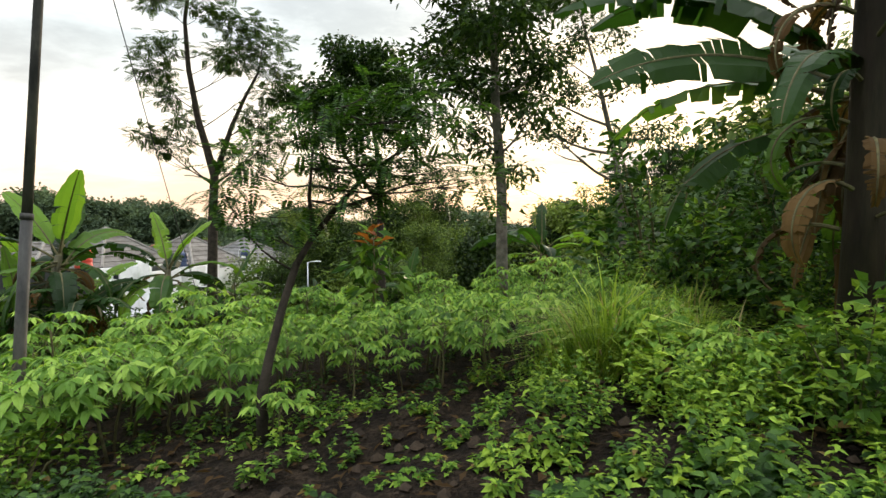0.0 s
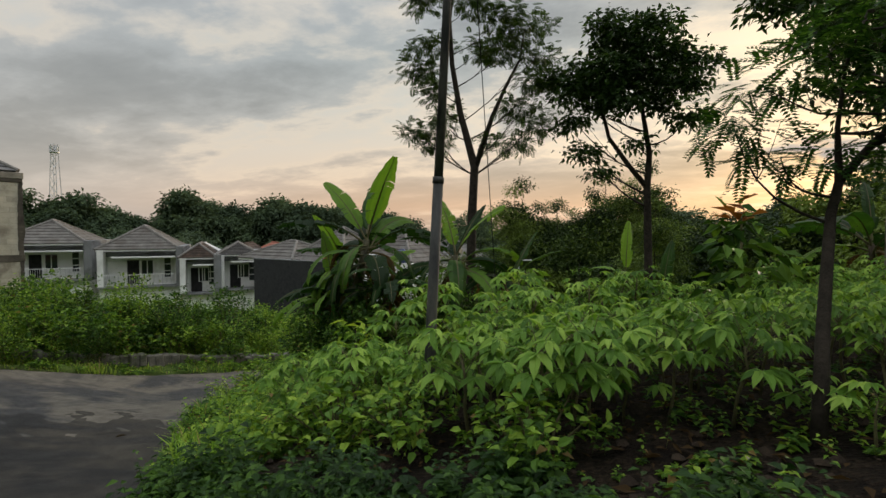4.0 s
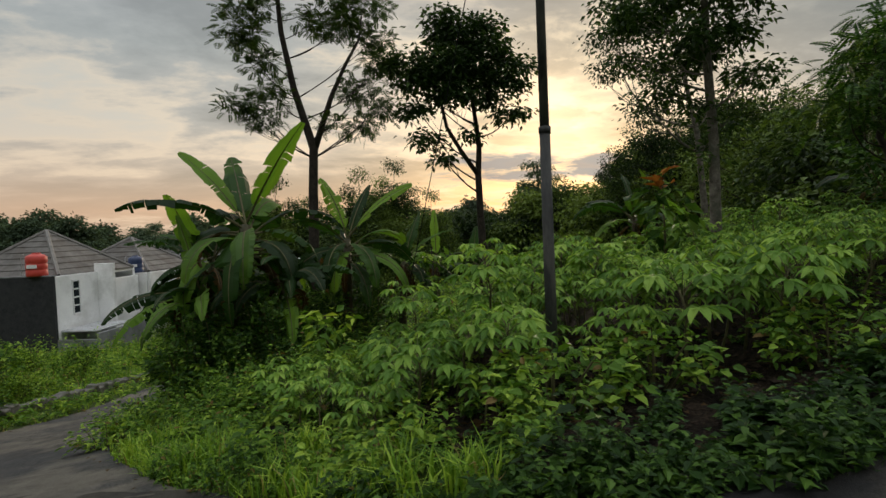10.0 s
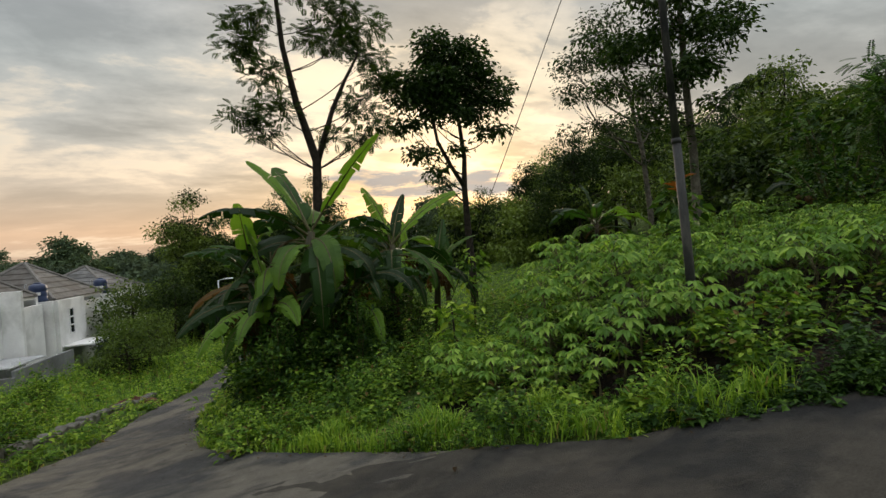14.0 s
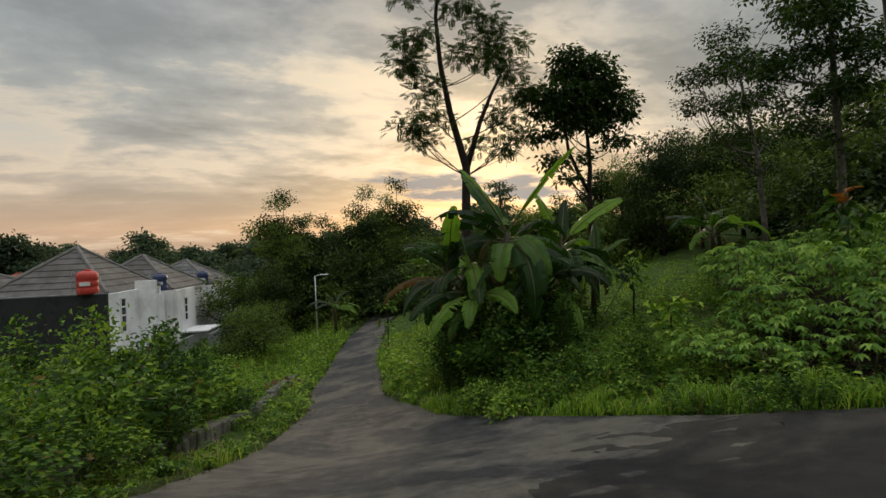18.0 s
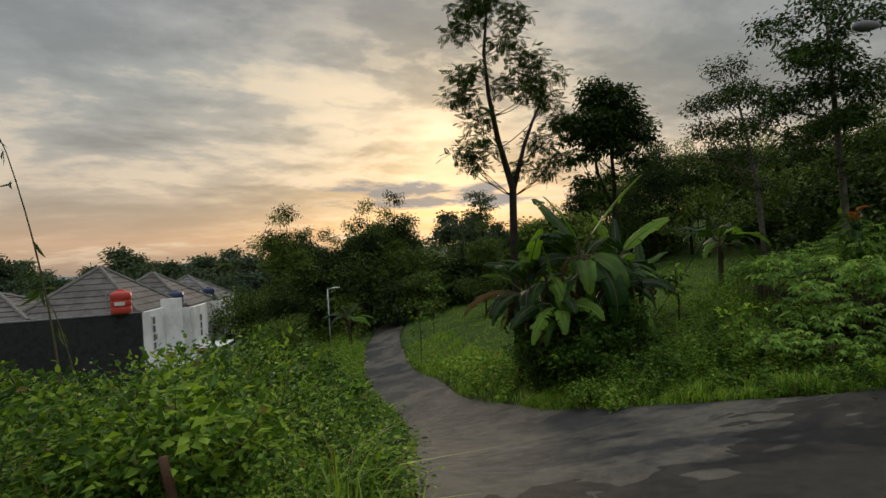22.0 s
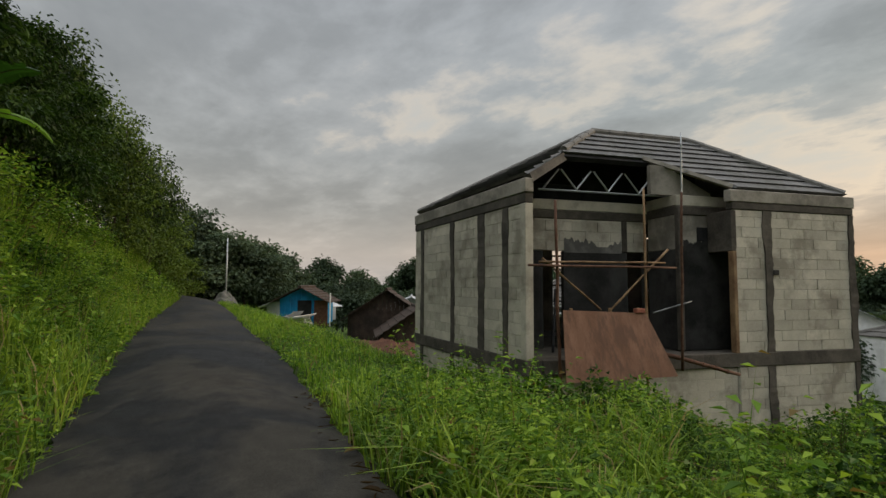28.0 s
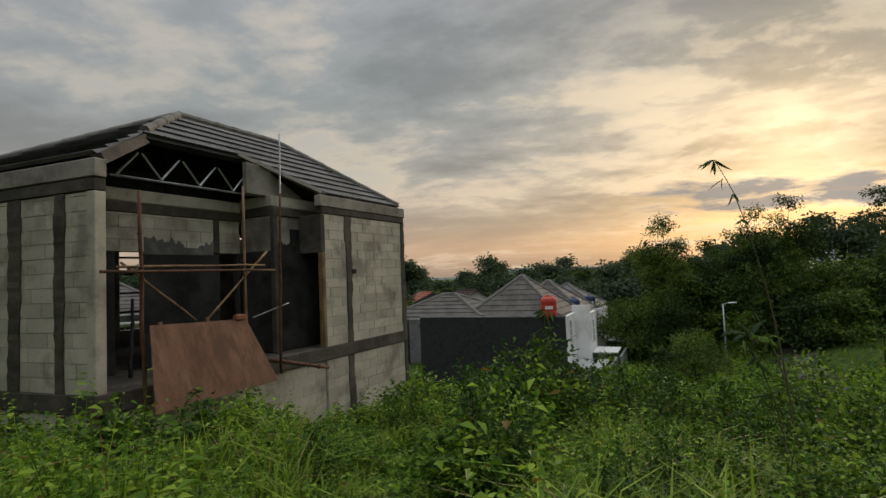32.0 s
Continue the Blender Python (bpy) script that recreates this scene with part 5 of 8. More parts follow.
# small houses in the valley before the far treeline
for i, (x, y, turn, w_, wall_m, roof_m, words) in enumerate(((-52.6, 49.2, 40, 5.0, M_WHITE, M_SHEET, "small white house with pale metal roof in the valley"), (-49.0, 52.6, 30, 4.2, M_GREYPAINT, M_TERRACOTTA, "small grey house with brown tiled roof in the valley"), (-46.0, 55.4, 48, 6.0, M_WHITE, M_REDROOF, "white house with red tiled roof in the valley"),
                                                            (-40.5, 58.5, 36, 5.0, M_WHITE, M_SHEET, "low white shed with pale metal roof in the valley"), (-35.5, 62.5, 28, 6.0, M_GREYPAINT, M_REDROOF, "house with red tiled roof among far trees"), (-30.0, 64.0, 36, 4.6, M_WHITE, M_TERRACOTTA, "white house with brown roof among far trees"))):
    gable_shack(x, y, float(land(x, y)) - 0.2, turn, w_, 5.0, -1.6 - float(land(x, y)), 1.2, wall_m, roof_m, words, "valley houses")

# a low shed and a white house under the wood's edge
shed_z = float(land(33.6, 43.3)) - 0.3
shed = thing("shed", Matrix.Translation((33.6, 43.3, shed_z)) @ pose(0, 0, 0, 0, 0, -46), "low open shed with pale board wall and flat sheet roof", "shed")
for i in range(6):
    wall_box(shed, "board", -1.85 + 0.27 * i, -1.60 + 0.27 * i, -0.02 * (i % 2), 0.05, 0, 3.55 - shed_z, M_PLASTER)
wall_box(shed, "roof_sheet", -2.0, 2.1, -0.5, 2.4, 3.57 - shed_z, 3.68 - shed_z, M_SHEET)
for px_, py_ in ((0.4, 0.0), (1.8, 0.0), (-1.7, 2.0), (1.8, 2.0)):
    part("post", tube_geo([(px_, py_, 0), (px_, py_, 3.56 - shed_z)], [0.06, 0.06], 7), M_POST, shed)
gable_shack(40.0, 44.0, float(land(40.0, 44.0)) - 0.4, -46, 4.2, 5.0, 5.2 - float(land(40.0, 44.0)), 1.0, M_WHITE, M_TILE_DARK, "white plastered house with a dark gable roof under trees", "houses under the wood")

rng = np.random.default_rng(3)
heap = thing("rubble_heap", Matrix.Translation((-47.4, 7.9, -0.9)), "heap of white sheets and rubble beside the road", "rubble")
for i in range(9):
    a = rng.uniform(0, 6.28)
    c = np.array([rng.uniform(-1.3, 1.3), rng.uniform(-0.9, 0.9), 0.15 + rng.uniform(0, 0.6)])
    d1 = np.array([math.cos(a), math.sin(a), rng.uniform(-0.4, 0.4)]) * rng.uniform(0.4, 0.9)
    d2 = np.array([-math.sin(a), math.cos(a), rng.uniform(-0.2, 0.5)]) * rng.uniform(0.25, 0.6)
    v = [c - d1 - d2, c + d1 - d2, c + d1 + d2, c - d1 + d2]
    v += [p_ - np.array([0, 0, 0.03]) for p_ in v]
    part("sheet", Geo().add(v, [(0, 1, 2, 3), (7, 6, 5, 4), (0, 4, 5, 1), (1, 5, 6, 2), (2, 6, 7, 3), (3, 7, 4, 0)]), M_SHEET if i % 3 else M_STONE, heap)


def mound(name, x, y, rx, ry, h_, mat, label, seedv=0.0):
    n, m_ = 40, 14
    a = np.linspace(0, 2 * np.pi, n, endpoint=False)
    rows = []
    for j in range(m_):
        r = 1 - j / (m_ - 1)
        X, Y = x + np.cos(a) * rx * r, y + np.sin(a) * ry * r
        hz = h_ * (1 - r**1.6) * (1 + 0.25 * wobble(X + seedv, Y, 2.2)) + (0.05 * wobble(X, Y + seedv, 7.0) if 0 < j else 0)
        rows.append(np.stack([X, Y, land(X, Y) + hz - (0.15 if j == 0 else 0)], 1))
    kk = np.arange(n)
    f = np.concatenate([np.stack([j * n + kk, j * n + (kk + 1) % n, (j + 1) * n + (kk + 1) % n, (j + 1) * n + kk], 1) for j in range(m_ - 1)])
    return tagged(new(name, Geo().add(np.concatenate(rows), f).mesh(name, mat, True)), label, "heap")


mound("soil_mound", -42.5, 11.7, 4.4, 2.2, 0.5, M_REDSOIL, "heap of dug red soil near the shacks", 1.0)
mound("soil_mound", -13.4, 21.0, 0.9, 0.6, 0.3, M_REDSOIL, "small heap of red soil beside the lane", 3.0)
mound("gravel_mound", -63.0, 7.6, 1.6, 1.0, 0.9, M_STONE, "dark gravel heap at the road edge", 5.0)

# low stone drain wall along the lane
rng = random.Random(8)
drain = thing("drain_wall", Matrix.Identity(4), "low mossy stone drain wall beside the lane", "wall", kind="structure")
for i in range(82):
    y = 5.4 + 17.0 * i / 81
    x = float(np.interp(y, SIDE_Y, SIDE_L)) - 1.15
    z = float(land(x, y))
    s_ = rng.uniform(0.15, 0.22)
    g_ = box_geo(-0.14, 0.14, -s_ / 2 - 0.02, s_ / 2 + 0.02, -0.25, rng.uniform(0.20, 0.30), None, 0.03)
    ob = part("stone", g_, M_STONE, drain)
    ob.matrix_basis = Matrix.Translation((x + rng.uniform(-0.03, 0.03), y, z)) @ pose(0, 0, 0, rng.uniform(-4, 4), rng.uniform(-4, 4), rng.uniform(-8, 8) - 12)

# ---- poles, lamps, mast ----
pole = thing("utility_pole", Matrix.Translation((-4.92, 5.58, -1.0)), "tall dark weathered steel utility pole in the cassava", "pole")
part("lower_tube", tube_geo([(0, 0, -0.2), (0.03, 0.09, 1.2), (0.065, 0.19, 2.55)], [0.064, 0.061, 0.058], 14), M_POLE, pole, "", True)
part("collar", tube_geo([(0.064, 0.188, 2.53), (0.067, 0.194, 2.60)], [0.066, 0.066], 14), M_POLE, pole, "", True)
part("upper_tube", tube_geo([(0.066, 0.193, 2.58), (0.14, 0.40, 5.4), (0.21, 0.61, 8.2)], [0.052, 0.048, 0.043], 14), M_POLE, pole, "", True)
part("bracket", tube_geo([(-0.06, 0.58, 7.8), (0.46, 0.58, 7.8)], [0.025, 0.025], 6), M_POLE, pole)

arm_ = [(0.12, 0.34, 5.72), (-0.5, 0.33, 5.82), (-1.0, 0.32, 5.76)]
part("lamp_arm", tube_geo(arm_, [0.028, 0.025, 0.022], 8), M_POLE, pole, "", True)
part("lamp_head", tube_geo([(-0.95, 0.32, 5.76), (-1.15, 0.32, 5.74), (-1.5, 0.32, 5.68), (-1.75, 0.32, 5.64), (-1.82, 0.32, 5.63)], [0.03, 0.08, 0.11, 0.08, 0.02], 12), M_GREYPAINT, pole, "grey street lamp head", True)


def wire(name, a, b, sag, label, r=0.006):
    a, b = np.array(a, float), np.array(b, float)
    s_ = np.linspace(0, 1, 24)
    pts = a + (b - a) * s_[:, None]
    pts[:, 2] -= sag * 4 * s_ * (1 - s_)
    return tagged(new(name, tube_geo(pts, r, 5).mesh(name, M_DARK)), label, "cable")


wire("overhead_wire", (-4.72, 6.15, 6.8), (-5.7, 12.2, -1.7), 0.1, "thin dark stay wire from the utility pole", 0.008)


def street_lamp(x, y, z, h_, turn):
    root = thing("street_lamp", Matrix.Translation((x, y, z)) @ pose(0, 0, 0, 0, 0, turn), "thin grey street lamp beside the lane", "street lamp", "street lamps along the lane")
    part("pole", tube_geo([(0, 0, -0.3), (0, 0, h_ * 0.5), (0, 0, h_)], [0.06, 0.05, 0.04], 8), M_STEEL, root, "", True)
    part("arm", tube_geo([(0, 0, h_ - 0.05), (0.25, 0, h_ + 0.03), (0.5, 0, h_ + 0.05)], [0.03, 0.028, 0.025], 6), M_STEEL, root, "", True)
    part("lamp_head", box_geo(0.42, 0.95, -0.10, 0.10, h_ + 0.01, h_ + 0.09, None, 0.02), M_FRAME_WHITE, root, "pale lamp head")
    part("lens", box_geo(0.5, 0.9, -0.07, 0.07, h_ - 0.01, h_ + 0.008), M_GLASS, root)


street_lamp(-10.35, 37.2, -5.75, 4.55, 15)
street_lamp(-3.3, 47.6, -6.2, 3.9, 170)
wire("overhead_wire", (-10.3, 37.2, -1.4), (-3.3, 47.6, -2.5), 0.4, "thin dark wire between the street lamps", 0.012)

roadpole = thing("utility_pole", Matrix.Translation((-64.5, 7.8, 0.2)), "thin pale utility pole at the far bend", "pole")
part("tube", tube_geo([(0, 0, -0.3), (0, 0, 2.5), (0, 0, 4.8)], [0.07, 0.06, 0.05], 10), M_STEEL, roadpole, "", True)
part("insulator", box_geo(-0.25, 0.25, -0.03, 0.03, 4.4, 4.48, None, 0.01), M_POLE, roadpole)

mast = thing("telecom_mast", Matrix.Translation((-225.0, 142.0, -10)), "tall grey lattice telecom mast among trees", "mast")
H_M = 47.0
for sx, sy_ in ((-1, -1), (1, -1), (1, 1), (-1, 1)):
    part("leg", tube_geo([(sx * 2.2, sy_ * 2.2, 0), (sx * 0.8, sy_ * 0.8, H_M)], [0.16, 0.12], 5), M_STEEL, mast)
for i in range(14):
    z0, z1 = H_M * i / 14, H_M * (i + 1) / 14
    r0, r1 = 2.2 - 1.4 * i / 14, 2.2 - 1.4 * (i + 1) / 14
    for a, b in (((-r0, -r0, z0), (r1, -r1, z1)), ((r0, -r0, z0), (-r1, -r1, z1)), ((r0, -r0, z0), (r1, r1, z1)), ((-r0, r0, z0), (-r1, -r1, z1))):
        part("brace", tube_geo([a, b], [0.08, 0.08], 4, cap=False), M_STEEL, mast)
for i in range(5):
    part("antenna", box_geo(-0.3, 0.3, -0.2, 0.2, -1.2, 1.2), M_SHEET, mast).location = (1.5 * math.cos(i * 1.26), 1.5 * math.sin(i * 1.26), H_M - 2.0)
part("platform", tube_geo([(0, 0, H_M - 3.6), (0, 0, H_M - 3.4)], [1.9, 1.9], 12), M_STEEL, mast)

# ---- fence posts with string ----
posts = []
for x, y, h_, r, mat, lab, lean in ((-19.16, 4.60, 0.55, 0.022, M_POST_DARK, "thin black fence post with string tied on", 0.0), (-18.00, 4.78, 0.50, 0.034, M_POST, "leaning brown wooden fence stake", -0.10)):
    z = float(land(x, y)) - 0.1
    root = thing("fence_post", Matrix.Translation((x, y, z)), lab, "post", "fence posts in the grass")
    part("stake", tube_geo([(0.12 * -lean * 8, 0, -0.1), (0, 0, h_ * 0.5), (lean, 0.02, h_ + 0.35)], [r * 1.1, r, r * 0.95], 8), mat, root, "", True)
    part("knot", tube_geo([(lean * 0.3, 0, h_ * 0.9), (lean * 0.3, 0, h_ * 0.9 + 0.03)], [r * 1.5, r * 1.5], 8), M_STRING, root, "pale green string knot")
    posts.append((x + lean * 0.4, y, z + h_ * 0.9))
wire_a = wire("string", posts[0], posts[1], 0.10, "sagging pale green string between the posts", 0.005)
wire_b = wire("string", (-20.5, 4.0, float(land(-20.5, 4.0)) + 0.06), posts[0], 0.12, "sagging pale green string between the posts", 0.005)
for s_ in (wire_a, wire_b):
    s_.data.materials[0] = M_STRING

# ---- trees ----


def rand_dirs(rng, n, flat=0.6):
    a = rng.uniform(0, 2 * np.pi, n)
    z = rng.uniform(-1, 1, n) * flat
    return unit(np.stack([np.cos(a), np.sin(a), z], 1))


def clumps(rng, blobs, per, spread_r):
    """Points gathered in loose clumps inside egg-shaped blobs."""
    pts, mids = [], []
    for cx, cy, cz, rx, ry, rz, n in blobs:
        m_ = max(1, n // per)
        d = rand_dirs(rng, m_, 1.0)
        r = rng.uniform(0.25, 1.0, m_) ** 0.5
        c = np.array([cx, cy, cz]) + d * r[:, None] * np.array([rx, ry, rz])
        p = np.repeat(c, per, 0) + rng.normal(0, spread_r, (m_ * per, 3)) * np.array([1, 1, 0.6])
        pts.append(p)
        mids.append(np.repeat(c, per, 0))
    return np.concatenate(pts), np.concatenate(mids)


def broad_crown(rng, blobs, per, spread_r, length, width):
    p, c = clumps(rng, blobs, per, spread_r)
    n = len(p)
    way = unit(p - c + rand_dirs(rng, n) * 0.25) + np.array([0, 0, -0.35])
    normal = unit(np.array([0, 0, 1.0]) + rand_dirs(rng, n, 1.0) * 0.8)
    k = rng.uniform(0.65, 1.25, n)
    return leaves(p, way, normal, length * k, width * k)


def feather_crown(rng, blobs, per, spread_r, length, pairs, leaf):
    """Pinnate sprays: each rachis carries pairs of narrow leaflets."""
    p, c = clumps(rng, blobs, per, spread_r)
    n = len(p)
    way = unit(unit(p - c) * 0.8 + rand_dirs(rng, n, 0.4) * 0.6 + np.array([0, 0, -0.12]))
    side = unit(np.cross(way, np.array([0, 0, 1.0]) + 0.01))
    top = unit(np.cross(side, way))
    ln = length * rng.uniform(0.7, 1.2, n)
    geo = Geo()
    for j in range(pairs):
        s = (j + 0.8) / pairs
        at_ = p + way * (ln * s)[:, None] - top * (ln * 0.22 * s * s)[:, None]
        shape = 0.55 + 0.45 * math.sin(math.pi * min(1, s * 0.9 + 0.1))
        for sg in (-1, 1):
            leaves(at_, side * sg + way * 0.45, top, leaf * shape * rng.uniform(0.85, 1.15, n), leaf * 0.44, geo, droop=0.1, fold=0.05)
    return geo


def limb_path(a, b, rng, bend=0.12, n=6):
    a, b = np.array(a, float), np.array(b, float)
    L = np.linalg.norm(b - a)
    s = np.linspace(0, 1, n)
    mid = rng.normal(0, bend * L, 3) * np.array([1, 1, 0.4]) + np.array([0, 0, -0.10 * L])
    return a + (b - a) * s[:, None] + mid * (np.sin(s * np.pi))[:, None]


def make_tree(name, m, label, trunk, radii, blobs, crown, bark, leaf_m, seed, group="", category="tree", twigs=4, sides=10, limb_r=0.30, joined=False, rise=None):
    rng = np.random.default_rng(seed)
    root = thing(name, m, label, category, group)
    trunk = np.array(trunk, float)
    whole_wood = []
    if not joined:
        part("trunk", tube_geo(trunk, radii, sides), bark, root, "", True)
    seg = np.linspace(0, 1, 24)
    tt = np.linspace(0, 1, len(trunk))
    line = np.stack([np.interp(seg, tt, trunk[:, i]) for i in range(3)], 1)
    rad = np.interp(seg, tt, radii)
    for cx, cy, cz, rx, ry, rz, n in blobs:
        c = np.array([cx, cy, cz])
        score = np.linalg.norm((line - c) * np.array([1, 1, 0.6]), axis=1) + np.where(line[:, 2] > cz - 0.25 * rz, 3.0, 0)
        if rise is not None:
            flat_ = np.linalg.norm(line[:, :2] - c[:2], axis=1)
            score = np.abs(line[:, 2] - (cz - rise * flat_)) + 0.25 * flat_
        i = int(np.argmin(score))
        g_ = Geo()
        r0 = max(rad[i] * limb_r * 2, 0.012)
        path = limb_path(line[i], c, rng, 0.12 if rise is None else 0.05)
        tube_geo(path, np.linspace(r0, r0 * 0.35, len(path)), 6, g_)
        for _ in range(twigs):
            e = c + rand_dirs(rng, 1, 1.0)[0] * np.array([rx, ry, rz]) * rng.uniform(0.6, 0.95)
            q = limb_path(path[int(rng.integers(2, len(path)))], e, rng, 0.1, 5)
            tube_geo(q, np.linspace(r0 * 0.4, r0 * 0.12, 5), 4, g_, False)
        if joined:
            whole_wood.append(g_)
        else:
            part("limb", g_, bark, root, "", True)
    if joined:
        g_ = tube_geo(trunk, radii, sides)
        for o in whole_wood:
            off = g_.count
            g_.v += o.v
            for k_ in (3, 4):
                g_.f[k_] += [f_ + off for f_ in o.f[k_]]
            g_.count += o.count
        part("trunk", g_, bark, root, "", True)
    part("crown", crown(rng), leaf_m, root)
    return root


def blob_ring(rng, n, r, z0, z1, size, leaves_n, flat=0.75):
    out = []
    for i in range(n):
        a = 2 * math.pi * i / n + rng.uniform(-0.4, 0.4)
        rr, s = r * rng.uniform(0.45, 1.0), size * rng.uniform(0.75, 1.25)
        out.append((rr * math.cos(a), rr * math.sin(a), rng.uniform(z0, z1), s, s, s * flat, leaves_n))
    return out


def local(points, at):
    return [(q[0] - at[0], q[1] - at[1], q[2] - at[2], *q[3:]) for q in points]


# tall feathery tree with a forked trunk behind the banana clump
FEATHER = (-7.6, 16.4, float(land(-7.6, 16.4)))
blobs = local([(-9.55, 16.2, 4.35, 0.65, 0.5, 0.26, 150), (-8.9, 16.6, 4.0, 0.5, 0.5, 0.22, 110), (-9.6, 16.4, 6.45, 0.55, 0.6, 0.36, 190), (-9.1, 16.1, 5.6, 0.55, 0.5, 0.3, 130), (-8.7, 16.9, 5.0, 0.45, 0.45, 0.22, 80), (-9.2, 16.3, 7.2, 0.6, 0.6, 0.3, 150),
               (-9.25, 16.5, 8.7, 0.6, 0.6, 0.3, 140), (-8.9, 16.3, 9.6, 0.7, 0.6, 0.35, 150), (-6.0, 16.4, 7.35, 0.85, 0.75, 0.42, 260), (-5.6, 16.6, 6.5, 0.6, 0.6, 0.32, 150), (-5.5, 16.2, 5.6, 0.7, 0.6, 0.36, 190), (-6.1, 16.6, 4.85, 0.65, 0.6, 0.34, 180),
               (-5.7, 16.3, 4.2, 0.55, 0.5, 0.26, 130), (-6.3, 16.3, 3.75, 0.5, 0.5, 0.22, 110), (-7.1, 16.6, 3.95, 0.4, 0.4, 0.2, 70), (-6.9, 16.0, 6.6, 0.6, 0.6, 0.3, 140), (-7.5, 16.8, 7.1, 0.6, 0.6, 0.34, 140), (-6.7, 16.3, 7.9, 0.7, 0.6, 0.34, 180),
               (-7.7, 16.3, 8.4, 0.6, 0.6, 0.3, 130), (-8.0, 16.6, 9.9, 0.8, 0.7, 0.4, 190), (-7.2, 16.2, 9.3, 0.6, 0.6, 0.3, 140), (-8.3, 16.4, 11.0, 0.7, 0.7, 0.4, 160), (-8.5, 16.2, 4.5, 0.4, 0.4, 0.2, 60)], FEATHER)
make_tree("tall_feathery_tree", Matrix.Translation(FEATHER), "tall slender feathery-leaved tree with forked trunk, dark against the sky",
          local([(-7.75, 16.4, FEATHER[2] - 0.3), (-7.7, 16.4, 0.0), (-7.65, 16.4, 1.8), (-7.58, 16.4, 3.1), (-8.08, 16.4, 4.9), (-8.36, 16.4, 6.5), (-8.45, 16.4, 8.0), (-8.25, 16.4, 9.4), (-8.3, 16.4, 11.2)], FEATHER), [0.17, 0.155, 0.145, 0.135, 0.10, 0.08, 0.06, 0.045, 0.012],
          blobs, lambda rng: feather_crown(rng, [(b[0], b[1], b[2], b[3], b[4], b[5], int(b[6] * 1.1)) for b in blobs], 9, 0.15, 0.27, 6, 0.105), M_BARK_DARK, M_TREE_FINE, 11, twigs=6, limb_r=0.10, rise=0.75)
part("second_trunk", tube_geo(local([(-7.56, 16.4, 3.05), (-7.3, 16.4, 3.8), (-7.0, 16.4, 4.65), (-6.55, 16.4, 5.6), (-6.1, 16.4, 6.4), (-5.95, 16.4, 7.3)], FEATHER), [0.10, 0.09, 0.075, 0.055, 0.035, 0.012], 9), M_BARK_DARK, bpy.data.objects["tall_feathery_tree"], "", True)

# dense dark round-headed tree
ROUND = (-2.25, 16.9, float(land(-2.25, 16.9)))
blobs = local([(-3.7, 16.3, 5.7, 0.85, 0.9, 0.62, 1500), (-2.2, 16.5, 6.1, 0.9, 0.95, 0.66, 1600), (-3.05, 16.5, 6.75, 0.8, 0.85, 0.55, 1300), (-4.5, 16.3, 5.2, 0.6, 0.65, 0.42, 620), (-1.5, 16.4, 5.2, 0.7, 0.75, 0.46, 800), (-3.3, 16.2, 4.7, 0.7, 0.7, 0.36, 620), (-4.4, 16.4, 4.3, 0.5, 0.5, 0.26, 330),
               (-1.3, 16.5, 4.25, 0.55, 0.55, 0.24, 330), (-4.1, 16.5, 3.4, 0.55, 0.5, 0.24, 300), (-2.9, 16.5, 5.4, 0.9, 0.85, 0.6, 1200), (-0.95, 16.5, 5.9, 0.5, 0.5, 0.34, 340), (-3.5, 16.4, 7.2, 0.5, 0.5, 0.32, 380), (-2.0, 16.4, 6.95, 0.5, 0.5, 0.32, 400), (-3.6, 16.3, 2.75, 0.35, 0.35, 0.16, 130), (-2.6, 16.8, 3.6, 0.4, 0.4, 0.18, 150), (-4.9, 16.4, 5.75, 0.4, 0.45, 0.28, 240), (-2.1, 16.6, 4.7, 0.5, 0.5, 0.26, 300)], ROUND)
make_tree("round_dark_tree", Matrix.Translation(ROUND), "dense dark round-headed tree on a thin bent trunk", local([(-2.2, 16.9, ROUND[2] - 0.3), (-2.22, 16.9, -0.6), (-2.26, 16.95, 0.8), (-2.3, 16.95, 2.3), (-2.25, 16.9, 3.3), (-2.5, 16.7, 4.8), (-2.8, 16.5, 6.7)], ROUND), [0.15, 0.13, 0.12, 0.105, 0.085, 0.06, 0.02],
          blobs, lambda rng: broad_crown(rng, blobs, 14, 0.17, 0.195, 0.10), M_BARK_DARK, M_TREE_DENSE, 12, twigs=5, limb_r=0.16, rise=0.7)
part("second_trunk", tube_geo(local([(-2.3, 16.95, 2.3), (-2.85, 16.8, 3.0), (-3.4, 16.6, 3.8), (-3.7, 16.4, 5.0), (-3.7, 16.3, 5.8)], ROUND), [0.085, 0.075, 0.06, 0.04, 0.02], 9), M_BARK_DARK, bpy.data.objects["round_dark_tree"], "", True)

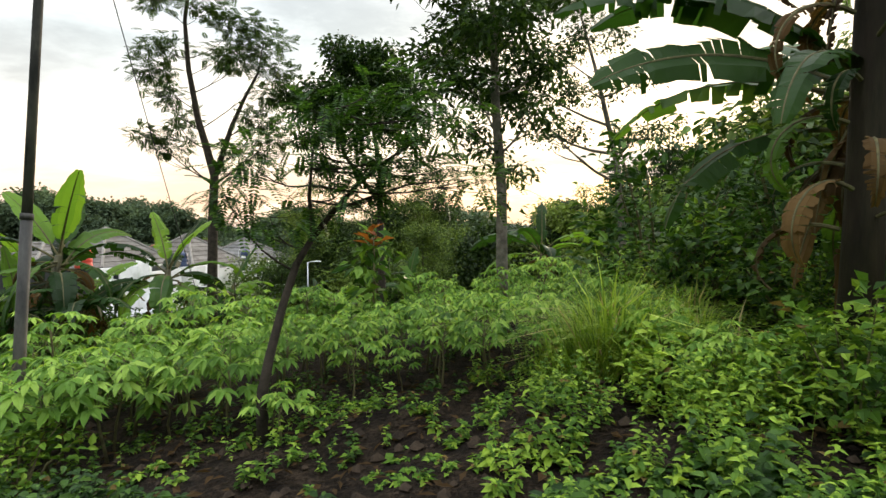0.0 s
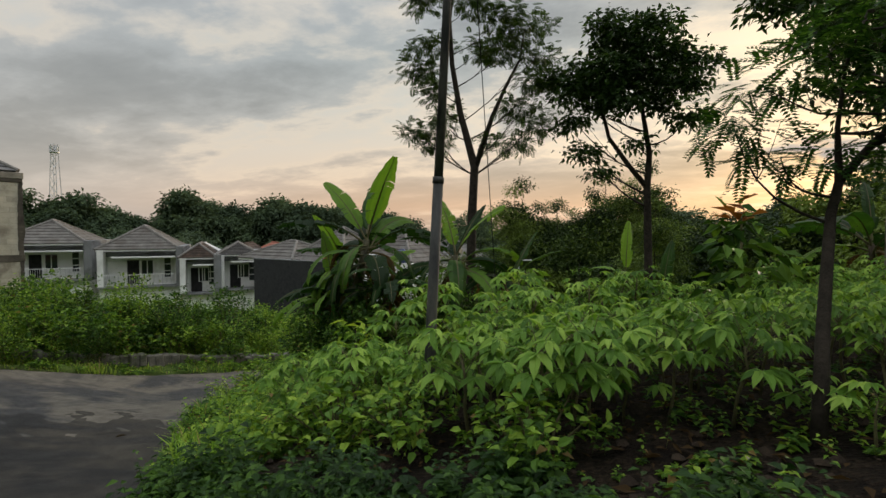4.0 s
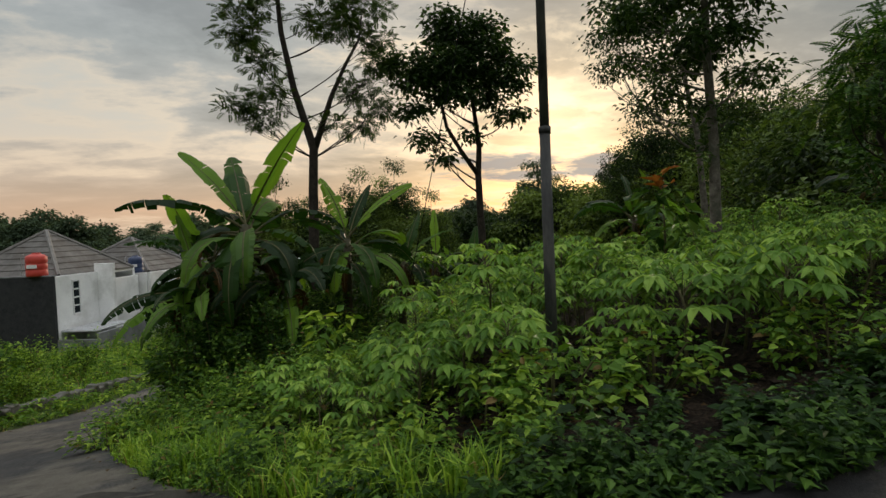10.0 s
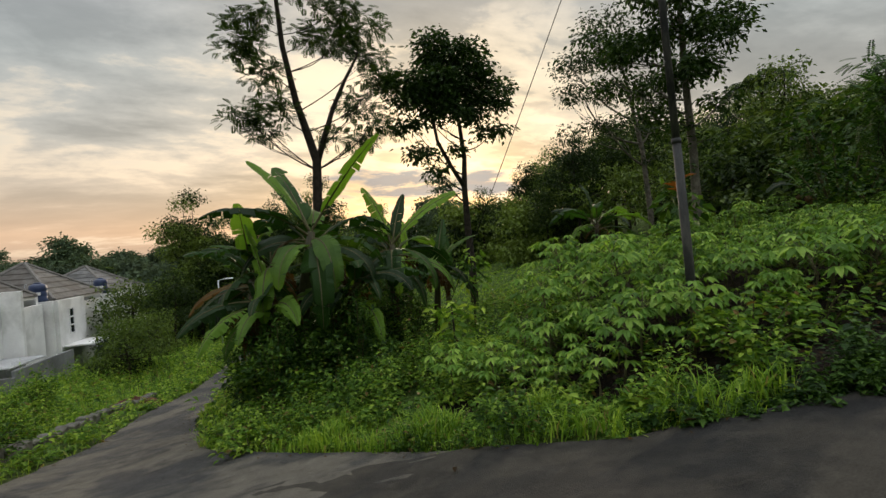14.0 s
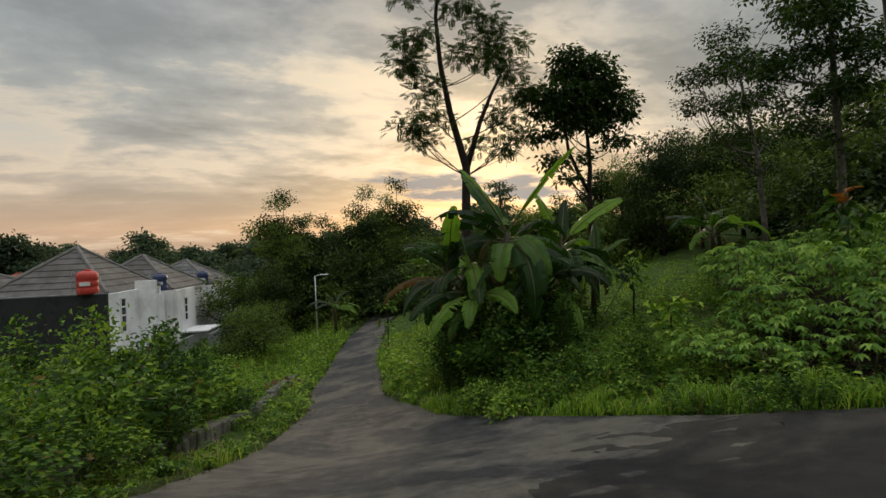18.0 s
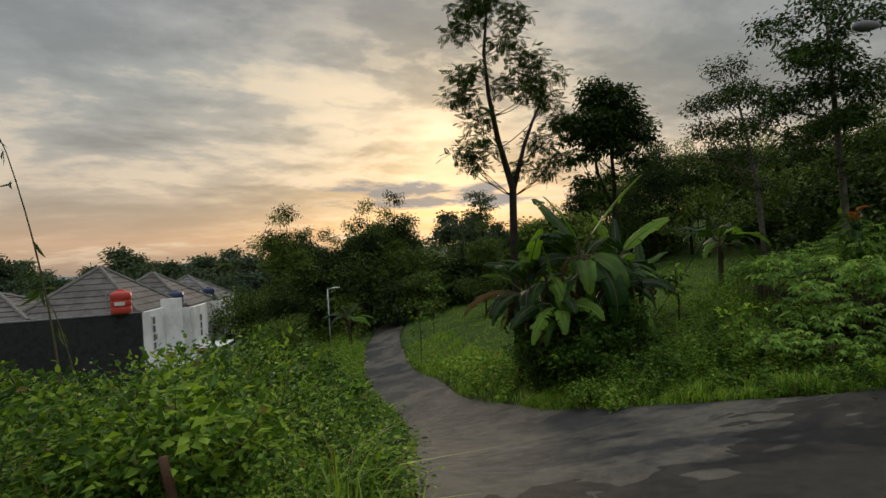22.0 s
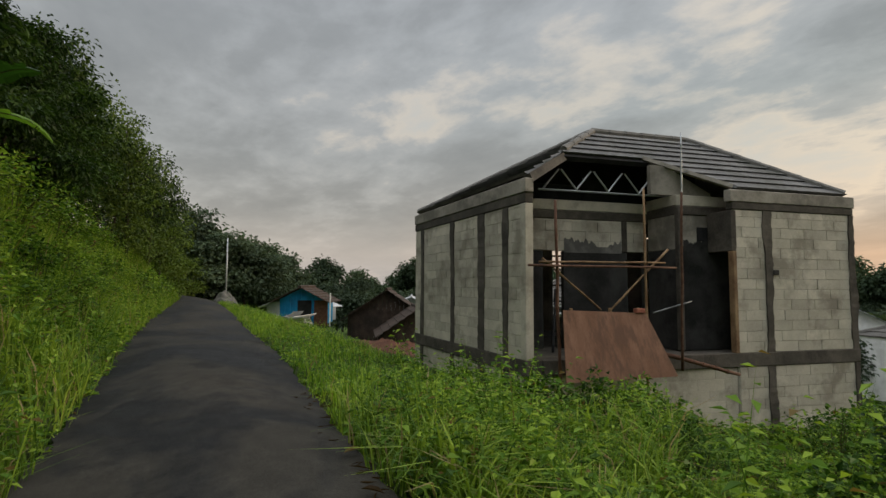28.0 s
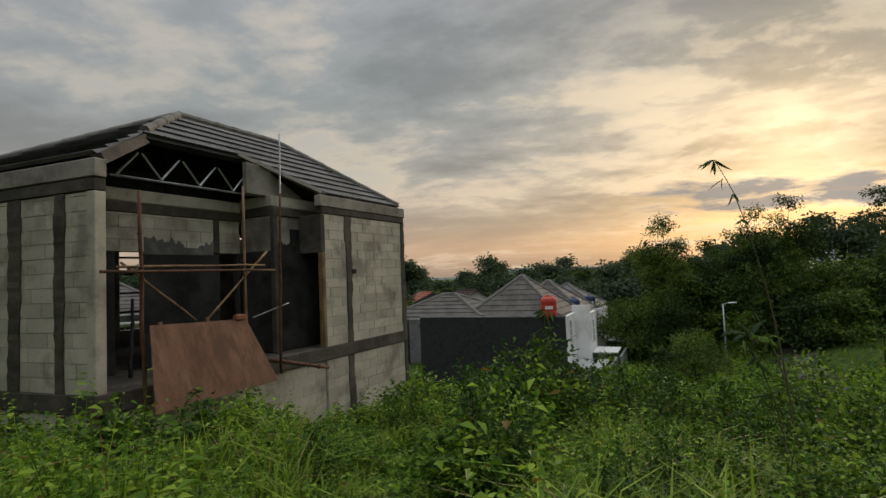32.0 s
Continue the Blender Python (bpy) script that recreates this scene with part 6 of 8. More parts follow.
# tall pale-trunked tree in the cassava
PALE = (1.06, 10.2, float(land(1.06, 10.2)))
blobs = local([(0.35, 10.9, 3.55, 0.5, 0.6, 0.26, 280), (1.6, 9.6, 3.6, 0.45, 0.55, 0.26, 260), (1.0, 11.2, 4.3, 0.6, 0.8, 0.34, 520), (0.2, 9.7, 4.3, 0.6, 0.7, 0.34, 480), (1.8, 10.6, 4.7, 0.6, 0.8, 0.4, 560), (-0.2, 10.8, 5.1, 0.6, 0.8, 0.42, 600), (0.9, 9.2, 5.1, 0.7, 0.7, 0.42, 600), (0.8, 10.3, 5.6, 0.9, 0.9, 0.5, 900), (0.6, 11.9, 5.7, 0.7, 0.8, 0.42, 600), (1.9, 9.8, 5.9, 0.6, 0.8, 0.45, 560),
               (-0.3, 9.7, 6.2, 0.7, 0.8, 0.48, 640), (0.6, 10.6, 6.8, 0.95, 1.0, 0.55, 1000), (1.6, 11.2, 7.0, 0.7, 0.8, 0.5, 600), (0.5, 9.3, 7.3, 0.8, 0.8, 0.5, 620), (0.2, 11.4, 7.8, 0.8, 0.8, 0.5, 620), (0.9, 10.2, 8.4, 0.9, 0.9, 0.6, 800), (0.7, 10.3, 3.0, 0.4, 0.4, 0.2, 130), (1.3, 10.1, 2.6, 0.35, 0.35, 0.2, 110), (0.7, 12.6, 4.9, 0.5, 0.6, 0.28, 260), (0.3, 13.0, 6.3, 0.5, 0.6, 0.3, 280), (1.05, 10.2, 1.9, 0.25, 0.25, 0.3, 70)], PALE)
make_tree("pale_trunk_tree", Matrix.Translation(PALE), "tall tree with straight pale trunk and dark leaves above the cassava", local([(1.1, 10.2, PALE[2] - 0.3), (1.08, 10.2, 0.6), (1.06, 10.2, 2.2), (0.92, 10.2, 4.0), (0.85, 10.2, 6.0), (0.7, 10.2, 8.3)], PALE), [0.14, 0.12, 0.105, 0.09, 0.065, 0.025],
          blobs, lambda rng: broad_crown(rng, blobs, 12, 0.17, 0.17, 0.08), M_BARK_PALE, M_TREE_DENSE, 13, twigs=5, limb_r=0.16, rise=0.6)

# sunlit open tree behind the plot, before the wood
OPEN = (5.4, 15.8, float(land(5.4, 15.8)))
blobs = local([(3.2, 15.6, 4.3, 0.9, 0.9, 0.4, 330), (5.9, 16.0, 4.4, 0.8, 0.9, 0.4, 300), (2.3, 15.8, 5.6, 0.9, 0.9, 0.45, 360), (4.2, 15.6, 5.7, 1.0, 1.0, 0.5, 420), (5.8, 16.0, 6.2, 0.8, 0.9, 0.45, 330), (3.2, 15.8, 6.9, 1.0, 1.0, 0.5, 420), (4.6, 15.9, 7.4, 1.0, 1.0, 0.55, 420), (1.9, 15.9, 6.6, 0.7, 0.7, 0.4, 240), (3.5, 15.8, 8.3, 0.9, 0.9, 0.5, 330), (5.6, 15.7, 3.2, 0.5, 0.5, 0.3, 130)], OPEN)
make_tree("open_crowned_tree", Matrix.Translation(OPEN), "slender tree with open tiers of olive leaves before the wood", local([(5.5, 15.8, OPEN[2] - 0.3), (5.45, 15.8, 1.0), (5.2, 15.8, 3.5), (4.6, 15.8, 6.0), (3.9, 15.8, 8.4)], OPEN), [0.13, 0.11, 0.09, 0.06, 0.02],
          blobs, lambda rng: broad_crown(rng, [(*b[:6], int(b[6] * 1.8)) for b in blobs], 10, 0.17, 0.15, 0.07), M_BARK_PALE, M_FOREST, 17, twigs=5, rise=0.7)

# far tree whose leaves lie in level tiers
TIERS = (28.0, 83.0, float(land(28.0, 83.0)))
rng = np.random.default_rng(19)
blobs = local([(28 + rng.uniform(-1, 1) + 1.7 * (1 if i % 2 else -1) * (1 - 0.08 * i), 83, 4.5 + 0.83 * i, 2.7 - 0.16 * i, 2.2, 0.12, 240) for i in range(9)], TIERS)
make_tree("tiered_tree", Matrix.Translation(TIERS), "tall far tree with leaves in level tiers against the sunset", local([(28, 83, TIERS[2] - 0.3), (28.1, 83, 4.0), (28.0, 83, 11.6)], TIERS), [0.3, 0.2, 0.05],
          blobs, lambda rng: broad_crown(rng, blobs, 8, 0.4, 0.5, 0.25), M_BARK_DARK, M_FAR, 18, twigs=3)

# thin dark leaning tree close to the road
LEAN = (-1.63, 4.32, float(land(-1.63, 4.32)))
sprays = [(-1.9, 4.75, 2.05), (-2.1, 4.7, 1.75), (-1.75, 4.9, 1.55), (-0.35, 5.1, 2.2), (0.0, 5.15, 2.05), (-0.55, 5.05, 1.85), (-0.85, 5.1, 2.35), (-1.2, 5.0, 2.55), (-0.3, 4.9, 2.5), (-0.7, 4.8, 2.1), (0.15, 4.8, 1.9), (-1.45, 4.95, 2.3), (-0.15, 5.2, 2.75), (-0.75, 5.15, 2.85), (-1.1, 4.9, 1.75)]
blobs = local([(x, y, z, 0.36, 0.32, 0.07, 46) for x, y, z in sprays], LEAN)
make_tree("leaning_feathery_sapling", Matrix.Translation(LEAN), "thin leaning dark tree with feathery leaves beside the road", local([(-1.64, 4.32, LEAN[2] - 0.2), (-1.63, 4.32, 0.02), (-1.60, 4.42, 0.3), (-1.53, 4.6, 0.75), (-1.46, 4.78, 1.1), (-1.35, 4.98, 1.36), (-1.38, 4.95, 1.75), (-1.34, 4.95, 2.2), (-1.2, 5.0, 2.6)], LEAN), [0.052, 0.048, 0.042, 0.038, 0.035, 0.031, 0.018, 0.012, 0.005],
          blobs, lambda rng: feather_crown(rng, blobs, 5, 0.12, 0.26, 9, 0.066), M_BARK_DARK, M_SAPLING, 14, twigs=4, sides=9, limb_r=0.17)
sapling = bpy.data.objects["leaning_feathery_sapling"]
part("second_stem", tube_geo(local([(-1.35, 4.98, 1.36), (-1.15, 5.02, 1.62), (-0.9, 5.05, 1.9), (-0.6, 5.1, 2.15), (-0.3, 5.12, 2.35), (-0.1, 5.2, 2.75)], LEAN), [0.032, 0.028, 0.022, 0.016, 0.010, 0.004], 8), M_BARK_DARK, sapling, "", True)
part("second_stem", tube_geo(local([(-1.15, 5.02, 1.62), (-0.8, 5.02, 1.75), (-0.4, 5.0, 1.88), (0.1, 4.9, 1.92)], LEAN), [0.018, 0.014, 0.010, 0.004], 8), M_BARK_DARK, sapling, "", True)

# sapling with large leaves, some young and red
zb = float(land(-1.3, 8.7))
blobs = [(0, 0, 1.0, 0.40, 0.40, 0.25, 36), (0.1, 0, 1.5, 0.42, 0.42, 0.25, 40), (-0.1, 0, 1.9, 0.32, 0.32, 0.2, 30), (0, 0.1, 0.6, 0.35, 0.35, 0.2, 26)]
make_tree("large_leaved_sapling", Matrix.Translation((-1.3, 8.7, zb)), "upright sapling with big drooping green leaves and reddish tips", [(0, 0, -0.1), (0.02, 0, 0.9), (0.0, 0.02, 2.0)], [0.03, 0.025, 0.012],
          blobs, lambda rng: broad_crown(rng, blobs, 5, 0.13, 0.30, 0.15), M_STEM, M_SAPLING, 15, twigs=1)
rng = np.random.default_rng(77)
pp = np.array([[0, 0, 2.0]]) + rng.normal(0, 0.07, (12, 3))
part("young_leaves", leaves(pp, unit(rand_dirs(rng, 12, 0.3) + np.array([0, 0, 0.5])), np.tile([0.0, 0, 1], (12, 1)) + rng.normal(0, 0.3, (12, 3)), 0.30, 0.16), M_RED_LEAF, bpy.data.objects["large_leaved_sapling"], "reddish young leaves")

# thin trees standing along the plots
for i, (x, y, h_) in enumerate(((-7.3, 8.1, 1.3), (-5.0, 11.7, 1.9), (-5.4, 29.8, 3.4), (-8.6, 24.0, 2.6))):
    blobs = [(0.05, 0, h_ * 0.62, 0.3 * h_ / 1.6, 0.3 * h_ / 1.6, 0.2, 40), (0, 0.05, h_ * 0.9, 0.36 * h_ / 1.6, 0.36 * h_ / 1.6, 0.25, 54)]
    make_tree("young_tree", Matrix.Translation((x, y, float(land(x, y)))), "young thin tree with a few leaves at its top", [(0, 0, -0.1), (0.03, 0, h_ * 0.5), (0, 0.03, h_)], [0.028, 0.022, 0.012],
              blobs, lambda rng: broad_crown(rng, blobs, 5, 0.10, 0.22, 0.10), M_BARK_DARK, M_WEED, 40 + i, "young trees", twigs=2, sides=7)

# trees for the hillside, the valley and the far wood
rng = np.random.default_rng(21)
protos = []


def proto(name, label, h_, blobs_, per, sr, ln, wd, bark, leaf_m, seed, group, r=0.16, twigs=2):
    return make_tree(name, Matrix.Translation((0, 0, -500)), label, [(0, 0, -0.6), (0.1, 0.0, h_ * 0.3), (-0.05, 0.1, h_ * 0.62), (0.05, 0, h_ * 0.93)], [r, r * 0.8, r * 0.5, r * 0.12], blobs_,
                     lambda g: broad_crown(g, blobs_, per, sr, ln, wd), bark, leaf_m, seed, group, twigs=twigs, sides=7, joined=True)


bl = blob_ring(rng, 7, 2.2, 4.2, 6.4, 1.5, 340) + blob_ring(rng, 5, 1.4, 6.4, 8.2, 1.4, 340) + [(0, 0, 8.8, 1.3, 1.3, 1.0, 300)]
protos.append(proto("broadleaf_tree", "dark broadleaf tree in the hillside wood", 9.6, bl, 9, 0.26, 0.27, 0.15, M_BARK_DARK, M_FOREST, 51, "hillside trees"))
bl = blob_ring(rng, 6, 1.7, 5.5, 8.0, 1.2, 200, 0.6) + blob_ring(rng, 5, 1.5, 8.0, 11.0, 1.2, 210, 0.6) + [(0, 0, 11.6, 1.0, 1.0, 0.9, 160)]
protos.append(proto("tall_open_tree", "tall open-crowned tree in the hillside wood", 12.0, bl, 9, 0.24, 0.24, 0.12, M_BARK_PALE, M_FOREST, 52, "hillside trees", 0.15, 3))
bl = blob_ring(rng, 9, 2.9, 2.4, 4.4, 1.5, 240) + blob_ring(rng, 6, 1.8, 4.2, 5.6, 1.4, 240)
protos.append(proto("spreading_tree", "low spreading dark green tree", 5.6, bl, 9, 0.26, 0.27, 0.15, M_BARK_DARK, M_FOREST, 53, "hillside trees"))
bl = blob_ring(rng, 10, 1.5, 0.5, 2.2, 1.0, 190) + blob_ring(rng, 5, 0.8, 2.0, 3.0, 0.8, 170)
protos.append(proto("thicket_tree", "bushy low tree filling the wood's edge", 3.2, bl, 8, 0.23, 0.24, 0.13, M_BARK_DARK, M_FOREST, 54, "hillside trees", 0.09))
bl = blob_ring(rng, 10, 2.2, 2.6, 7.5, 1.5, 640, 0.8) + blob_ring(rng, 9, 1.6, 7.0, 10.4, 1.15, 520, 0.9) + [(0, 0, 11.0, 0.8, 0.8, 0.9, 360)]
protos.append(proto("wispy_tree", "thin wispy tree standing against the sunset", 11.6, bl, 12, 0.24, 0.22, 0.12, M_BARK_DARK, M_FOREST, 55, "hillside trees", 0.11, 5))
bl = blob_ring(rng, 8, 2.6, 3.2, 7.0, 1.6, 260) + blob_ring(rng, 6, 1.8, 6.4, 9.4, 1.2, 240)
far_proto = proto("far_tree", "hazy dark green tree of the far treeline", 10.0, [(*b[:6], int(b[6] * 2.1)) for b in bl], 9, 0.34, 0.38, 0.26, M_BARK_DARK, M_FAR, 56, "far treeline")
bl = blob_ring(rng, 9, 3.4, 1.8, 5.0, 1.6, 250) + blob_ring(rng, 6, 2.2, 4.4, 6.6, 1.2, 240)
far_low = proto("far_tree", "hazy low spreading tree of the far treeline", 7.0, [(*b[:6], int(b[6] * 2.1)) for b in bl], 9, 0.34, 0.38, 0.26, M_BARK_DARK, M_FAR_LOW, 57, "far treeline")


def palm(name, label, h_, seed, fronds=16, flen=2.6):
    rg = np.random.default_rng(seed)
    root = thing(name, Matrix.Translation((0, 0, -500)), label, "palm", "coconut palms")
    pts = [(0, 0, -0.5), (0.15, 0, h_ * 0.4), (0.35, 0.1, h_ * 0.75), (0.4, 0.1, h_)]
    part("trunk", tube_geo(pts, [0.2, 0.15, 0.13, 0.12], 8), M_BARK_DARK, root, "", True)
    for i in range(fronds):
        a, el = 2 * math.pi * i / fronds * 2.4 + rg.uniform(-0.2, 0.2), rg.uniform(-0.1, 1.1)
        d = np.array([math.cos(a), math.sin(a), 0])
        s = np.linspace(0, 1, 16)
        path = np.array(pts[-1]) + d * (flen * s * math.cos(el * 0.6))[:, None] + np.array([0, 0, 1.0]) * (flen * (math.sin(el) * s - 0.75 * s * s))[:, None]
        tang = np.gradient(path, axis=0)
        side = unit(np.cross(tang, [0, 0, 1.0]))
        g_ = tube_geo(path, np.linspace(0.035, 0.008, 16), 4)
        for sg in (-1, 1):
            for sh in (0.0, 0.5):
                base = path[1:] * (1 - sh * 0.5) + path[:-1] * sh * 0.5
                leaves(base, side[1:] * sg + unit(tang[1:]) * 0.5 + np.array([0, 0, -0.5]), np.tile([0, 0, 1.0], (15, 1)), 0.62 * np.sin(np.pi * np.clip(s[1:] * 0.85 + 0.12, 0, 1)) + 0.1, 0.07, g_)
        part("frond", g_, M_FOREST, root)
    return root


bl = blob_ring(rng, 9, 2.6, 2.4, 4.6, 1.2, 760, 0.38) + blob_ring(rng, 8, 2.4, 4.4, 6.6, 1.2, 720, 0.34) + blob_ring(rng, 6, 1.5, 6.4, 8.0, 1.0, 560, 0.34)
bank_tree = proto("bank_tree", "fine-leaved tree leaning over the grassy roadside bank", 8.2, [(*b[:6], int(b[6] * 0.62)) for b in bl], 13, 0.24, 0.27, 0.125, M_BARK_DARK, M_TREE_DENSE, 58, "bank trees", 0.13, 4)
palm_a = palm("coconut_palm", "coconut palm with drooping fronds", 8.0, 61)


def plant_all(proto_ob, spots, seed, low=0.85, high=1.2):
    rg = random.Random(seed)
    for i, (x, y, s, *z) in enumerate(spots):
        k_ = s * rg.uniform(low, high)
        m_ = Matrix.Translation((x, y, z[0] if z else float(land(x, y)) - 0.1)) @ pose(0, 0, 0, rg.uniform(-3, 3), rg.uniform(-3, 3), rg.uniform(0, 360)) @ Matrix.Diagonal((k_, k_, k_ * rg.uniform(0.92, 1.12), 1))
        if i == 0:
            proto_ob.matrix_basis = m_
        else:
            copy_thing(proto_ob, m_)


rg = random.Random(9)


def around(cx, cy, az0, az1, r0, r1, n, s):
    out = []
    for i in range(n):
        a, r = radians(az0 + (az1 - az0) * (i + rg.random()) / n), rg.uniform(r0, r1)
        out.append((cx + math.sin(a) * r, cy + math.cos(a) * r, s))
    return out


# hillside wood beyond the cassava and the green field; bearings from the lane's mouth
wood = around(-10, 1, 58, 82, 23, 30, 9, 0.72) + around(-10, 1, 46, 64, 36, 46, 12, 0.92) + around(-10, 1, 33, 47, 54, 64, 12, 1.05)
bank_trees = [(-13.2, 39.5, 0.8), (-48, -2.0, 1.0), (-52, -2.2, 1.15), (-57, -0.6, 1.15), (-63, 0.6, 1.2), (-54, 0.8, 1.0), (-61, 2.2, 1.0), (-68, 3.4, 1.0), (-78, 5.4, 1.1)]
plant_all(protos[0], wood + around(-15, 0, 3, 15, 42, 50, 5, 0.85) + around(0, 0, 72, 100, 13, 20, 4, 0.5) + bank_trees + [(14.2, 26.8, 1.15), (12.6, 28.6, 1.05), (10.6, 29.6, 0.85), (15.8, 25.0, 1.15), (3.5, 44.0, 0.75), (6.0, 43.0, 0.75), (8.5, 41.0, 0.8), (10.2, 38.0, 0.85), (1.5, 45.0, 0.7)], 71)
plant_all(protos[1], around(-10, 1, 56, 78, 26, 34, 6, 0.68) + around(-10, 1, 45, 58, 36, 44, 7, 0.86) + around(-10, 1, 34, 46, 56, 66, 5, 1.1) + [(-46, -2.4, 0.95), (-51, -1.0, 0.95)], 72)
plant_all(protos[2], around(-10, 1, 44, 80, 26, 34, 11, 0.85) + around(-15, 0, 3, 20, 44, 56, 10, 1.15) + [(-16.0, 42, 0.9), (-14.6, 29.2, 0.55), (-13.9, 31.5, 0.6), (-49, -3.2, 0.8)] + around(-22, 0, -86, -64, 62, 80, 6, 0.9), 73)
plant_all(protos[3], around(-10, 1, 52, 88, 19, 25, 10, 1.0) + around(-10, 1, 49.5, 53, 32, 36, 2, 1.0) + around(-10, 1, 33, 41.5, 35, 41, 6, 1.0) + around(-15, 0, 0, 26, 40, 46, 9, 0.9) + around(-10, 1, 12, 34, 40, 47, 14, 1.15) + [(6.8, 8.2, 0.6), (8.0, 10, 0.8), (-15.4, 31, 0.6), (-3.5, 42, 0.9), (0.5, 41, 0.9)]
          + [(-36, -5.0, 0.6), (-40.5, -4.3, 0.6), (-44, -3.6, 0.65), (-48, -2.4, 0.7), (-53, 0.2, 0.7), (-58, 1.0, 0.7), (-64, 2.4, 0.8), (-70, 3.5, 0.8), (-76, 5.5, 0.9), (-82, 7.0, 1.0), (-90, 10, 1.2)], 74)
plant_all(bank_tree, [(-29.5, -5.2, 0.85), (-33.0, -5.0, 0.95), (-36.0, -4.6, 0.85), (-39.5, -4.2, 0.95), (-43.0, -3.4, 0.9), (-47.0, -2.8, 1.0), (-31.5, -7.2, 1.2), (-37.5, -6.6, 1.2), (-31.2, -4.4, 0.7), (-34.8, -4.0, 0.75), (-38.0, -3.6, 0.8), (-41.5, -2.8, 0.8), (-45, -1.8, 0.85), (-28.0, -6.0, 1.1), (-33.5, -6.2, 1.15), (-36.5, -6.0, 1.2), (-41.0, -5.0, 1.2), (-45.0, -4.2, 1.2), (-50.0, -3.0, 1.2)], 79)
plant_all(protos[4], around(-15, 0, 2, 17, 44, 52, 11, 0.92) + [(-1.5, 30, 0.5)], 75)
plant_all(palm_a, around(-15, 0, -24, 2, 62, 85, 8, 0.95) + around(-10, 1, 50, 66, 28, 33, 3, 0.7) + around(-22, 0, -70, -58, 85, 110, 4, 1.0), 76)
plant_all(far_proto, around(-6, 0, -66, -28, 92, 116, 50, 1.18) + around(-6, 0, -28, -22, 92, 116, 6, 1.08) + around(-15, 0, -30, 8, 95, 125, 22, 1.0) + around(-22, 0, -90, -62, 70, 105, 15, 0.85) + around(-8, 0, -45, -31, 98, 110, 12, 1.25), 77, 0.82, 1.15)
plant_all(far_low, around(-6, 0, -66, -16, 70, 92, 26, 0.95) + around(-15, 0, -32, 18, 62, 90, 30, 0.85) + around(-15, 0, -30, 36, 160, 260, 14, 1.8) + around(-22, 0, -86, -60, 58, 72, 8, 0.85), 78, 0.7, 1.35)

# ---- bananas ----


def banana_leaf(root, base, az, el, length, width, droop, seed, mat=M_BANANA, tears=4, label=""):
    """A long blade on an arching midrib, torn here and there between the veins."""
    rg = np.random.default_rng(seed)
    n = 34
    s = np.linspace(0, 1, n)
    d = np.array([math.cos(az), math.sin(az), 0])
    ang = el - droop * s**1.4
    step = length / (n - 1)
    hor, ver = np.cumsum(np.cos(ang)) * step, np.cumsum(np.sin(ang)) * step
    mid = np.array(base) + d * hor[:, None] + np.array([0, 0, 1.0]) * ver[:, None]
    tang = unit(np.gradient(mid, axis=0))
    side = unit(np.cross(tang, np.array([0, 0, 1.0]) + 0.001))
    top = unit(np.cross(side, tang))
    roll_ = rg.normal(0, 0.38) + rg.normal(0, 0.25) * s
    side, top = side * np.cos(roll_)[:, None] + top * np.sin(roll_)[:, None], top * np.cos(roll_)[:, None] - side * np.sin(roll_)[:, None]
    wave = 1 + 0.06 * np.sin(s * 21 + seed)
    shape = wave * np.sin(np.pi * np.clip((s - 0.16) / 0.86, 0, 1) ** 0.75) ** 0.55
    shape = np.where(s < 0.16, 0.03, shape) * width / 2
    g_ = Geo()
    for sg in (-1, 1):
        cut = set(rg.integers(7, n - 2, tears)) if tears else set()
        hang, run = rg.uniform(0.05, 0.35), []
        rows = []
        for i in range(n):
            if i in cut:
                hang = rg.uniform(0.0, 0.75) if tears < 7 else rg.uniform(0.2, 1.0)
            rows.append((mid[i] + side[i] * sg * shape[i] * 0.5 + top[i] * shape[i] * (0.20 - hang * 0.25), mid[i] + side[i] * sg * shape[i] * (1 - 0.25 * hang) + top[i] * shape[i] * (0.25 - hang * 0.9) + rg.normal(0, 0.006, 3)))
        for i in range(5, n - 1):
            gap_ = 0.10 if (i in cut or i + 1 in cut) else 0.0
            a0, a1, a2 = mid[i], rows[i][0], rows[i][1]
            b0, b1, b2 = mid[i + 1], rows[i + 1][0], rows[i + 1][1]
            if i + 1 in cut:
                b1, b2 = a1 + (b1 - a1) * 0.85, a2 + (tang[i] * step) * 0.62 + np.array([0, 0, 0])
            v = [a0, a1, a2, b0, b1, b2]
            q = [(0, 3, 4, 1), (1, 4, 5, 2)] if sg > 0 else [(0, 1, 4, 3), (1, 2, 5, 4)]
            g_.add(v, q)
    rib = tube_geo(mid, np.linspace(0.026, 0.004, n) * (length / 2.0) ** 0.5, 6)
    leaf = part("leaf", g_, mat, root, label)
    part("midrib", rib, M_STEM, leaf)
    return leaf


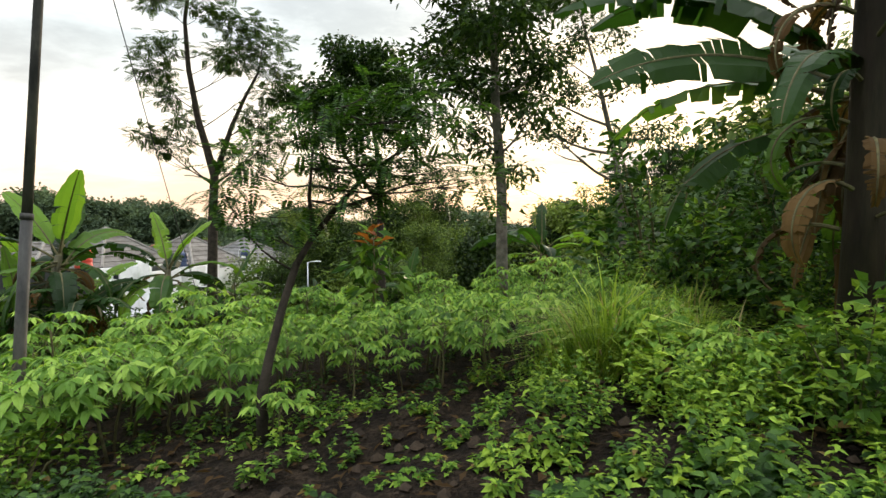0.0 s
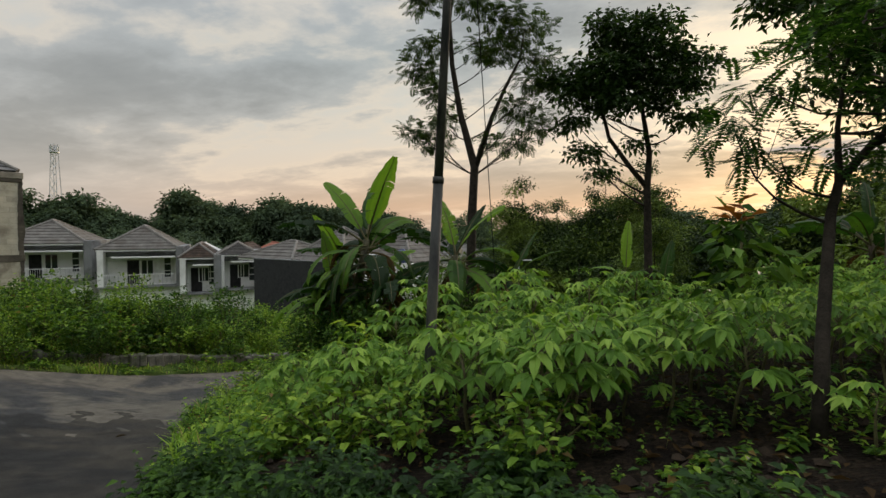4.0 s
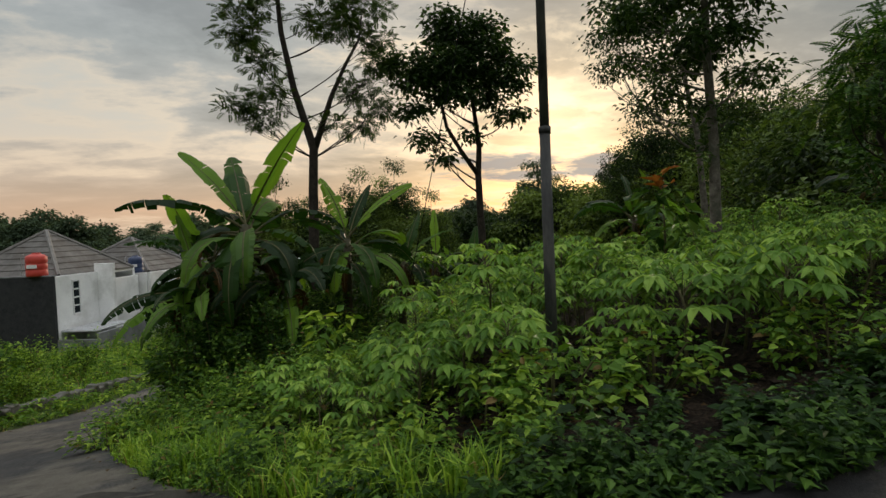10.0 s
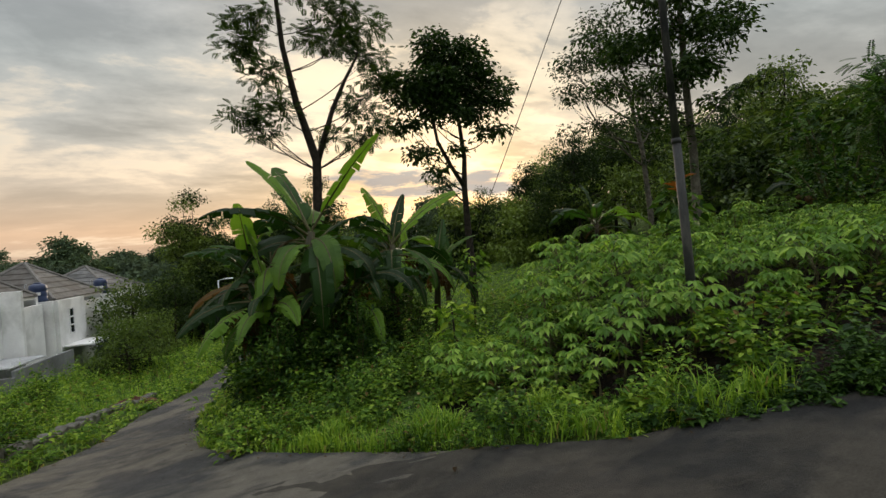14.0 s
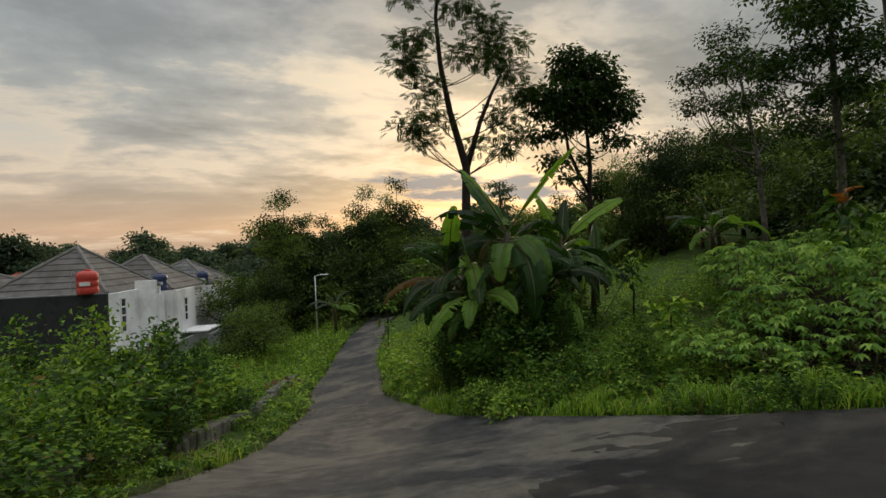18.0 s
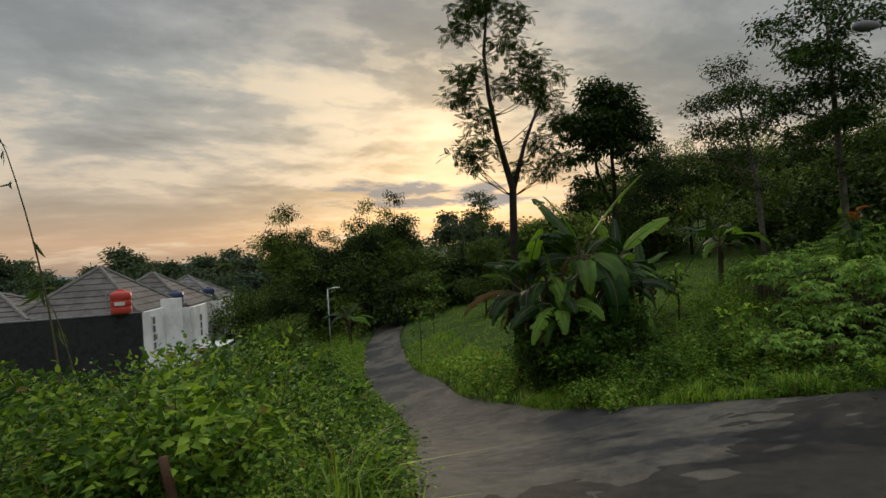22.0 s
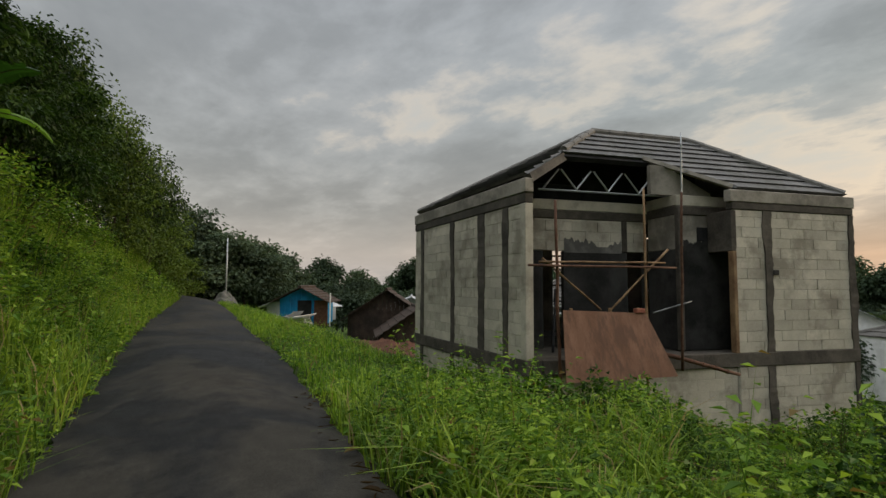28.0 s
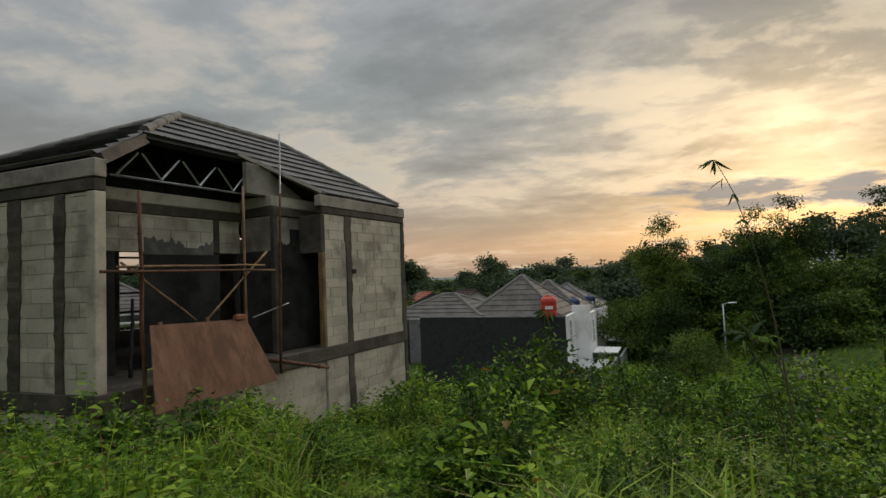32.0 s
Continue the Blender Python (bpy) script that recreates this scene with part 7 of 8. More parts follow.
def banana(name, x, y, h_, spec, label, seed, lean=(0.0, 0.0), r=0.11, stem_mat=M_BANANA_STEM, skirt=0):
    z = float(land(x, y))
    root = thing(name, Matrix.Translation((x, y, z)), label, "banana plant", "banana plants")
    top = np.array([lean[0], lean[1], h_])
    part("pseudostem", tube_geo([(0, 0, -0.15), top * np.array([0.2, 0.2, 0.35]), top * np.array([0.6, 0.6, 0.7]), top], [r * 1.25, r, r * 0.85, r * 0.55], 12), stem_mat, root, "", True)
    rg = random.Random(seed)
    for i, (az, el, ln, droop, kind) in enumerate(spec):
        mat = M_BANANA_DRY if kind == "dry" else M_BANANA
        banana_leaf(root, top - np.array([0, 0, 0.04 * i]), radians(az), radians(el), ln, ln * (0.19 if kind == "slim" else 0.15 if kind == "dry" else rg.uniform(0.23, 0.29)), radians(droop), seed * 31 + i, mat, 14 if kind == "dry" else (13 if kind == "torn" else 3), "dry brown hanging leaf" if kind == "dry" else "")
    for i in range(5):
        a = rg.uniform(0, 6.28)
        banana_leaf(root, top * np.array([0.8, 0.8, 0.75 + 0.05 * i]), a, radians(10), h_ * 0.4, 0.22, radians(150), seed * 57 + i, M_BANANA_DRY, 9, "dry brown hanging leaf")
    # old sheaths peeling from the stem, and dead leaves hung down round it
    for i in range(skirt):
        a, f = i * 2.4 + rg.uniform(-0.4, 0.4), 0.28 + 0.62 * i / skirt
        at = top * np.array([f, f, f]) + np.array([math.cos(a), math.sin(a), 0]) * r * 0.9
        banana_leaf(root, at, a, radians(20), rg.uniform(0.7, 1.2), rg.uniform(0.13, 0.24), radians(165), seed * 83 + i, M_BANANA_DRY if i % 3 else M_BANANA, 12, "dry brown hanging leaf" if i % 3 else "")
    return root


def to_tip(crown, tip, droop, kind=""):
    """A leaf given by where its tip hangs."""
    d = Vector(tip) - Vector(crown)
    el = math.degrees(math.atan2(d.z, math.hypot(d.x, d.y))) + 0.417 * droop
    return (math.degrees(math.atan2(d.y, d.x)), el, d.length * (1 + (radians(droop) ** 2) / 30), droop, kind)


# the clump at the lane's corner; bearings are from +x, anticlockwise
def clump_banana(x, y, crown, tips, more, label, seed, r):
    zb_ = float(land(x, y))
    spec = [to_tip(crown, t_, d_, k_) for *t_, d_, k_ in tips] + more
    return banana("banana_plant", x, y, crown[2] - zb_, spec, label, seed, (crown[0] - x, crown[1] - y), r)


clump_banana(-9.3, 11.2, (-8.82, 11.35, 0.78), [(-7.62, 10.4, 2.55, 14, ""), (-9.95, 11.3, 2.2, 24, ""), (-9.28, 12.7, 2.35, 20, ""), (-10.85, 10.6, 1.2, 62, "torn"), (-8.7, 10.0, -0.25, 100, ""), (-8.95, 10.1, -0.9, 110, ""), (-7.4, 11.0, 0.1, 100, "torn"), (-10.2, 11.9, 0.2, 95, "")],
             [(15, 45, 2.2, 95, "torn"), (75, 55, 2.2, 80, ""), (120, 50, 2.2, 90, ""), (235, 25, 1.9, 115, ""), (310, 20, 1.9, 115, ""), (340, 0, 1.7, 80, ""), (265, 0, 1.6, 85, ""), (200, -5, 1.7, 75, ""), (40, 10, 1.8, 100, "torn")], "tall banana plant with broad torn leaves at the lane corner", 1, 0.14)
clump_banana(-6.9, 12.1, (-6.82, 12.2, 0.40), [(-5.45, 11.5, 1.5, 34, ""), (-7.35, 12.5, 1.8, 26, "torn"), (-6.25, 12.8, 1.7, 22, ""), (-8.0, 11.5, 0.9, 60, "torn"), (-6.3, 10.9, -0.5, 100, ""), (-7.3, 10.9, -0.4, 110, ""), (-5.3, 12.2, -0.1, 95, "torn")],
             [(30, 40, 1.9, 95, ""), (110, 50, 1.9, 85, "torn"), (255, 15, 1.7, 105, ""), (330, 10, 1.8, 95, ""), (200, 20, 1.8, 105, ""), (290, -10, 1.5, 75, "")], "banana plant with upright leaves in the corner clump", 2, 0.12)
clump_banana(-9.85, 11.05, (-9.72, 11.3, -0.55), [(-10.08, 11.35, 0.95, 8, ""), (-11.35, 11.0, -0.95, 70, "torn"), (-11.05, 10.6, -1.25, 75, "torn"), (-10.1, 11.4, -1.85, 90, "dry"), (-10.7, 12.6, -0.9, 70, "dry"), (-9.4, 10.0, -0.7, 90, ""), (-10.4, 10.2, -0.9, 90, "")],
             [(250, 50, 1.5, 100, ""), (330, 45, 1.6, 100, ""), (20, 50, 1.6, 90, ""), (215, 20, 1.4, 110, "torn"), (290, 10, 1.3, 100, "")], "short banana plant with one pale upright leaf in the clump", 3, 0.10)
clump_banana(-8.2, 11.0, (-8.1, 11.0, -0.35), [(-7.9, 9.9, -0.6, 100, ""), (-7.2, 10.5, -0.3, 95, ""), (-8.9, 10.1, -0.8, 95, ""), (-7.1, 11.5, 0.3, 60, "")],
             [(260, 60, 1.6, 90, ""), (300, 45, 1.7, 100, ""), (210, 35, 1.6, 100, ""), (340, 50, 1.7, 90, "torn"), (45, 60, 1.6, 80, ""), (280, 5, 1.4, 90, "")], "leafy young banana plant in the corner clump", 4, 0.09)
clump_banana(-9.75, 11.7, (-9.6, 11.9, 0.15), [(-10.9, 11.6, 0.4, 75, "torn"), (-9.9, 10.8, -0.9, 110, ""), (-10.7, 12.4, 0.7, 50, "")],
             [(350, 60, 1.7, 80, ""), (80, 60, 1.7, 80, ""), (215, 15, 1.6, 105, "torn"), (290, 0, 1.6, 90, "dry"), (250, -20, 1.5, 60, "")], "banana plant with drooping leaves in the clump", 5, 0.10)
clump_banana(-5.6, 12.6, (-5.5, 12.6, -0.2), [(-4.3, 12.6, 0.5, 40, ""), (-5.0, 13.2, 1.0, 20, ""), (-5.2, 11.5, -0.7, 90, ""), (-4.4, 12.0, -0.6, 90, "torn")],
             [(160, 50, 1.5, 80, ""), (230, 40, 1.5, 95, ""), (300, 10, 1.4, 95, ""), (60, 45, 1.5, 80, "")], "banana plant at the field end of the clump", 6, 0.09)
clump_banana(-10.0, 12.3, (-9.95, 12.3, -0.05), [(-10.2, 11.2, 1.35, 25, ""), (-11.2, 11.8, 0.5, 70, "torn"), (-10.9, 12.9, 0.6, 60, ""), (-9.4, 13.2, 1.2, 35, "torn"), (-10.7, 11.3, -0.8, 95, ""), (-9.9, 11.1, -0.6, 100, "")],
             [(180, 0, 1.5, 80, "torn"), (220, -5, 1.5, 85, ""), (300, 25, 1.6, 100, ""), (140, 15, 1.5, 95, "dry"), (260, 10, 1.5, 90, "torn")], "banana plant with torn drooping leaves beside the lane", 17, 0.11)
clump_banana(-9.75, 13.15, (-9.6, 13.1, -0.35), [(-10.45, 14.0, 0.15, 60, ""), (-11.26, 13.67, -0.88, 75, "dry"), (-11.0, 12.6, -0.85, 85, "torn"), (-10.6, 12.0, -1.1, 95, ""), (-10.0, 11.9, 0.75, 30, ""), (-8.7, 14.0, 0.6, 45, "")],
             [(330, 40, 1.5, 95, ""), (200, 5, 1.4, 90, "torn"), (150, 20, 1.4, 100, ""), (250, 30, 1.5, 100, ""), (20, 50, 1.5, 80, "")], "banana plant with one brown dry leaf beside the lane", 16, 0.10)
banana("banana_plant", -2.9, 21.6, 1.9, [(80, 82, 2.3, 15, ""), (170, 45, 1.7, 90, ""), (350, 45, 1.7, 90, ""), (260, 50, 1.5, 90, ""), (20, 30, 1.6, 90, "")], "banana plant with one upright pale leaf in the field", 14)
banana("banana_plant", -1.6, 20.4, 1.2, [(60, 80, 1.9, 20, ""), (190, 45, 1.4, 90, ""), (330, 45, 1.4, 90, ""), (270, 40, 1.3, 100, "")], "short banana plant with an upright leaf in the field", 15)
# others among the cassava and down the lane
banana("banana_plant", 3.0, 16.2, 2.0, [(80, 74, 1.9, 40, ""), (10, 42, 2.4, 95, "torn"), (180, 40, 2.5, 90, "torn"), (230, 55, 2.1, 85, ""), (320, 35, 2.3, 100, ""), (130, 55, 2.0, 75, ""), (200, 20, 2.2, 80, "torn"), (350, 15, 2.2, 80, ""), (270, 45, 1.9, 100, ""), (60, 35, 2.0, 90, "")], "banana plant with wide arching leaves by the green field", 7, r=0.11)
banana("banana_plant", 4.4, 9.4, 1.15, [(170, 35, 1.4, 80, ""), (100, 65, 1.2, 50, ""), (210, 55, 1.3, 80, ""), (300, 50, 1.2, 90, ""), (20, 50, 1.2, 80, "")], "small banana plant with pale leaves in the cassava", 8, r=0.07)
banana("banana_plant", -9.3, 35.6, 2.0, [(40, 60, 1.9, 70, ""), (170, 40, 2.0, 90, ""), (210, 35, 1.8, 90, ""), (330, 35, 2.0, 90, ""), (110, 65, 1.7, 60, ""), (270, 45, 1.7, 90, ""), (10, 20, 1.8, 90, "")], "banana plant beside the street lamp", 10)
banana("banana_plant", -33.5, -2.2, 1.6, [(60, 55, 1.6, 70, ""), (10, 50, 1.6, 80, ""), (330, 40, 1.6, 90, ""), (170, 50, 1.5, 80, ""), (100, 30, 1.5, 90, "")], "banana plant on the roadside bank", 11, r=0.08)
# the big one beside the start of the walk
banana("banana_plant", 3.65, 4.5, 2.55, [(172, 42, 2.9, 62, "torn"), (160, 55, 2.7, 85, "torn"), (184, 22, 2.5, 50, "torn"), (200, -45, 1.3, 40, "dry"), (140, 30, 2.4, 75, "torn"), (215, 35, 2.0, 110, "torn"), (90, 55, 2.2, 60, ""), (20, 50, 2.0, 60, ""), (300, 50, 2.0, 80, ""), (178, -55, 1.5, 30, "dry"), (165, 10, 2.0, 90, "torn"), (240, -60, 1.4, 25, "dry"), (195, -76, 1.5, 8, "dry"), (175, -20, 0.9, 60, "dry")], "large old banana plant with ragged leaves beside the road", 12, r=0.15)
banana("banana_plant", 3.2, 3.95, 4.3, [(150, 55, 2.1, 80, "torn"), (200, 50, 2.0, 70, "torn"), (250, 45, 1.9, 80, ""), (100, 60, 1.9, 60, ""), (10, 50, 1.9, 70, ""), (320, 55, 1.9, 70, ""), (185, -70, 1.5, 15, "dry")], "tall banana plant hung with dead leaves, shade in its stem colour", 13, r=0.13, stem_mat=M_BANANA_STEM_SHADED, skirt=26)

# ---- cassava ----


def cassava(seed, h_, count):
    """One cassava plant: knobbly stem, long stalks, hand-shaped drooping leaves."""
    rg = np.random.default_rng(seed)
    root = thing("cassava_plant", Matrix.Translation((0, 0, -500)), "green cassava plant with drooping seven-fingered leaves", "cassava plant", "cassava plants in the plot")
    stem = [(0, 0, -0.08), (0.02, 0.01, h_ * 0.4), (-0.01, 0.03, h_ * 0.75), (0.02, 0.0, h_)]
    g_, stem_geo = Geo(), tube_geo(stem, [0.016, 0.013, 0.010, 0.006], 6)
    for i in range(count):
        f = 1 - (i / count) ** 1.1 * 0.40
        a = i * 2.4 + rg.uniform(-0.3, 0.3)
        d = np.array([math.cos(a), math.sin(a), 0])
        b = np.array([0, 0, h_ * f])
        ln = rg.uniform(0.20, 0.38) * (0.55 + 0.6 * (1 - abs(f - 0.65)))
        el = radians(rg.uniform(5, 35) + (f - 0.5) * 50)
        e = b + d * ln * math.cos(el) + np.array([0, 0, ln * math.sin(el)])
        tube_geo([b, (b + e) / 2 + np.array([0, 0, 0.02]), e], [0.004, 0.003, 0.0025], 3, stem_geo, False)
        nl = 7 if f < 0.93 else 5
        size = rg.uniform(0.14, 0.205) * (0.75 if f > 0.93 else 1.0)
        for j in range(nl):
            th = (j - (nl - 1) / 2) * radians(41)
            w_ = d * math.cos(th) + np.array([-d[1], d[0], 0]) * math.sin(th)
            k_ = size * (1 - 0.07 * abs(j - (nl - 1) / 2))
            leaves(e[None], (w_ + np.array([0, 0, -0.20 + rg.uniform(-0.22, 0.15)]))[None], np.array([[0, 0, 1.0]]) + 0.12 * rg.normal(0, 1, (1, 3)), np.array([k_]), np.array([k_ * 0.42]), g_, True, 0.28, 0.2)
    part("stem", stem_geo, M_STEM, root, "", True)
    part("foliage", g_, M_CASSAVA, root)
    return root


rg = random.Random(31)
spots = []
tries = 0
while len(spots) < 400 and tries < 14000:
    tries += 1
    x = rg.uniform(-9.2, 7.5)
    y = rg.uniform(2.8, 12.6)
    o = float(off_road(x, y))
    if o < 1.7 + (0.2 if x > -4 else 0) + (0.3 * math.sin(x * 2.1)) or y > 15 - 0.25 * (x + 9):
        continue
    if math.hypot(x + 8.9, y - 11.2) < 1.9 or math.hypot(x - 3.6, y - 4.4) < 1.5 or (x < -7.2 and y > 8.6) or (x > 2.2 and y < 6.5) or math.hypot(x + 4.82, y - 5.55) < 0.3:
        continue
    near = 0.40 if y < 7.5 else 0.55
    if (-1.2 < x < 1.9 and y < 5.0) or (y > 7.5 and x < -11.6 + 0.86 * (y - 0.9)):
        continue
    if any((x - a) ** 2 + (y - b) ** 2 < near**2 for a, b in spots):
        continue
    spots.append((x, y))
kinds = [cassava(101, 0.55, 13), cassava(102, 0.66, 15), cassava(103, 0.78, 17), cassava(104, 1.05, 22), cassava(105, 0.42, 9)]
used = [False] * 5
for x, y in spots:
    tall = (math.hypot(x + 4.2, y - 8.6) < 2.4 and rg.random() < 0.4)
    i = rg.choice((0, 1, 1, 2, 2, 4) if y < 9 else (1, 2, 2, 3, 3)) if not tall else 3
    k_ = rg.uniform(0.85, 1.15) * (1.08 if tall else 1.0) * (0.85 if x > -2 else 1.0)
    m_ = Matrix.Translation((x, y, float(turf(x, y)))) @ pose(0, 0, 0, rg.uniform(-9, 9), rg.uniform(-9, 9), rg.uniform(0, 360)) @ Matrix.Scale(k_, 4)
    if not used[i]:
        kinds[i].matrix_basis, used[i] = m_, True
    else:
        copy_thing(kinds[i], m_)

# ---- shrubs ----


def shrub(seed, n, r, h_, leaf, wide, mat, label):
    rg_ = np.random.default_rng(seed)
    root = thing("shrub", Matrix.Translation((0, 0, -500)), label, "shrub", "shrubs on the banks")
    g_ = Geo()
    tips = []
    for i in range(16):
        a, rr = rg_.uniform(0, 6.28), r * math.sqrt(rg_.uniform(0.02, 1))
        tip = np.array([rr * math.cos(a), rr * math.sin(a), h_ * (1 - 0.6 * (rr / r) ** 2) * rg_.uniform(0.7, 1.1)])
        tips.append(tip)
        tube_geo([(rr * 0.15 * math.cos(a), rr * 0.15 * math.sin(a), -0.1), tip * np.array([0.55, 0.55, 0.6]), tip], [0.014, 0.009, 0.004], 4, g_, False)
    part("stem", g_, M_STEM, root)
    tips = np.array(tips)
    p = tips[rg_.integers(0, 16, n)] * np.array([1, 1, 1]) * (1 - rg_.uniform(0, 1, n)[:, None] ** 2 * 0.65) + rg_.normal(0, 0.13 * r, (n, 3)) * np.array([1, 1, 0.8])
    p[:, 2] = np.maximum(p[:, 2], 0.02)
    way = unit(p * np.array([1, 1, 0.4]) + rand_dirs(rg_, n) * 0.5) + np.array([0, 0, -0.15])
    k_ = rg_.uniform(0.6, 1.3, n)
    part("foliage", leaves(p, way, np.array([0, 0, 1.0]) + rand_dirs(rg_, n, 1.0) * 0.6, leaf * k_, wide * k_ * 1.15, None, leaf < 0.09, 0.2), mat, root)
    return root


S1 = shrub(201, 1000, 0.75, 1.0, 0.100, 0.054, M_BUSH, "leafy green shrub on the grassy bank")
S2 = shrub(202, 1100, 0.95, 0.75, 0.084, 0.047, M_BUSH, "low spreading green shrub on the bank")
S4 = shrub(204, 1500, 0.6, 1.3, 0.070, 0.034, M_SAPLING, "dark leafy bush rising above the bank")
S5 = shrub(205, 2000, 0.85, 1.3, 0.068, 0.037, M_BUSH, "tall leafy green bush among weeds")
S3 = shrub(203, 520, 0.5, 0.65, 0.085, 0.048, M_WEED, "small broad-leaved shrub at the verge")
rg = random.Random(33)
bank = [(-17.2, 8.2), (-18.0, 9.6), (-16.7, 10.8), (-18.8, 11.4), (-20.2, 10.2), (-21.2, 12.0), (-17.8, 13.2), (-16.0, 14.0), (-19.8, 13.5), (-22.4, 9.0), (-22.6, 8.4), (-23.2, 11.0), (-21.8, 14.5), (-16.6, 17), (-18.3, 16.4), (-20.5, 17), (-15.8, 20), (-17.5, 20.5), (-19.4, 20), (-23.8, 9.4), (-25.2, 11.2), (-23, 6.6), (-16.9, 6.9), (-16.4, 8.6), (-16.0, 10.0), (-15.6, 11.6), (-15.3, 13.2), (-20.9, 8.4), (-19.4, 9.0), (-23.9, 13.4), (-17.4, 11.8), (-15.0, 15.5), (-18.1, 5.4), (-17.8, 6.0), (-17.3, 6.4)]
plant_all(S1, [(x, y, rg.uniform(0.8, 1.15), float(turf(x, y)) - 0.05) for x, y in bank] + [(x, y, s_, float(turf(x, y)) - 0.1) for x, y, s_ in ((-27.0, 6.4, 0.95), (-26.6, 6.9, 1.0), (-27.5, 5.6, 0.8), (-26.0, 6.6, 0.75), (-23.4, 5.4, 0.7))] + [(x, y, 0.9, float(turf(x, y)) - 0.05) for x, y in ((4.8, 5.6), (-31, -1.6), (-35, -1.2), (-39, -0.8), (-28.5, -1.9), (-43, -0.2))] + [(x, y, 1.25, float(turf(x, y)) - 0.1) for x, y in ((-9.2, 11.3), (-8.4, 11.9), (-8.0, 12.3), (-9.6, 10.8), (-7.2, 12.4), (-8.6, 10.9))] + [(x, y, s_, float(turf(x, y)) - 0.08) for x, y, s_ in ((2.6, 3.2, 0.7), (3.3, 2.9, 0.75), (2.0, 3.6, 0.6), (3.9, 3.4, 0.9), (2.9, 3.6, 0.8), (-7.6, 8.7, 0.7), (-6.6, 8.3, 0.75), (-8.5, 9.4, 0.7), (-9.4, 9.9, 0.7), (-5.6, 7.6, 0.7))], 81)
plant_all(S4, [(x, y, s_, float(turf(x, y)) - 0.1) for x, y, s_ in ((-22.5, 8.6, 1.15), (-22.0, 9.3, 0.95), (-9.3, 11.0, 1.1), (-8.5, 11.3, 1.25), (-7.7, 11.8, 1.2), (-8.9, 10.4, 0.9), (-7.0, 12.1, 1.2), (-6.2, 12.7, 1.1), (-9.8, 10.2, 0.8), (-16.3, 11.0, 0.9), (-16.0, 12.0, 0.9), (-22.9, 9.3, 0.95), (-19.6, 9.6, 0.8), (-21.0, 9.2, 0.8), (-17.9, 10.6, 0.85), (-16.5, 10.7, 0.75), (-23.8, 9.6, 0.7), (-20.4, 11.2, 0.95), (-15.7, 9.4, 0.6), (-18.8, 8.0, 0.7), (-24.9, 9.0, 0.6), (-15.6, 12.4, 0.9), (-16.6, 15.0, 1.2), (-20.6, 4.3, 0.5), (-21.8, 4.9, 0.6), (-19.8, 4.9, 0.55), (-23.2, 5.6, 0.6), (-24.9, 5.4, 0.5), (-21.0, 6.8, 0.55), (-9.7, 10.6, 0.9), (-9.0, 10.9, 0.9), (-8.3, 10.3, 0.9), (-9.9, 12.4, 1.0), (-9.4, 12.0, 1.2), (-9.6, 12.9, 1.0), (-8.9, 12.6, 1.25), (-10.2, 11.7, 0.85), (-7.6, 12.9, 1.2), (-6.6, 13.1, 1.1), (4.4, 7.4, 1.8), (3.4, 8.0, 1.6), (4.2, 6.0, 1.45), (5.0, 5.6, 1.5), (6.2, 6.6, 1.7))], 84)
plant_all(S5, [(x, y, s_, float(turf(x, y)) - 0.1) for x, y, s_ in ((-18.8, 5.8, 1.1), (-19.4, 5.6, 1.0), (-18.5, 6.3, 1.05), (-20.2, 6.4, 0.9), (-18.3, 8.2, 1.15), (-17.7, 9.2, 1.2), (-17.2, 8.3, 1.0), (-26.4, 6.2, 0.65), (-21.4, 5.4, 0.7), (-18.0, 5.9, 0.95), (-17.4, 6.1, 1.05), (-20.2, 5.6, 0.8), (-16.9, 5.1, 0.75), (-16.75, 5.9, 0.8), (-16.6, 6.8, 0.8), (-16.35, 7.8, 0.8), (-16.3, 8.9, 0.85), (-17.3, 4.5, 0.65), (3.5, 6.9, 1.5), (5.2, 6.6, 1.6), (5.8, 7.6, 1.7), (3.9, 5.3, 1.1), (-18.2, 9.8, 1.25), (-17.6, 10.6, 1.3), (-17.0, 11.6, 1.3), (-16.6, 12.8, 1.3), (-26.2, -2.3, 1.0), (-27.9, -2.5, 1.2), (-29.8, -2.5, 1.25), (-31.6, -2.3, 1.2), (-34.2, -2.2, 1.3), (-37.0, -1.8, 1.3), (-40.2, -1.3, 1.3))], 85)
plant_all(S2, [(x + rg.uniform(-0.6, 0.6), y + rg.uniform(-0.6, 0.6), 1.0, float(turf(x, y)) - 0.05) for x, y in bank[::2]] + [(x, y, rg.uniform(0.7, 1.0), float(turf(x, y)) - 0.05) for x, y in ((-26.6, 5.9), (-26.5, 7.3), (-25.2, 9.9), (-28.3, 5.3), (-27.4, 5.4), (-29.5, 5.6), (-24.0, 12.6), (-21.2, 6.0), (-19.0, 6.6), (-17.6, 5.8), (-8.6, 9.0), (-7.8, 10.0), (-10.3, 9.3), (-29.5, -1.5), (-33, -1.0), (-27, -1.9), (-37, -0.8), (-41, -0.2), (-46, 0.8))] + [(x, y, 1.5, float(turf(x, y)) - 0.1) for x, y in ((-29, -3.4), (-32, -3.3), (-36, -2.9), (-39.5, -2.4), (-45, -0.8), (-50, 1.2), (-55, 2.2))], 82)
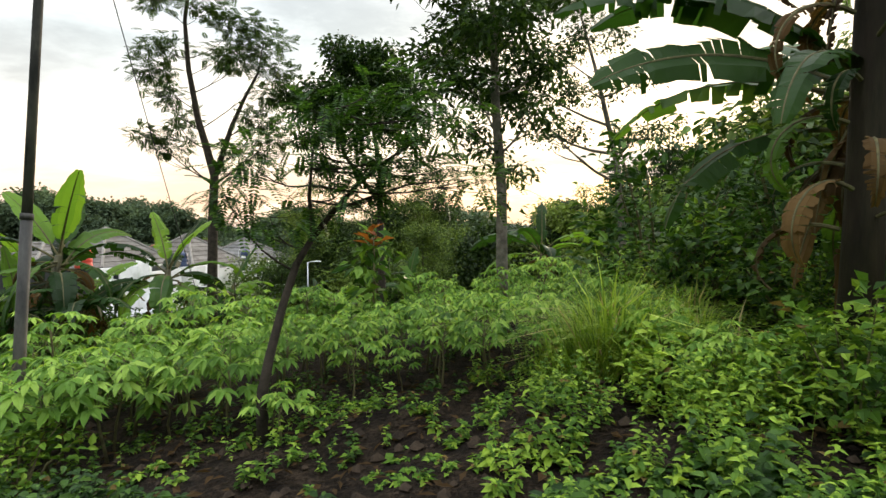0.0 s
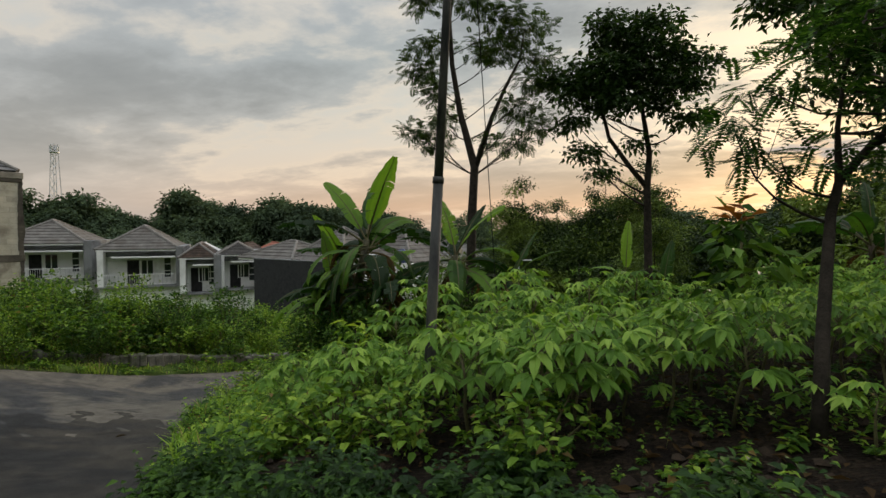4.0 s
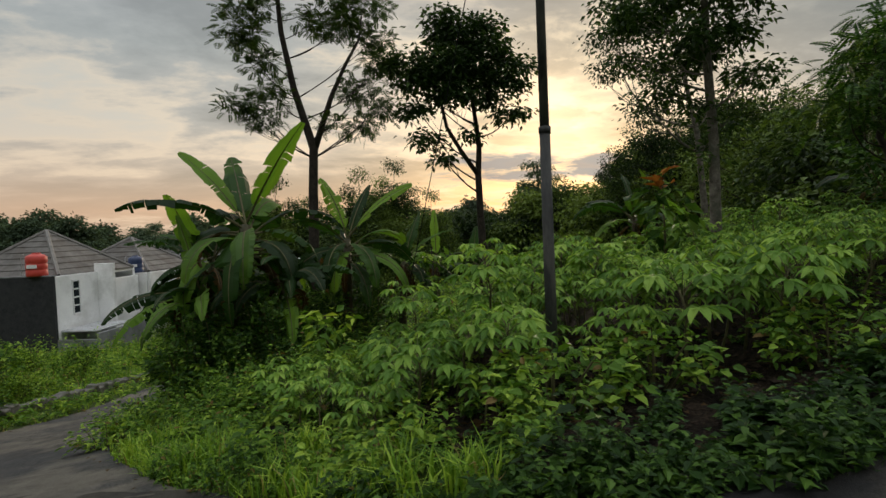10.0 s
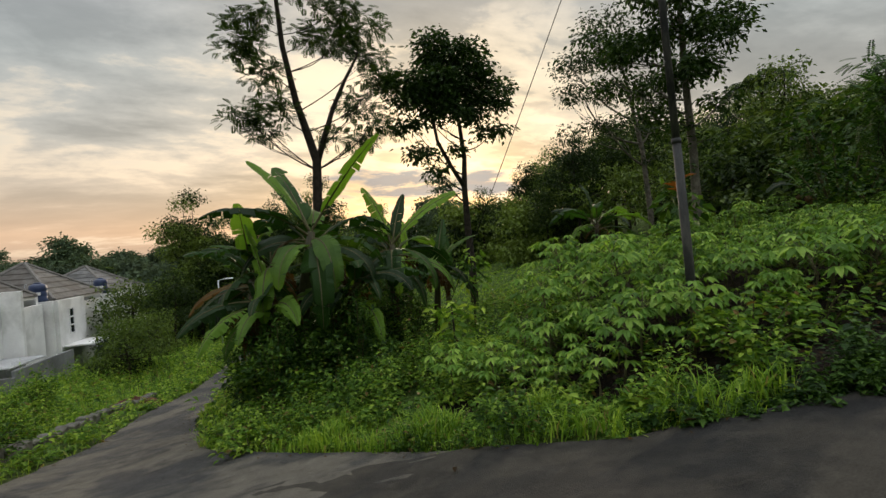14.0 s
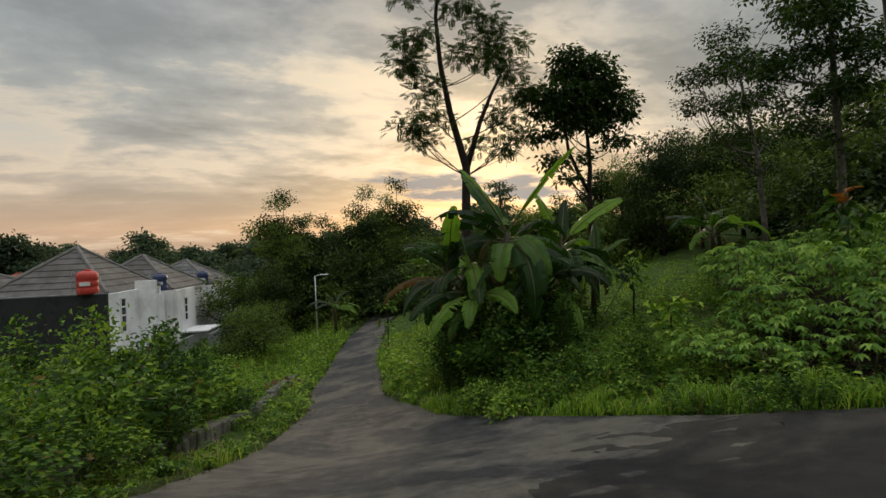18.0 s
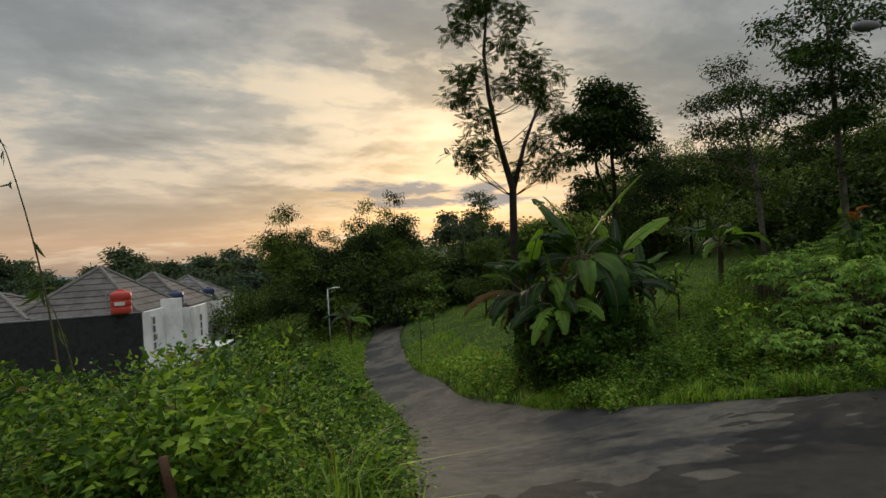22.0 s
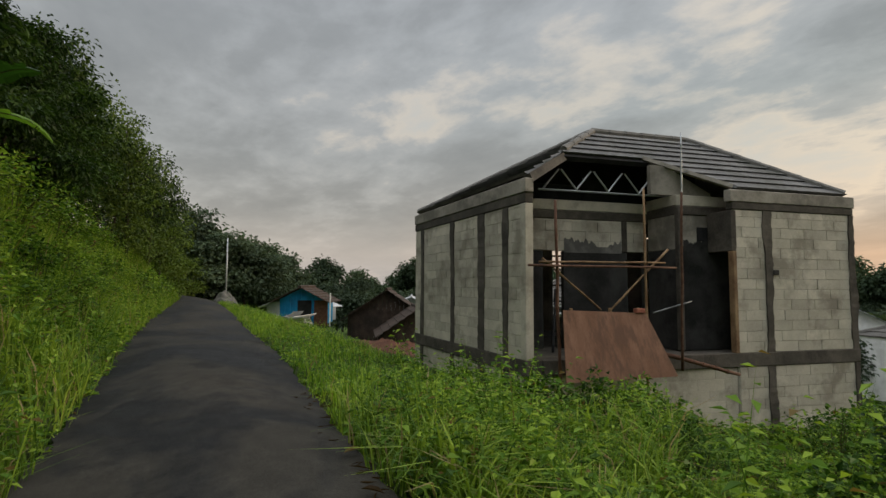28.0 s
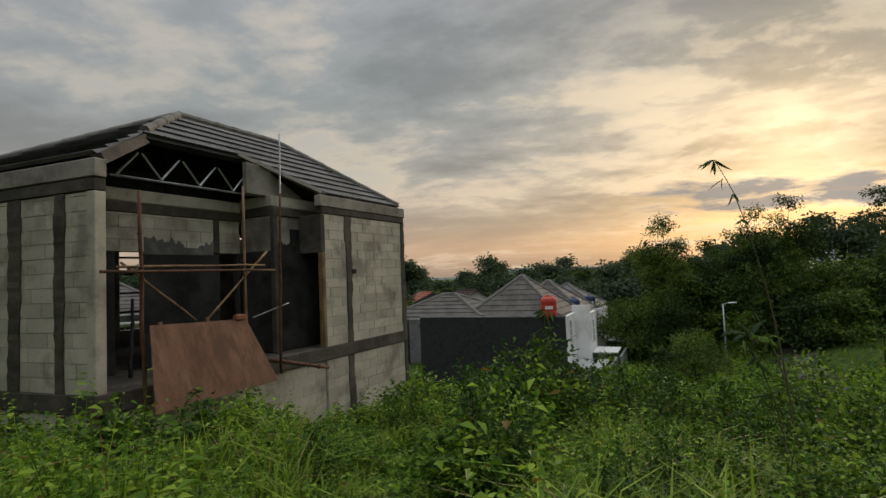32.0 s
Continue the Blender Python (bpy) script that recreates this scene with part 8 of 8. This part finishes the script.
plant_all(S3, [(x, y, rg.uniform(0.8, 1.2), float(turf(x, y)) - 0.04) for x, y in ((-26.9, 6.6), (-26.7, 5.2), (-25.9, 6.0), (-26.3, 7.6), (-25.4, 8.6), (-27.6, 5.6), (-25.6, 9.6), (-26.9, 7.9), (-26.2, 9.2), (2.7, 3.5), (3.3, 3.3), (1.9, 4.3), (2.4, 4.6), (-5.4, 4.5), (-4.6, 4.3), (-3.4, 3.8), (-26.3, 5.6), (-25.9, 7.6), (-26.2, 4.2), (-27.3, 4.2), (-17.3, 5.1), (-20.1, 4.6), (-19.0, 5.2), (-10.4, 8.6), (-9.3, 8.8))], 83)

# ---- bamboo shoots on the bank ----


def bamboo_shoot(x, y, top, label, seed, leafy):
    rg_ = np.random.default_rng(seed)
    z = float(land(x, y))
    root = thing("bamboo_shoot", Matrix.Translation((x, y, z)), label, "bamboo", "bamboo shoots on the bank")
    t_ = np.array(top) - np.array([x, y, z])
    s = np.linspace(0, 1, 14)
    path = np.stack([t_[0] * s**2.2, t_[1] * s**2.0, t_[2] * s - 0.10 * t_[2] * np.clip(s - 0.85, 0, 1) * 3], 1)
    part("culm", tube_geo(path, np.linspace(0.017, 0.004, 14), 7), M_STEM, root, "", True)
    for i in range(2, 14, 2):
        part("node_ring", tube_geo([path[i] - (0, 0, 0.008), path[i] + (0, 0, 0.008)], [0.019 - 0.001 * i] * 2, 7), M_STEM, root)
    g_ = Geo()
    for i, n in leafy:
        p = path[i][None] + rg_.normal(0, 0.02, (n, 3))
        w_ = unit(rand_dirs(rg_, n, 0.3) + np.array([-0.5, -0.2, -0.7]))
        leaves(p, w_, rand_dirs(rg_, n, 1.0), 0.26 * rg_.uniform(0.7, 1.2, n), 0.045, g_, True, 0.15)
    part("foliage", g_, M_TREE_DENSE, root)
    return root


bamboo_shoot(-19.35, 7.9, (-20.02, 8.15, 3.18), "tall thin bamboo shoot with drooping tip leaves", 1, ((13, 8), (12, 2), (11, 2), (10, 2), (8, 1), (7, 3)))
bamboo_shoot(-19.2, 8.1, (-19.6, 8.3, 0.9), "short bamboo shoot with a few leaves", 2, ((13, 6), (10, 4), (7, 3)))
bamboo_shoot(-19.5, 7.8, (-20.1, 7.4, 0.6), "short leaning bamboo shoot with a few leaves", 3, ((13, 7), (11, 4), (8, 4)))
bamboo_shoot(-22.6, 8.5, (-22.5, 8.6, 0.95), "leafy shoot rising over the bank", 4, ((13, 10), (11, 9), (9, 9), (7, 8)))

# ---- grass and weeds, beyond counting ----
rng = np.random.default_rng(41)


def scatter(n, x0, x1, y0, y1, keep, power=1.0):
    x, y = rng.uniform(x0, x1, n), y0 + (y1 - y0) * rng.uniform(0, 1, n) ** power
    ok = keep(x, y)
    return x[ok], y[ok]


def in_house(x, y):
    dx, dy = (x + 28.62) / 1.076, (y - 6.43) / 1.076
    u_, v_ = dx * 0.307 + dy * 0.952, -dx * 0.952 + dy * 0.307
    return (u_ > -0.02 - 0.12 * v_) & (u_ < 7.5) & (v_ > -0.02) & (v_ < 5.6)


def tufts(x, y, per, r):
    x, y = np.repeat(x, per), np.repeat(y, per)
    return x + rng.normal(0, r, len(x)), y + rng.normal(0, r, len(y))


def trodden(x, y):
    """Growth is kept down round the two fence posts, at the road edge before them and on the way worn to the house."""
    posts_ = np.where((x > -21.2) & (x < -17.5) & (y < 5.0), 0.28, 1.0)
    off_ = np.abs((x + 23.2) * 0.866 + (y - 4.0) * 0.5)
    ditch = np.interp(y, SIDE_Y, SIDE_L) - x
    posts_ = np.where((ditch > 0.05) & (ditch < 1.5) & (y > 5.2) & (y < 22.5), 0.35, posts_)
    dip = np.where((off_ < 1.0) & (y > 3.6) & (y < 10.5) & (x < -22.5), 0.32 + 0.3 * off_, 1.0)
    return posts_ * np.minimum(dip, np.where((x > -27.3) & (x < -22.8) & (y > 6.2) & (y < 11.5), 0.5, 1.0))


def grass(name, label, mat, x, y, h0, h1, w0, w1, lean):
    n = len(x)
    patch = 0.75 + 0.35 * np.clip(wobble(x, y, 0.7), -1, 1) + 0.25 * np.clip(wobble(x, y + 2, 2.4), -1, 1)
    h_ = rng.uniform(h0, h1, n) * patch * trodden(x, y)
    geo = blades(x, y, turf(x, y) - 0.02, h_, rng.uniform(w0, w1, n), rng.uniform(0.15, lean, n), None, rng)
    return tagged(new(name, geo.mesh(name, mat)), label, "grass", kind="stuff")


def weeds(name, label, mat, x, y, h0, h1, leaf, wide, per, oval):
    """Low leafy plants: whorls of leaves up short stems."""
    open_ = wobble(x + 2.0, y - 1.0, 2.7) > -0.55
    x, y = x[open_], y[open_]
    n = len(x)
    z = turf(x, y)
    h_ = rng.uniform(h0, h1, n) * np.maximum(0.85 + 0.6 * np.clip(wobble(x, y, 0.8), -1, 1) + 0.4 * np.clip(wobble(x + 3, y, 2.2), -1, 1), 0.15) * trodden(x, y)
    own = np.repeat(rng.uniform(0.6, 1.45, n), per)
    k_ = np.repeat(np.arange(n), per)
    f = np.tile(np.linspace(0.25, 1, per), n)
    a = np.tile(np.arange(per) * 2.4, n) + np.repeat(rng.uniform(0, 6.28, n), per)
    tilt = np.repeat(rng.normal(0, 0.25, (n, 2)), per, 0) * (h_[k_] * f)[:, None]
    base = np.stack([x[k_] + tilt[:, 0], y[k_] + tilt[:, 1], z[k_] + h_[k_] * f], 1)
    way = np.stack([np.cos(a), np.sin(a), rng.uniform(-0.35, 0.5, len(a))], 1)
    s = rng.uniform(0.6, 1.3, len(a)) * (1.15 - 0.45 * f)
    geo = leaves(base, way, np.array([0, 0, 1.0]) + rng.normal(0, 0.25, (len(a), 3)), leaf * s * own, wide * s * own, None, oval, 0.25)
    top = tilt[per - 1 :: per]
    leaves(np.stack([x, y, z - 0.02], 1), np.stack([top[:, 0], top[:, 1], h_ + 0.02], 1), np.stack([-np.ones(n), 0.3 * np.ones(n), np.zeros(n)], 1), np.hypot(h_, np.hypot(top[:, 0], top[:, 1])), 0.004 + 0.008 * h_, geo, False, 0.0, 0.0)
    return tagged(new(name, geo.mesh(name, mat)), label, "weeds", kind="stuff")


verge_ok = lambda x, y: (off_road(x, y) > -0.02) & (off_road(x, y) < 1.7 + 0.4 * np.sin(x * 1.3))
# the corner between the road and the lane
x, y = scatter(14000, -12.0, 3.5, 1.6, 11.5, lambda x, y: verge_ok(x, y) & (off_road(x, y) < 1.35) & (x < -6.5 + 0.7 * wobble(x, y, 0.9)))
gx_, gy_ = tufts(x[:3400], y[:3400], 8, 0.05)
okk = off_road(gx_, gy_) > -0.04
grass("verge_grass", "bright green grass along the road edge", M_GRASS, gx_[okk], gy_[okk], 0.14, 0.42, 0.011, 0.022, 0.9)
x, y = scatter(11000, -9.6, 4.2, 1.7, 7.2, lambda x, y: (off_road(x, y) > -0.06) & (off_road(x, y) < np.where(x < -6.0, 1.2, 0.72) + 0.3 * wobble(x, y, 1.9)))
west = x < -6.2
weeds("verge_weeds", "low leafy green weeds covering the road verge", M_WEED, x[west][:2000], y[west][:2000], 0.05, 0.24, 0.060, 0.038, 12, False)
# these verge weeds take the leaf colour with cassava shade painted in
weeds("verge_creepers", "leafy verge weeds with canopy shade in their colour", M_WEED_SHADED, x[~west][:2100], y[~west][:2100], 0.05, 0.28, 0.090, 0.055, 11, True)
bare = lambda x, y: ((x - 0.3) / 1.5) ** 2 + ((y - 4.3) / 0.8) ** 2 + 0.7 * wobble(x, y, 3.0) < 0.35
x, y = scatter(5200, -8.5, 8, 3.5, 13.5, lambda x, y: (off_road(x, y) > 1.9) & ~bare(x, y))
weeds("plot_weeds", "low weeds between the cassava plants", M_SAPLING, x[:1700], y[:1700], 0.04, 0.22, 0.075, 0.045, 9, False)
x, y = scatter(3000, -6.8, 3.6, 2.8, 7.0, lambda x, y: (off_road(x, y) > 1.1) & (off_road(x, y) < 2.9))
east = x > -1.6
x, y = np.concatenate([x[east][:420], x[~east][:220]]), np.concatenate([y[east][:420], y[~east][:220]])
weeds("plot_edge_weeds", "small leafy weeds on the dark soil at the plot's edge", M_WEED, x, y, 0.04, 0.24, 0.065, 0.04, 11, False)
x, y = scatter(3200, -6.5, 4.2, 2.8, 7.4, lambda x, y: (off_road(x, y) > 0.7) & (off_road(x, y) < 4.0))
geo, ring = Geo(), np.array([(1, 0, 0.2), (0.3, 0.95, 0.1), (-0.8, 0.6, 0.2), (-0.8, -0.6, 0.05), (0.3, -0.95, 0.2), (0, 0, 0.9), (0, 0, -0.6)])
for i in range(min(len(x), 1100)):
    size = 0.012 + 0.05 * rng.random() ** 2.2
    geo.add(np.array([x[i], y[i], float(turf(x[i], y[i])) + 0.2 * size]) + ring * size * rng.uniform(0.7, 1.3, (7, 3)), [(0, 1, 5), (1, 2, 5), (2, 3, 5), (3, 4, 5), (4, 0, 5), (1, 0, 6), (2, 1, 6), (3, 2, 6), (4, 3, 6), (0, 4, 6)])
tagged(new("soil_clods", geo.mesh("soil_clods", M_CLOD)), "crumbled dark soil clods between the cassava plants", "soil", kind="stuff")
# weeds that have grown out over the edge of the asphalt, shade in their leaf colour
x, y = scatter(9000, -7.4, 1.0, 1.2, 5.0, lambda x, y: (off_road(x, y) > -0.42 * np.clip((x + 7.4) / 1.6, 0, 1) + 0.12 * wobble(x, y, 2.3)) & (off_road(x, y) < 0.2))
weeds("edge_creepers", "leafy weeds spreading over the asphalt edge, shade in their colour", M_WEED_SHADED, x[:1300], y[:1300], 0.06, 0.30, 0.075, 0.045, 12, False)
# rank growth on the near right at the start
x, y = scatter(3600, 0.2, 5.2, 1.9, 5.6, lambda x, y: (off_road(x, y) > 0.0) & ~bare(x, y))
weeds("rank_weeds", "rank leafy weeds beside the old banana plants", M_BUSH, x[:1300], y[:1300], 0.12, 0.46, 0.064, 0.036, 15, True)
x, y = scatter(1600, 0.6, 3.6, 4.0, 7.0, lambda x, y: np.hypot(x - 2.1, y - 5.5) < 1.1)
gx_, gy_ = tufts(x[:210], y[:210], 17, 0.09)
grass("arching_grass", "tall arching grass clump in front of the thicket", M_TALLGRASS, gx_, gy_, 0.5, 1.1, 0.013, 0.024, 1.5)
# the bank between the road and the lane
bank_ok = lambda x, y: (off_road(x, y) > -0.02) & ~in_house(x, y)
x, y = scatter(16000, -27.5, -13.2, 1.6, 17, bank_ok, 1.3)
gx_, gy_ = tufts(x[:4600], y[:4600], 8, 0.07)
okk = (off_road(gx_, gy_) > -0.03) & ~in_house(gx_, gy_)
grass("bank_grass", "long rank green grass on the bank", M_TALLGRASS, gx_[okk], gy_[okk], 0.25, 0.75, 0.009, 0.018, 0.9)
x, y = scatter(20000, -27.0, -13.4, 1.7, 17, lambda x, y: bank_ok(x, y) & (off_road(x, y) > 0.1) & (wobble(x, y, 1.5) > -0.3), 1.2)
weeds("bank_weeds", "thick leafy weeds and creepers on the bank", M_WEED, x[:5600], y[:5600], 0.12, 0.55, 0.090, 0.050, 13, False)
x, y = scatter(5000, -24.5, -16.0, 1.7, 5.5, lambda x, y: bank_ok(x, y) & (off_road(x, y) > 0.05) & (wobble(x + 4, y, 1.5) > -0.2))
weeds("near_weeds", "leafy green weeds close to the road edge", M_WEED, x[:1500], y[:1500], 0.10, 0.45, 0.062, 0.036, 16, True)
x, y = scatter(4200, -27.0, -15.0, 2.0, 11.5, lambda x, y: bank_ok(x, y) & (off_road(x, y) > 0.3) & (wobble(x + 7, y - 2, 0.9) > -0.15))
gx_, gy_ = tufts(x[:900], y[:900], 22, 0.11)
okk = (off_road(gx_, gy_) > 0.1) & ~in_house(gx_, gy_)
grass("bank_arching_grass", "tall arching grass clumps among the bank weeds", M_TALLGRASS, gx_[okk], gy_[okk], 0.5, 0.95, 0.015, 0.027, 1.6)
x, y = scatter(6000, -27.5, -20.0, 2.2, 8.5, lambda x, y: bank_ok(x, y) & (off_road(x, y) > 0.45) & (wobble(x - 3, y + 1, 1.3) > -0.15))
weeds("bank_bushes", "bushy leafy weeds before the unfinished house", M_WEED, x[:2600], y[:2600], 0.25, 0.8, 0.075, 0.042, 16, False)
x, y = scatter(4000, -10.5, 2.0, 7.4, 14.0, lambda x, y: (off_road(x, y) > 0.2) & (x < -11.0 + 0.86 * (y - 0.9)))
weeds("corner_weeds", "leafy weeds round the banana clump", M_WEED, x[:2600], y[:2600], 0.22, 0.8, 0.085, 0.048, 14, False)
x, y = scatter(6000, -11.5, -3.0, 3.0, 11.5, lambda x, y: (off_road(x, y) > 0.55) & (off_road(x, y) < 3.4) & (x < -5.6) & (wobble(x, y + 5, 1.1) > -0.35))
weeds("corner_creepers", "broad leafy creepers behind the grass of the verge", M_WEED, x[:1500], y[:1500], 0.12, 0.5, 0.095, 0.055, 13, True)
# beyond the bank, beside the lane and round the houses
x, y = scatter(24000, -34, -7, 12, 40, lambda x, y: (off_road(x, y) > 0.0) & (off_road(x, y) < 16) & (x < -8.5) & ~in_house(x, y) & ~((x < -18.6) & (y > 27.4)))
gx_, gy_ = tufts(x[:4200], y[:4200], 5, 0.12)
okk = off_road(gx_, gy_) > 0
grass("slope_grass", "rough green grass sloping down beside the lane", M_GRASS, gx_[okk], gy_[okk], 0.2, 0.6, 0.02, 0.04, 0.8)
weeds("slope_weeds", "leafy undergrowth on the slope beside the lane", M_WEED, x[4200:8200], y[4200:8200], 0.2, 0.9, 0.16, 0.09, 10, False)
x, y = scatter(9000, -12.4, -2, 9.5, 30, lambda x, y: (off_road(x, y) > 0) & (off_road(x, y) < 3.2))
gx_, gy_ = tufts(x[:1800], y[:1800], 6, 0.09)
grass("lane_grass", "green grass along the lane", M_GRASS, gx_, gy_, 0.10, 0.35, 0.014, 0.026, 0.8)
# the open field
x, y = scatter(26000, -8, 12, 14.5, 40, lambda x, y: (off_road(x, y) > 2.2))
grass("field_grass", "short bright green grass of the open field", M_GRASS, x[:20000], y[:20000], 0.06, 0.17, 0.03, 0.05, 0.9)
# the road further west: verge on one side, overgrown bank on the other
x, y = scatter(16000, -62, -24.0, 1.5, 12, lambda x, y: (off_road(x, y) > -0.02) & (off_road(x, y) < 3.0) & ~in_house(x, y) & (y > road_far(x) - 0.1))
gx_, gy_ = tufts(x[:2600], y[:2600], 8, 0.08)
okk = (off_road(gx_, gy_) > -0.03) & ~in_house(gx_, gy_)
grass("roadside_grass", "green roadside grass along the lane", M_GRASS, gx_[okk], gy_[okk], 0.10, 0.42, 0.012, 0.024, 0.85)
weeds("roadside_weeds", "low leafy weeds along the road", M_WEED, x[2600:5200], y[2600:5200], 0.06, 0.35, 0.09, 0.05, 9, False)
x, y = scatter(26000, -62, -23.0, -5.0, 6, lambda x, y: (y < road_near(x) + 0.05) & (y > road_near(x) - 4.6))
gx_, gy_ = tufts(x[:5200], y[:5200], 7, 0.09)
okk = off_road(gx_, gy_) > -0.05
grass("bank_tall_grass", "tall bright grass on the steep roadside bank", M_TALLGRASS, gx_[okk], gy_[okk], 0.3, 1.0, 0.012, 0.026, 0.9)
weeds("bank_creepers", "leafy creepers over the steep roadside bank", M_WEED, x[5200:11200], y[5200:11200], 0.2, 0.9, 0.12, 0.065, 11, False)

x, y = scatter(2600, -6.5, 4.0, 2.9, 7.5, lambda x, y: off_road(x, y) > 0.7)
n = min(len(x), 1300)
a = rng.uniform(0, 6.28, n)
geo = leaves(np.stack([x[:n], y[:n], turf(x[:n], y[:n]) + 0.03], 1), np.stack([np.cos(a), np.sin(a), rng.uniform(-0.1, 0.4, n)], 1), np.tile([0, 0, 1.0], (n, 1)) + rng.normal(0, 0.3, (n, 3)), rng.uniform(0.05, 0.15, n), rng.uniform(0.02, 0.06, n))
tagged(new("plot_litter", geo.mesh("plot_litter", M_BANANA_DRY)), "dead leaves and stalks on the dark soil of the plot", "leaf litter", kind="stuff")
# fallen dry leaves and straw on the road edge
for i, (x, y, s, a) in enumerate(((-6.1, 3.35, 0.30, 20), (-5.2, 3.2, 0.16, 80), (-7.0, 3.9, 0.14, 140), (-25.2, 1.7, 0.18, 40), (-26.0, 1.9, 0.2, 100), (-24.6, 1.55, 0.15, 10), (-8.9, 4.9, 0.12, 60))):
    z = float(land(x, y)) + 0.03
    ang = radians(a)
    geo = leaves(np.array([[x, y, z + 0.02]]), np.array([[math.cos(ang), math.sin(ang), 0.05]]), np.array([[0.0, 0.1, 1.0]]), np.array([s]), np.array([s * 0.4]), None, True, 0.1, 0.3)
    tagged(new("fallen_leaf", geo.mesh("fallen_leaf", M_BANANA_DRY)), "curled dry brown leaf lying on the asphalt edge", "leaf", "fallen leaves")
x, y = scatter(500, -29, -23.2, 1.3, 3.2, lambda x, y: np.abs(off_road(x, y)) < 0.22)
n = min(len(x), 170)
a = rng.uniform(0, 6.28, n)
geo = leaves(np.stack([x[:n], y[:n], land(x[:n], y[:n]) + 0.035], 1), np.stack([np.cos(a), np.sin(a), np.zeros(n)], 1), np.tile([0, 0, 1.0], (n, 1)), rng.uniform(0.08, 0.3, n), rng.uniform(0.006, 0.02, n))
tagged(new("straw", geo.mesh("straw", M_BANANA_DRY)), "dry straw and cut stalks on the road edge", "straw", kind="stuff")
x, y = scatter(2500, -16, -4, 1.5, 20, lambda x, y: np.abs(off_road(x, y)) < 0.3)
n = min(len(x), 420)
a = rng.uniform(0, 6.28, n)
geo = leaves(np.stack([x[:n], y[:n], land(x[:n], y[:n]) + 0.035], 1), np.stack([np.cos(a), np.sin(a), np.zeros(n)], 1), np.tile([0, 0, 1.0], (n, 1)), rng.uniform(0.03, 0.09, n), rng.uniform(0.015, 0.04, n))
tagged(new("litter_leaves", geo.mesh("litter_leaves", M_BANANA_DRY)), "small dry leaves scattered along the road edge", "leaf litter", kind="stuff")

# ---- blocks of the unfinished house, piece by piece ----
prev = 0.16
for i, (a, b) in enumerate(SIDE_COLS + ((H_DEEP - 0.02, H_DEEP),)):
    blocks(side_wall, 1, prev, a, 0.07, 0.13, H_FLOOR, 2.77, 10 + i)
    blocks(side_wall, 1, prev, a, 0.07, 0.13, -0.95, -0.15, 20 + i)
    prev = b
blocks(front_wall, 0, 4.37, 5.04, 0.07, 0.13, H_FLOOR, 2.85, 31)
blocks(front_wall, 0, 5.22, 7.25, 0.07, 0.13, H_FLOOR, 2.85, 32)
blocks(front_wall, 0, 5.22, 7.25, 0.07, 0.13, -1.75, -0.15, 33)
blocks(front_wall, 0, 4.37, 5.04, 0.07, 0.13, -1.75, -0.15, 34)
blocks(upper_wall, 0, 0.01, 2.90, BACK_Y + 0.05, 0.11, 2.09, 2.74, 35)
blocks(upper_wall, 0, 3.03, 3.52, BACK_Y + 0.05, 0.11, 2.09, 2.74, 36)
blocks(lower_wall, 0, 0.22, 4.33, 0.09, 0.12, -1.15, -0.15, 37)
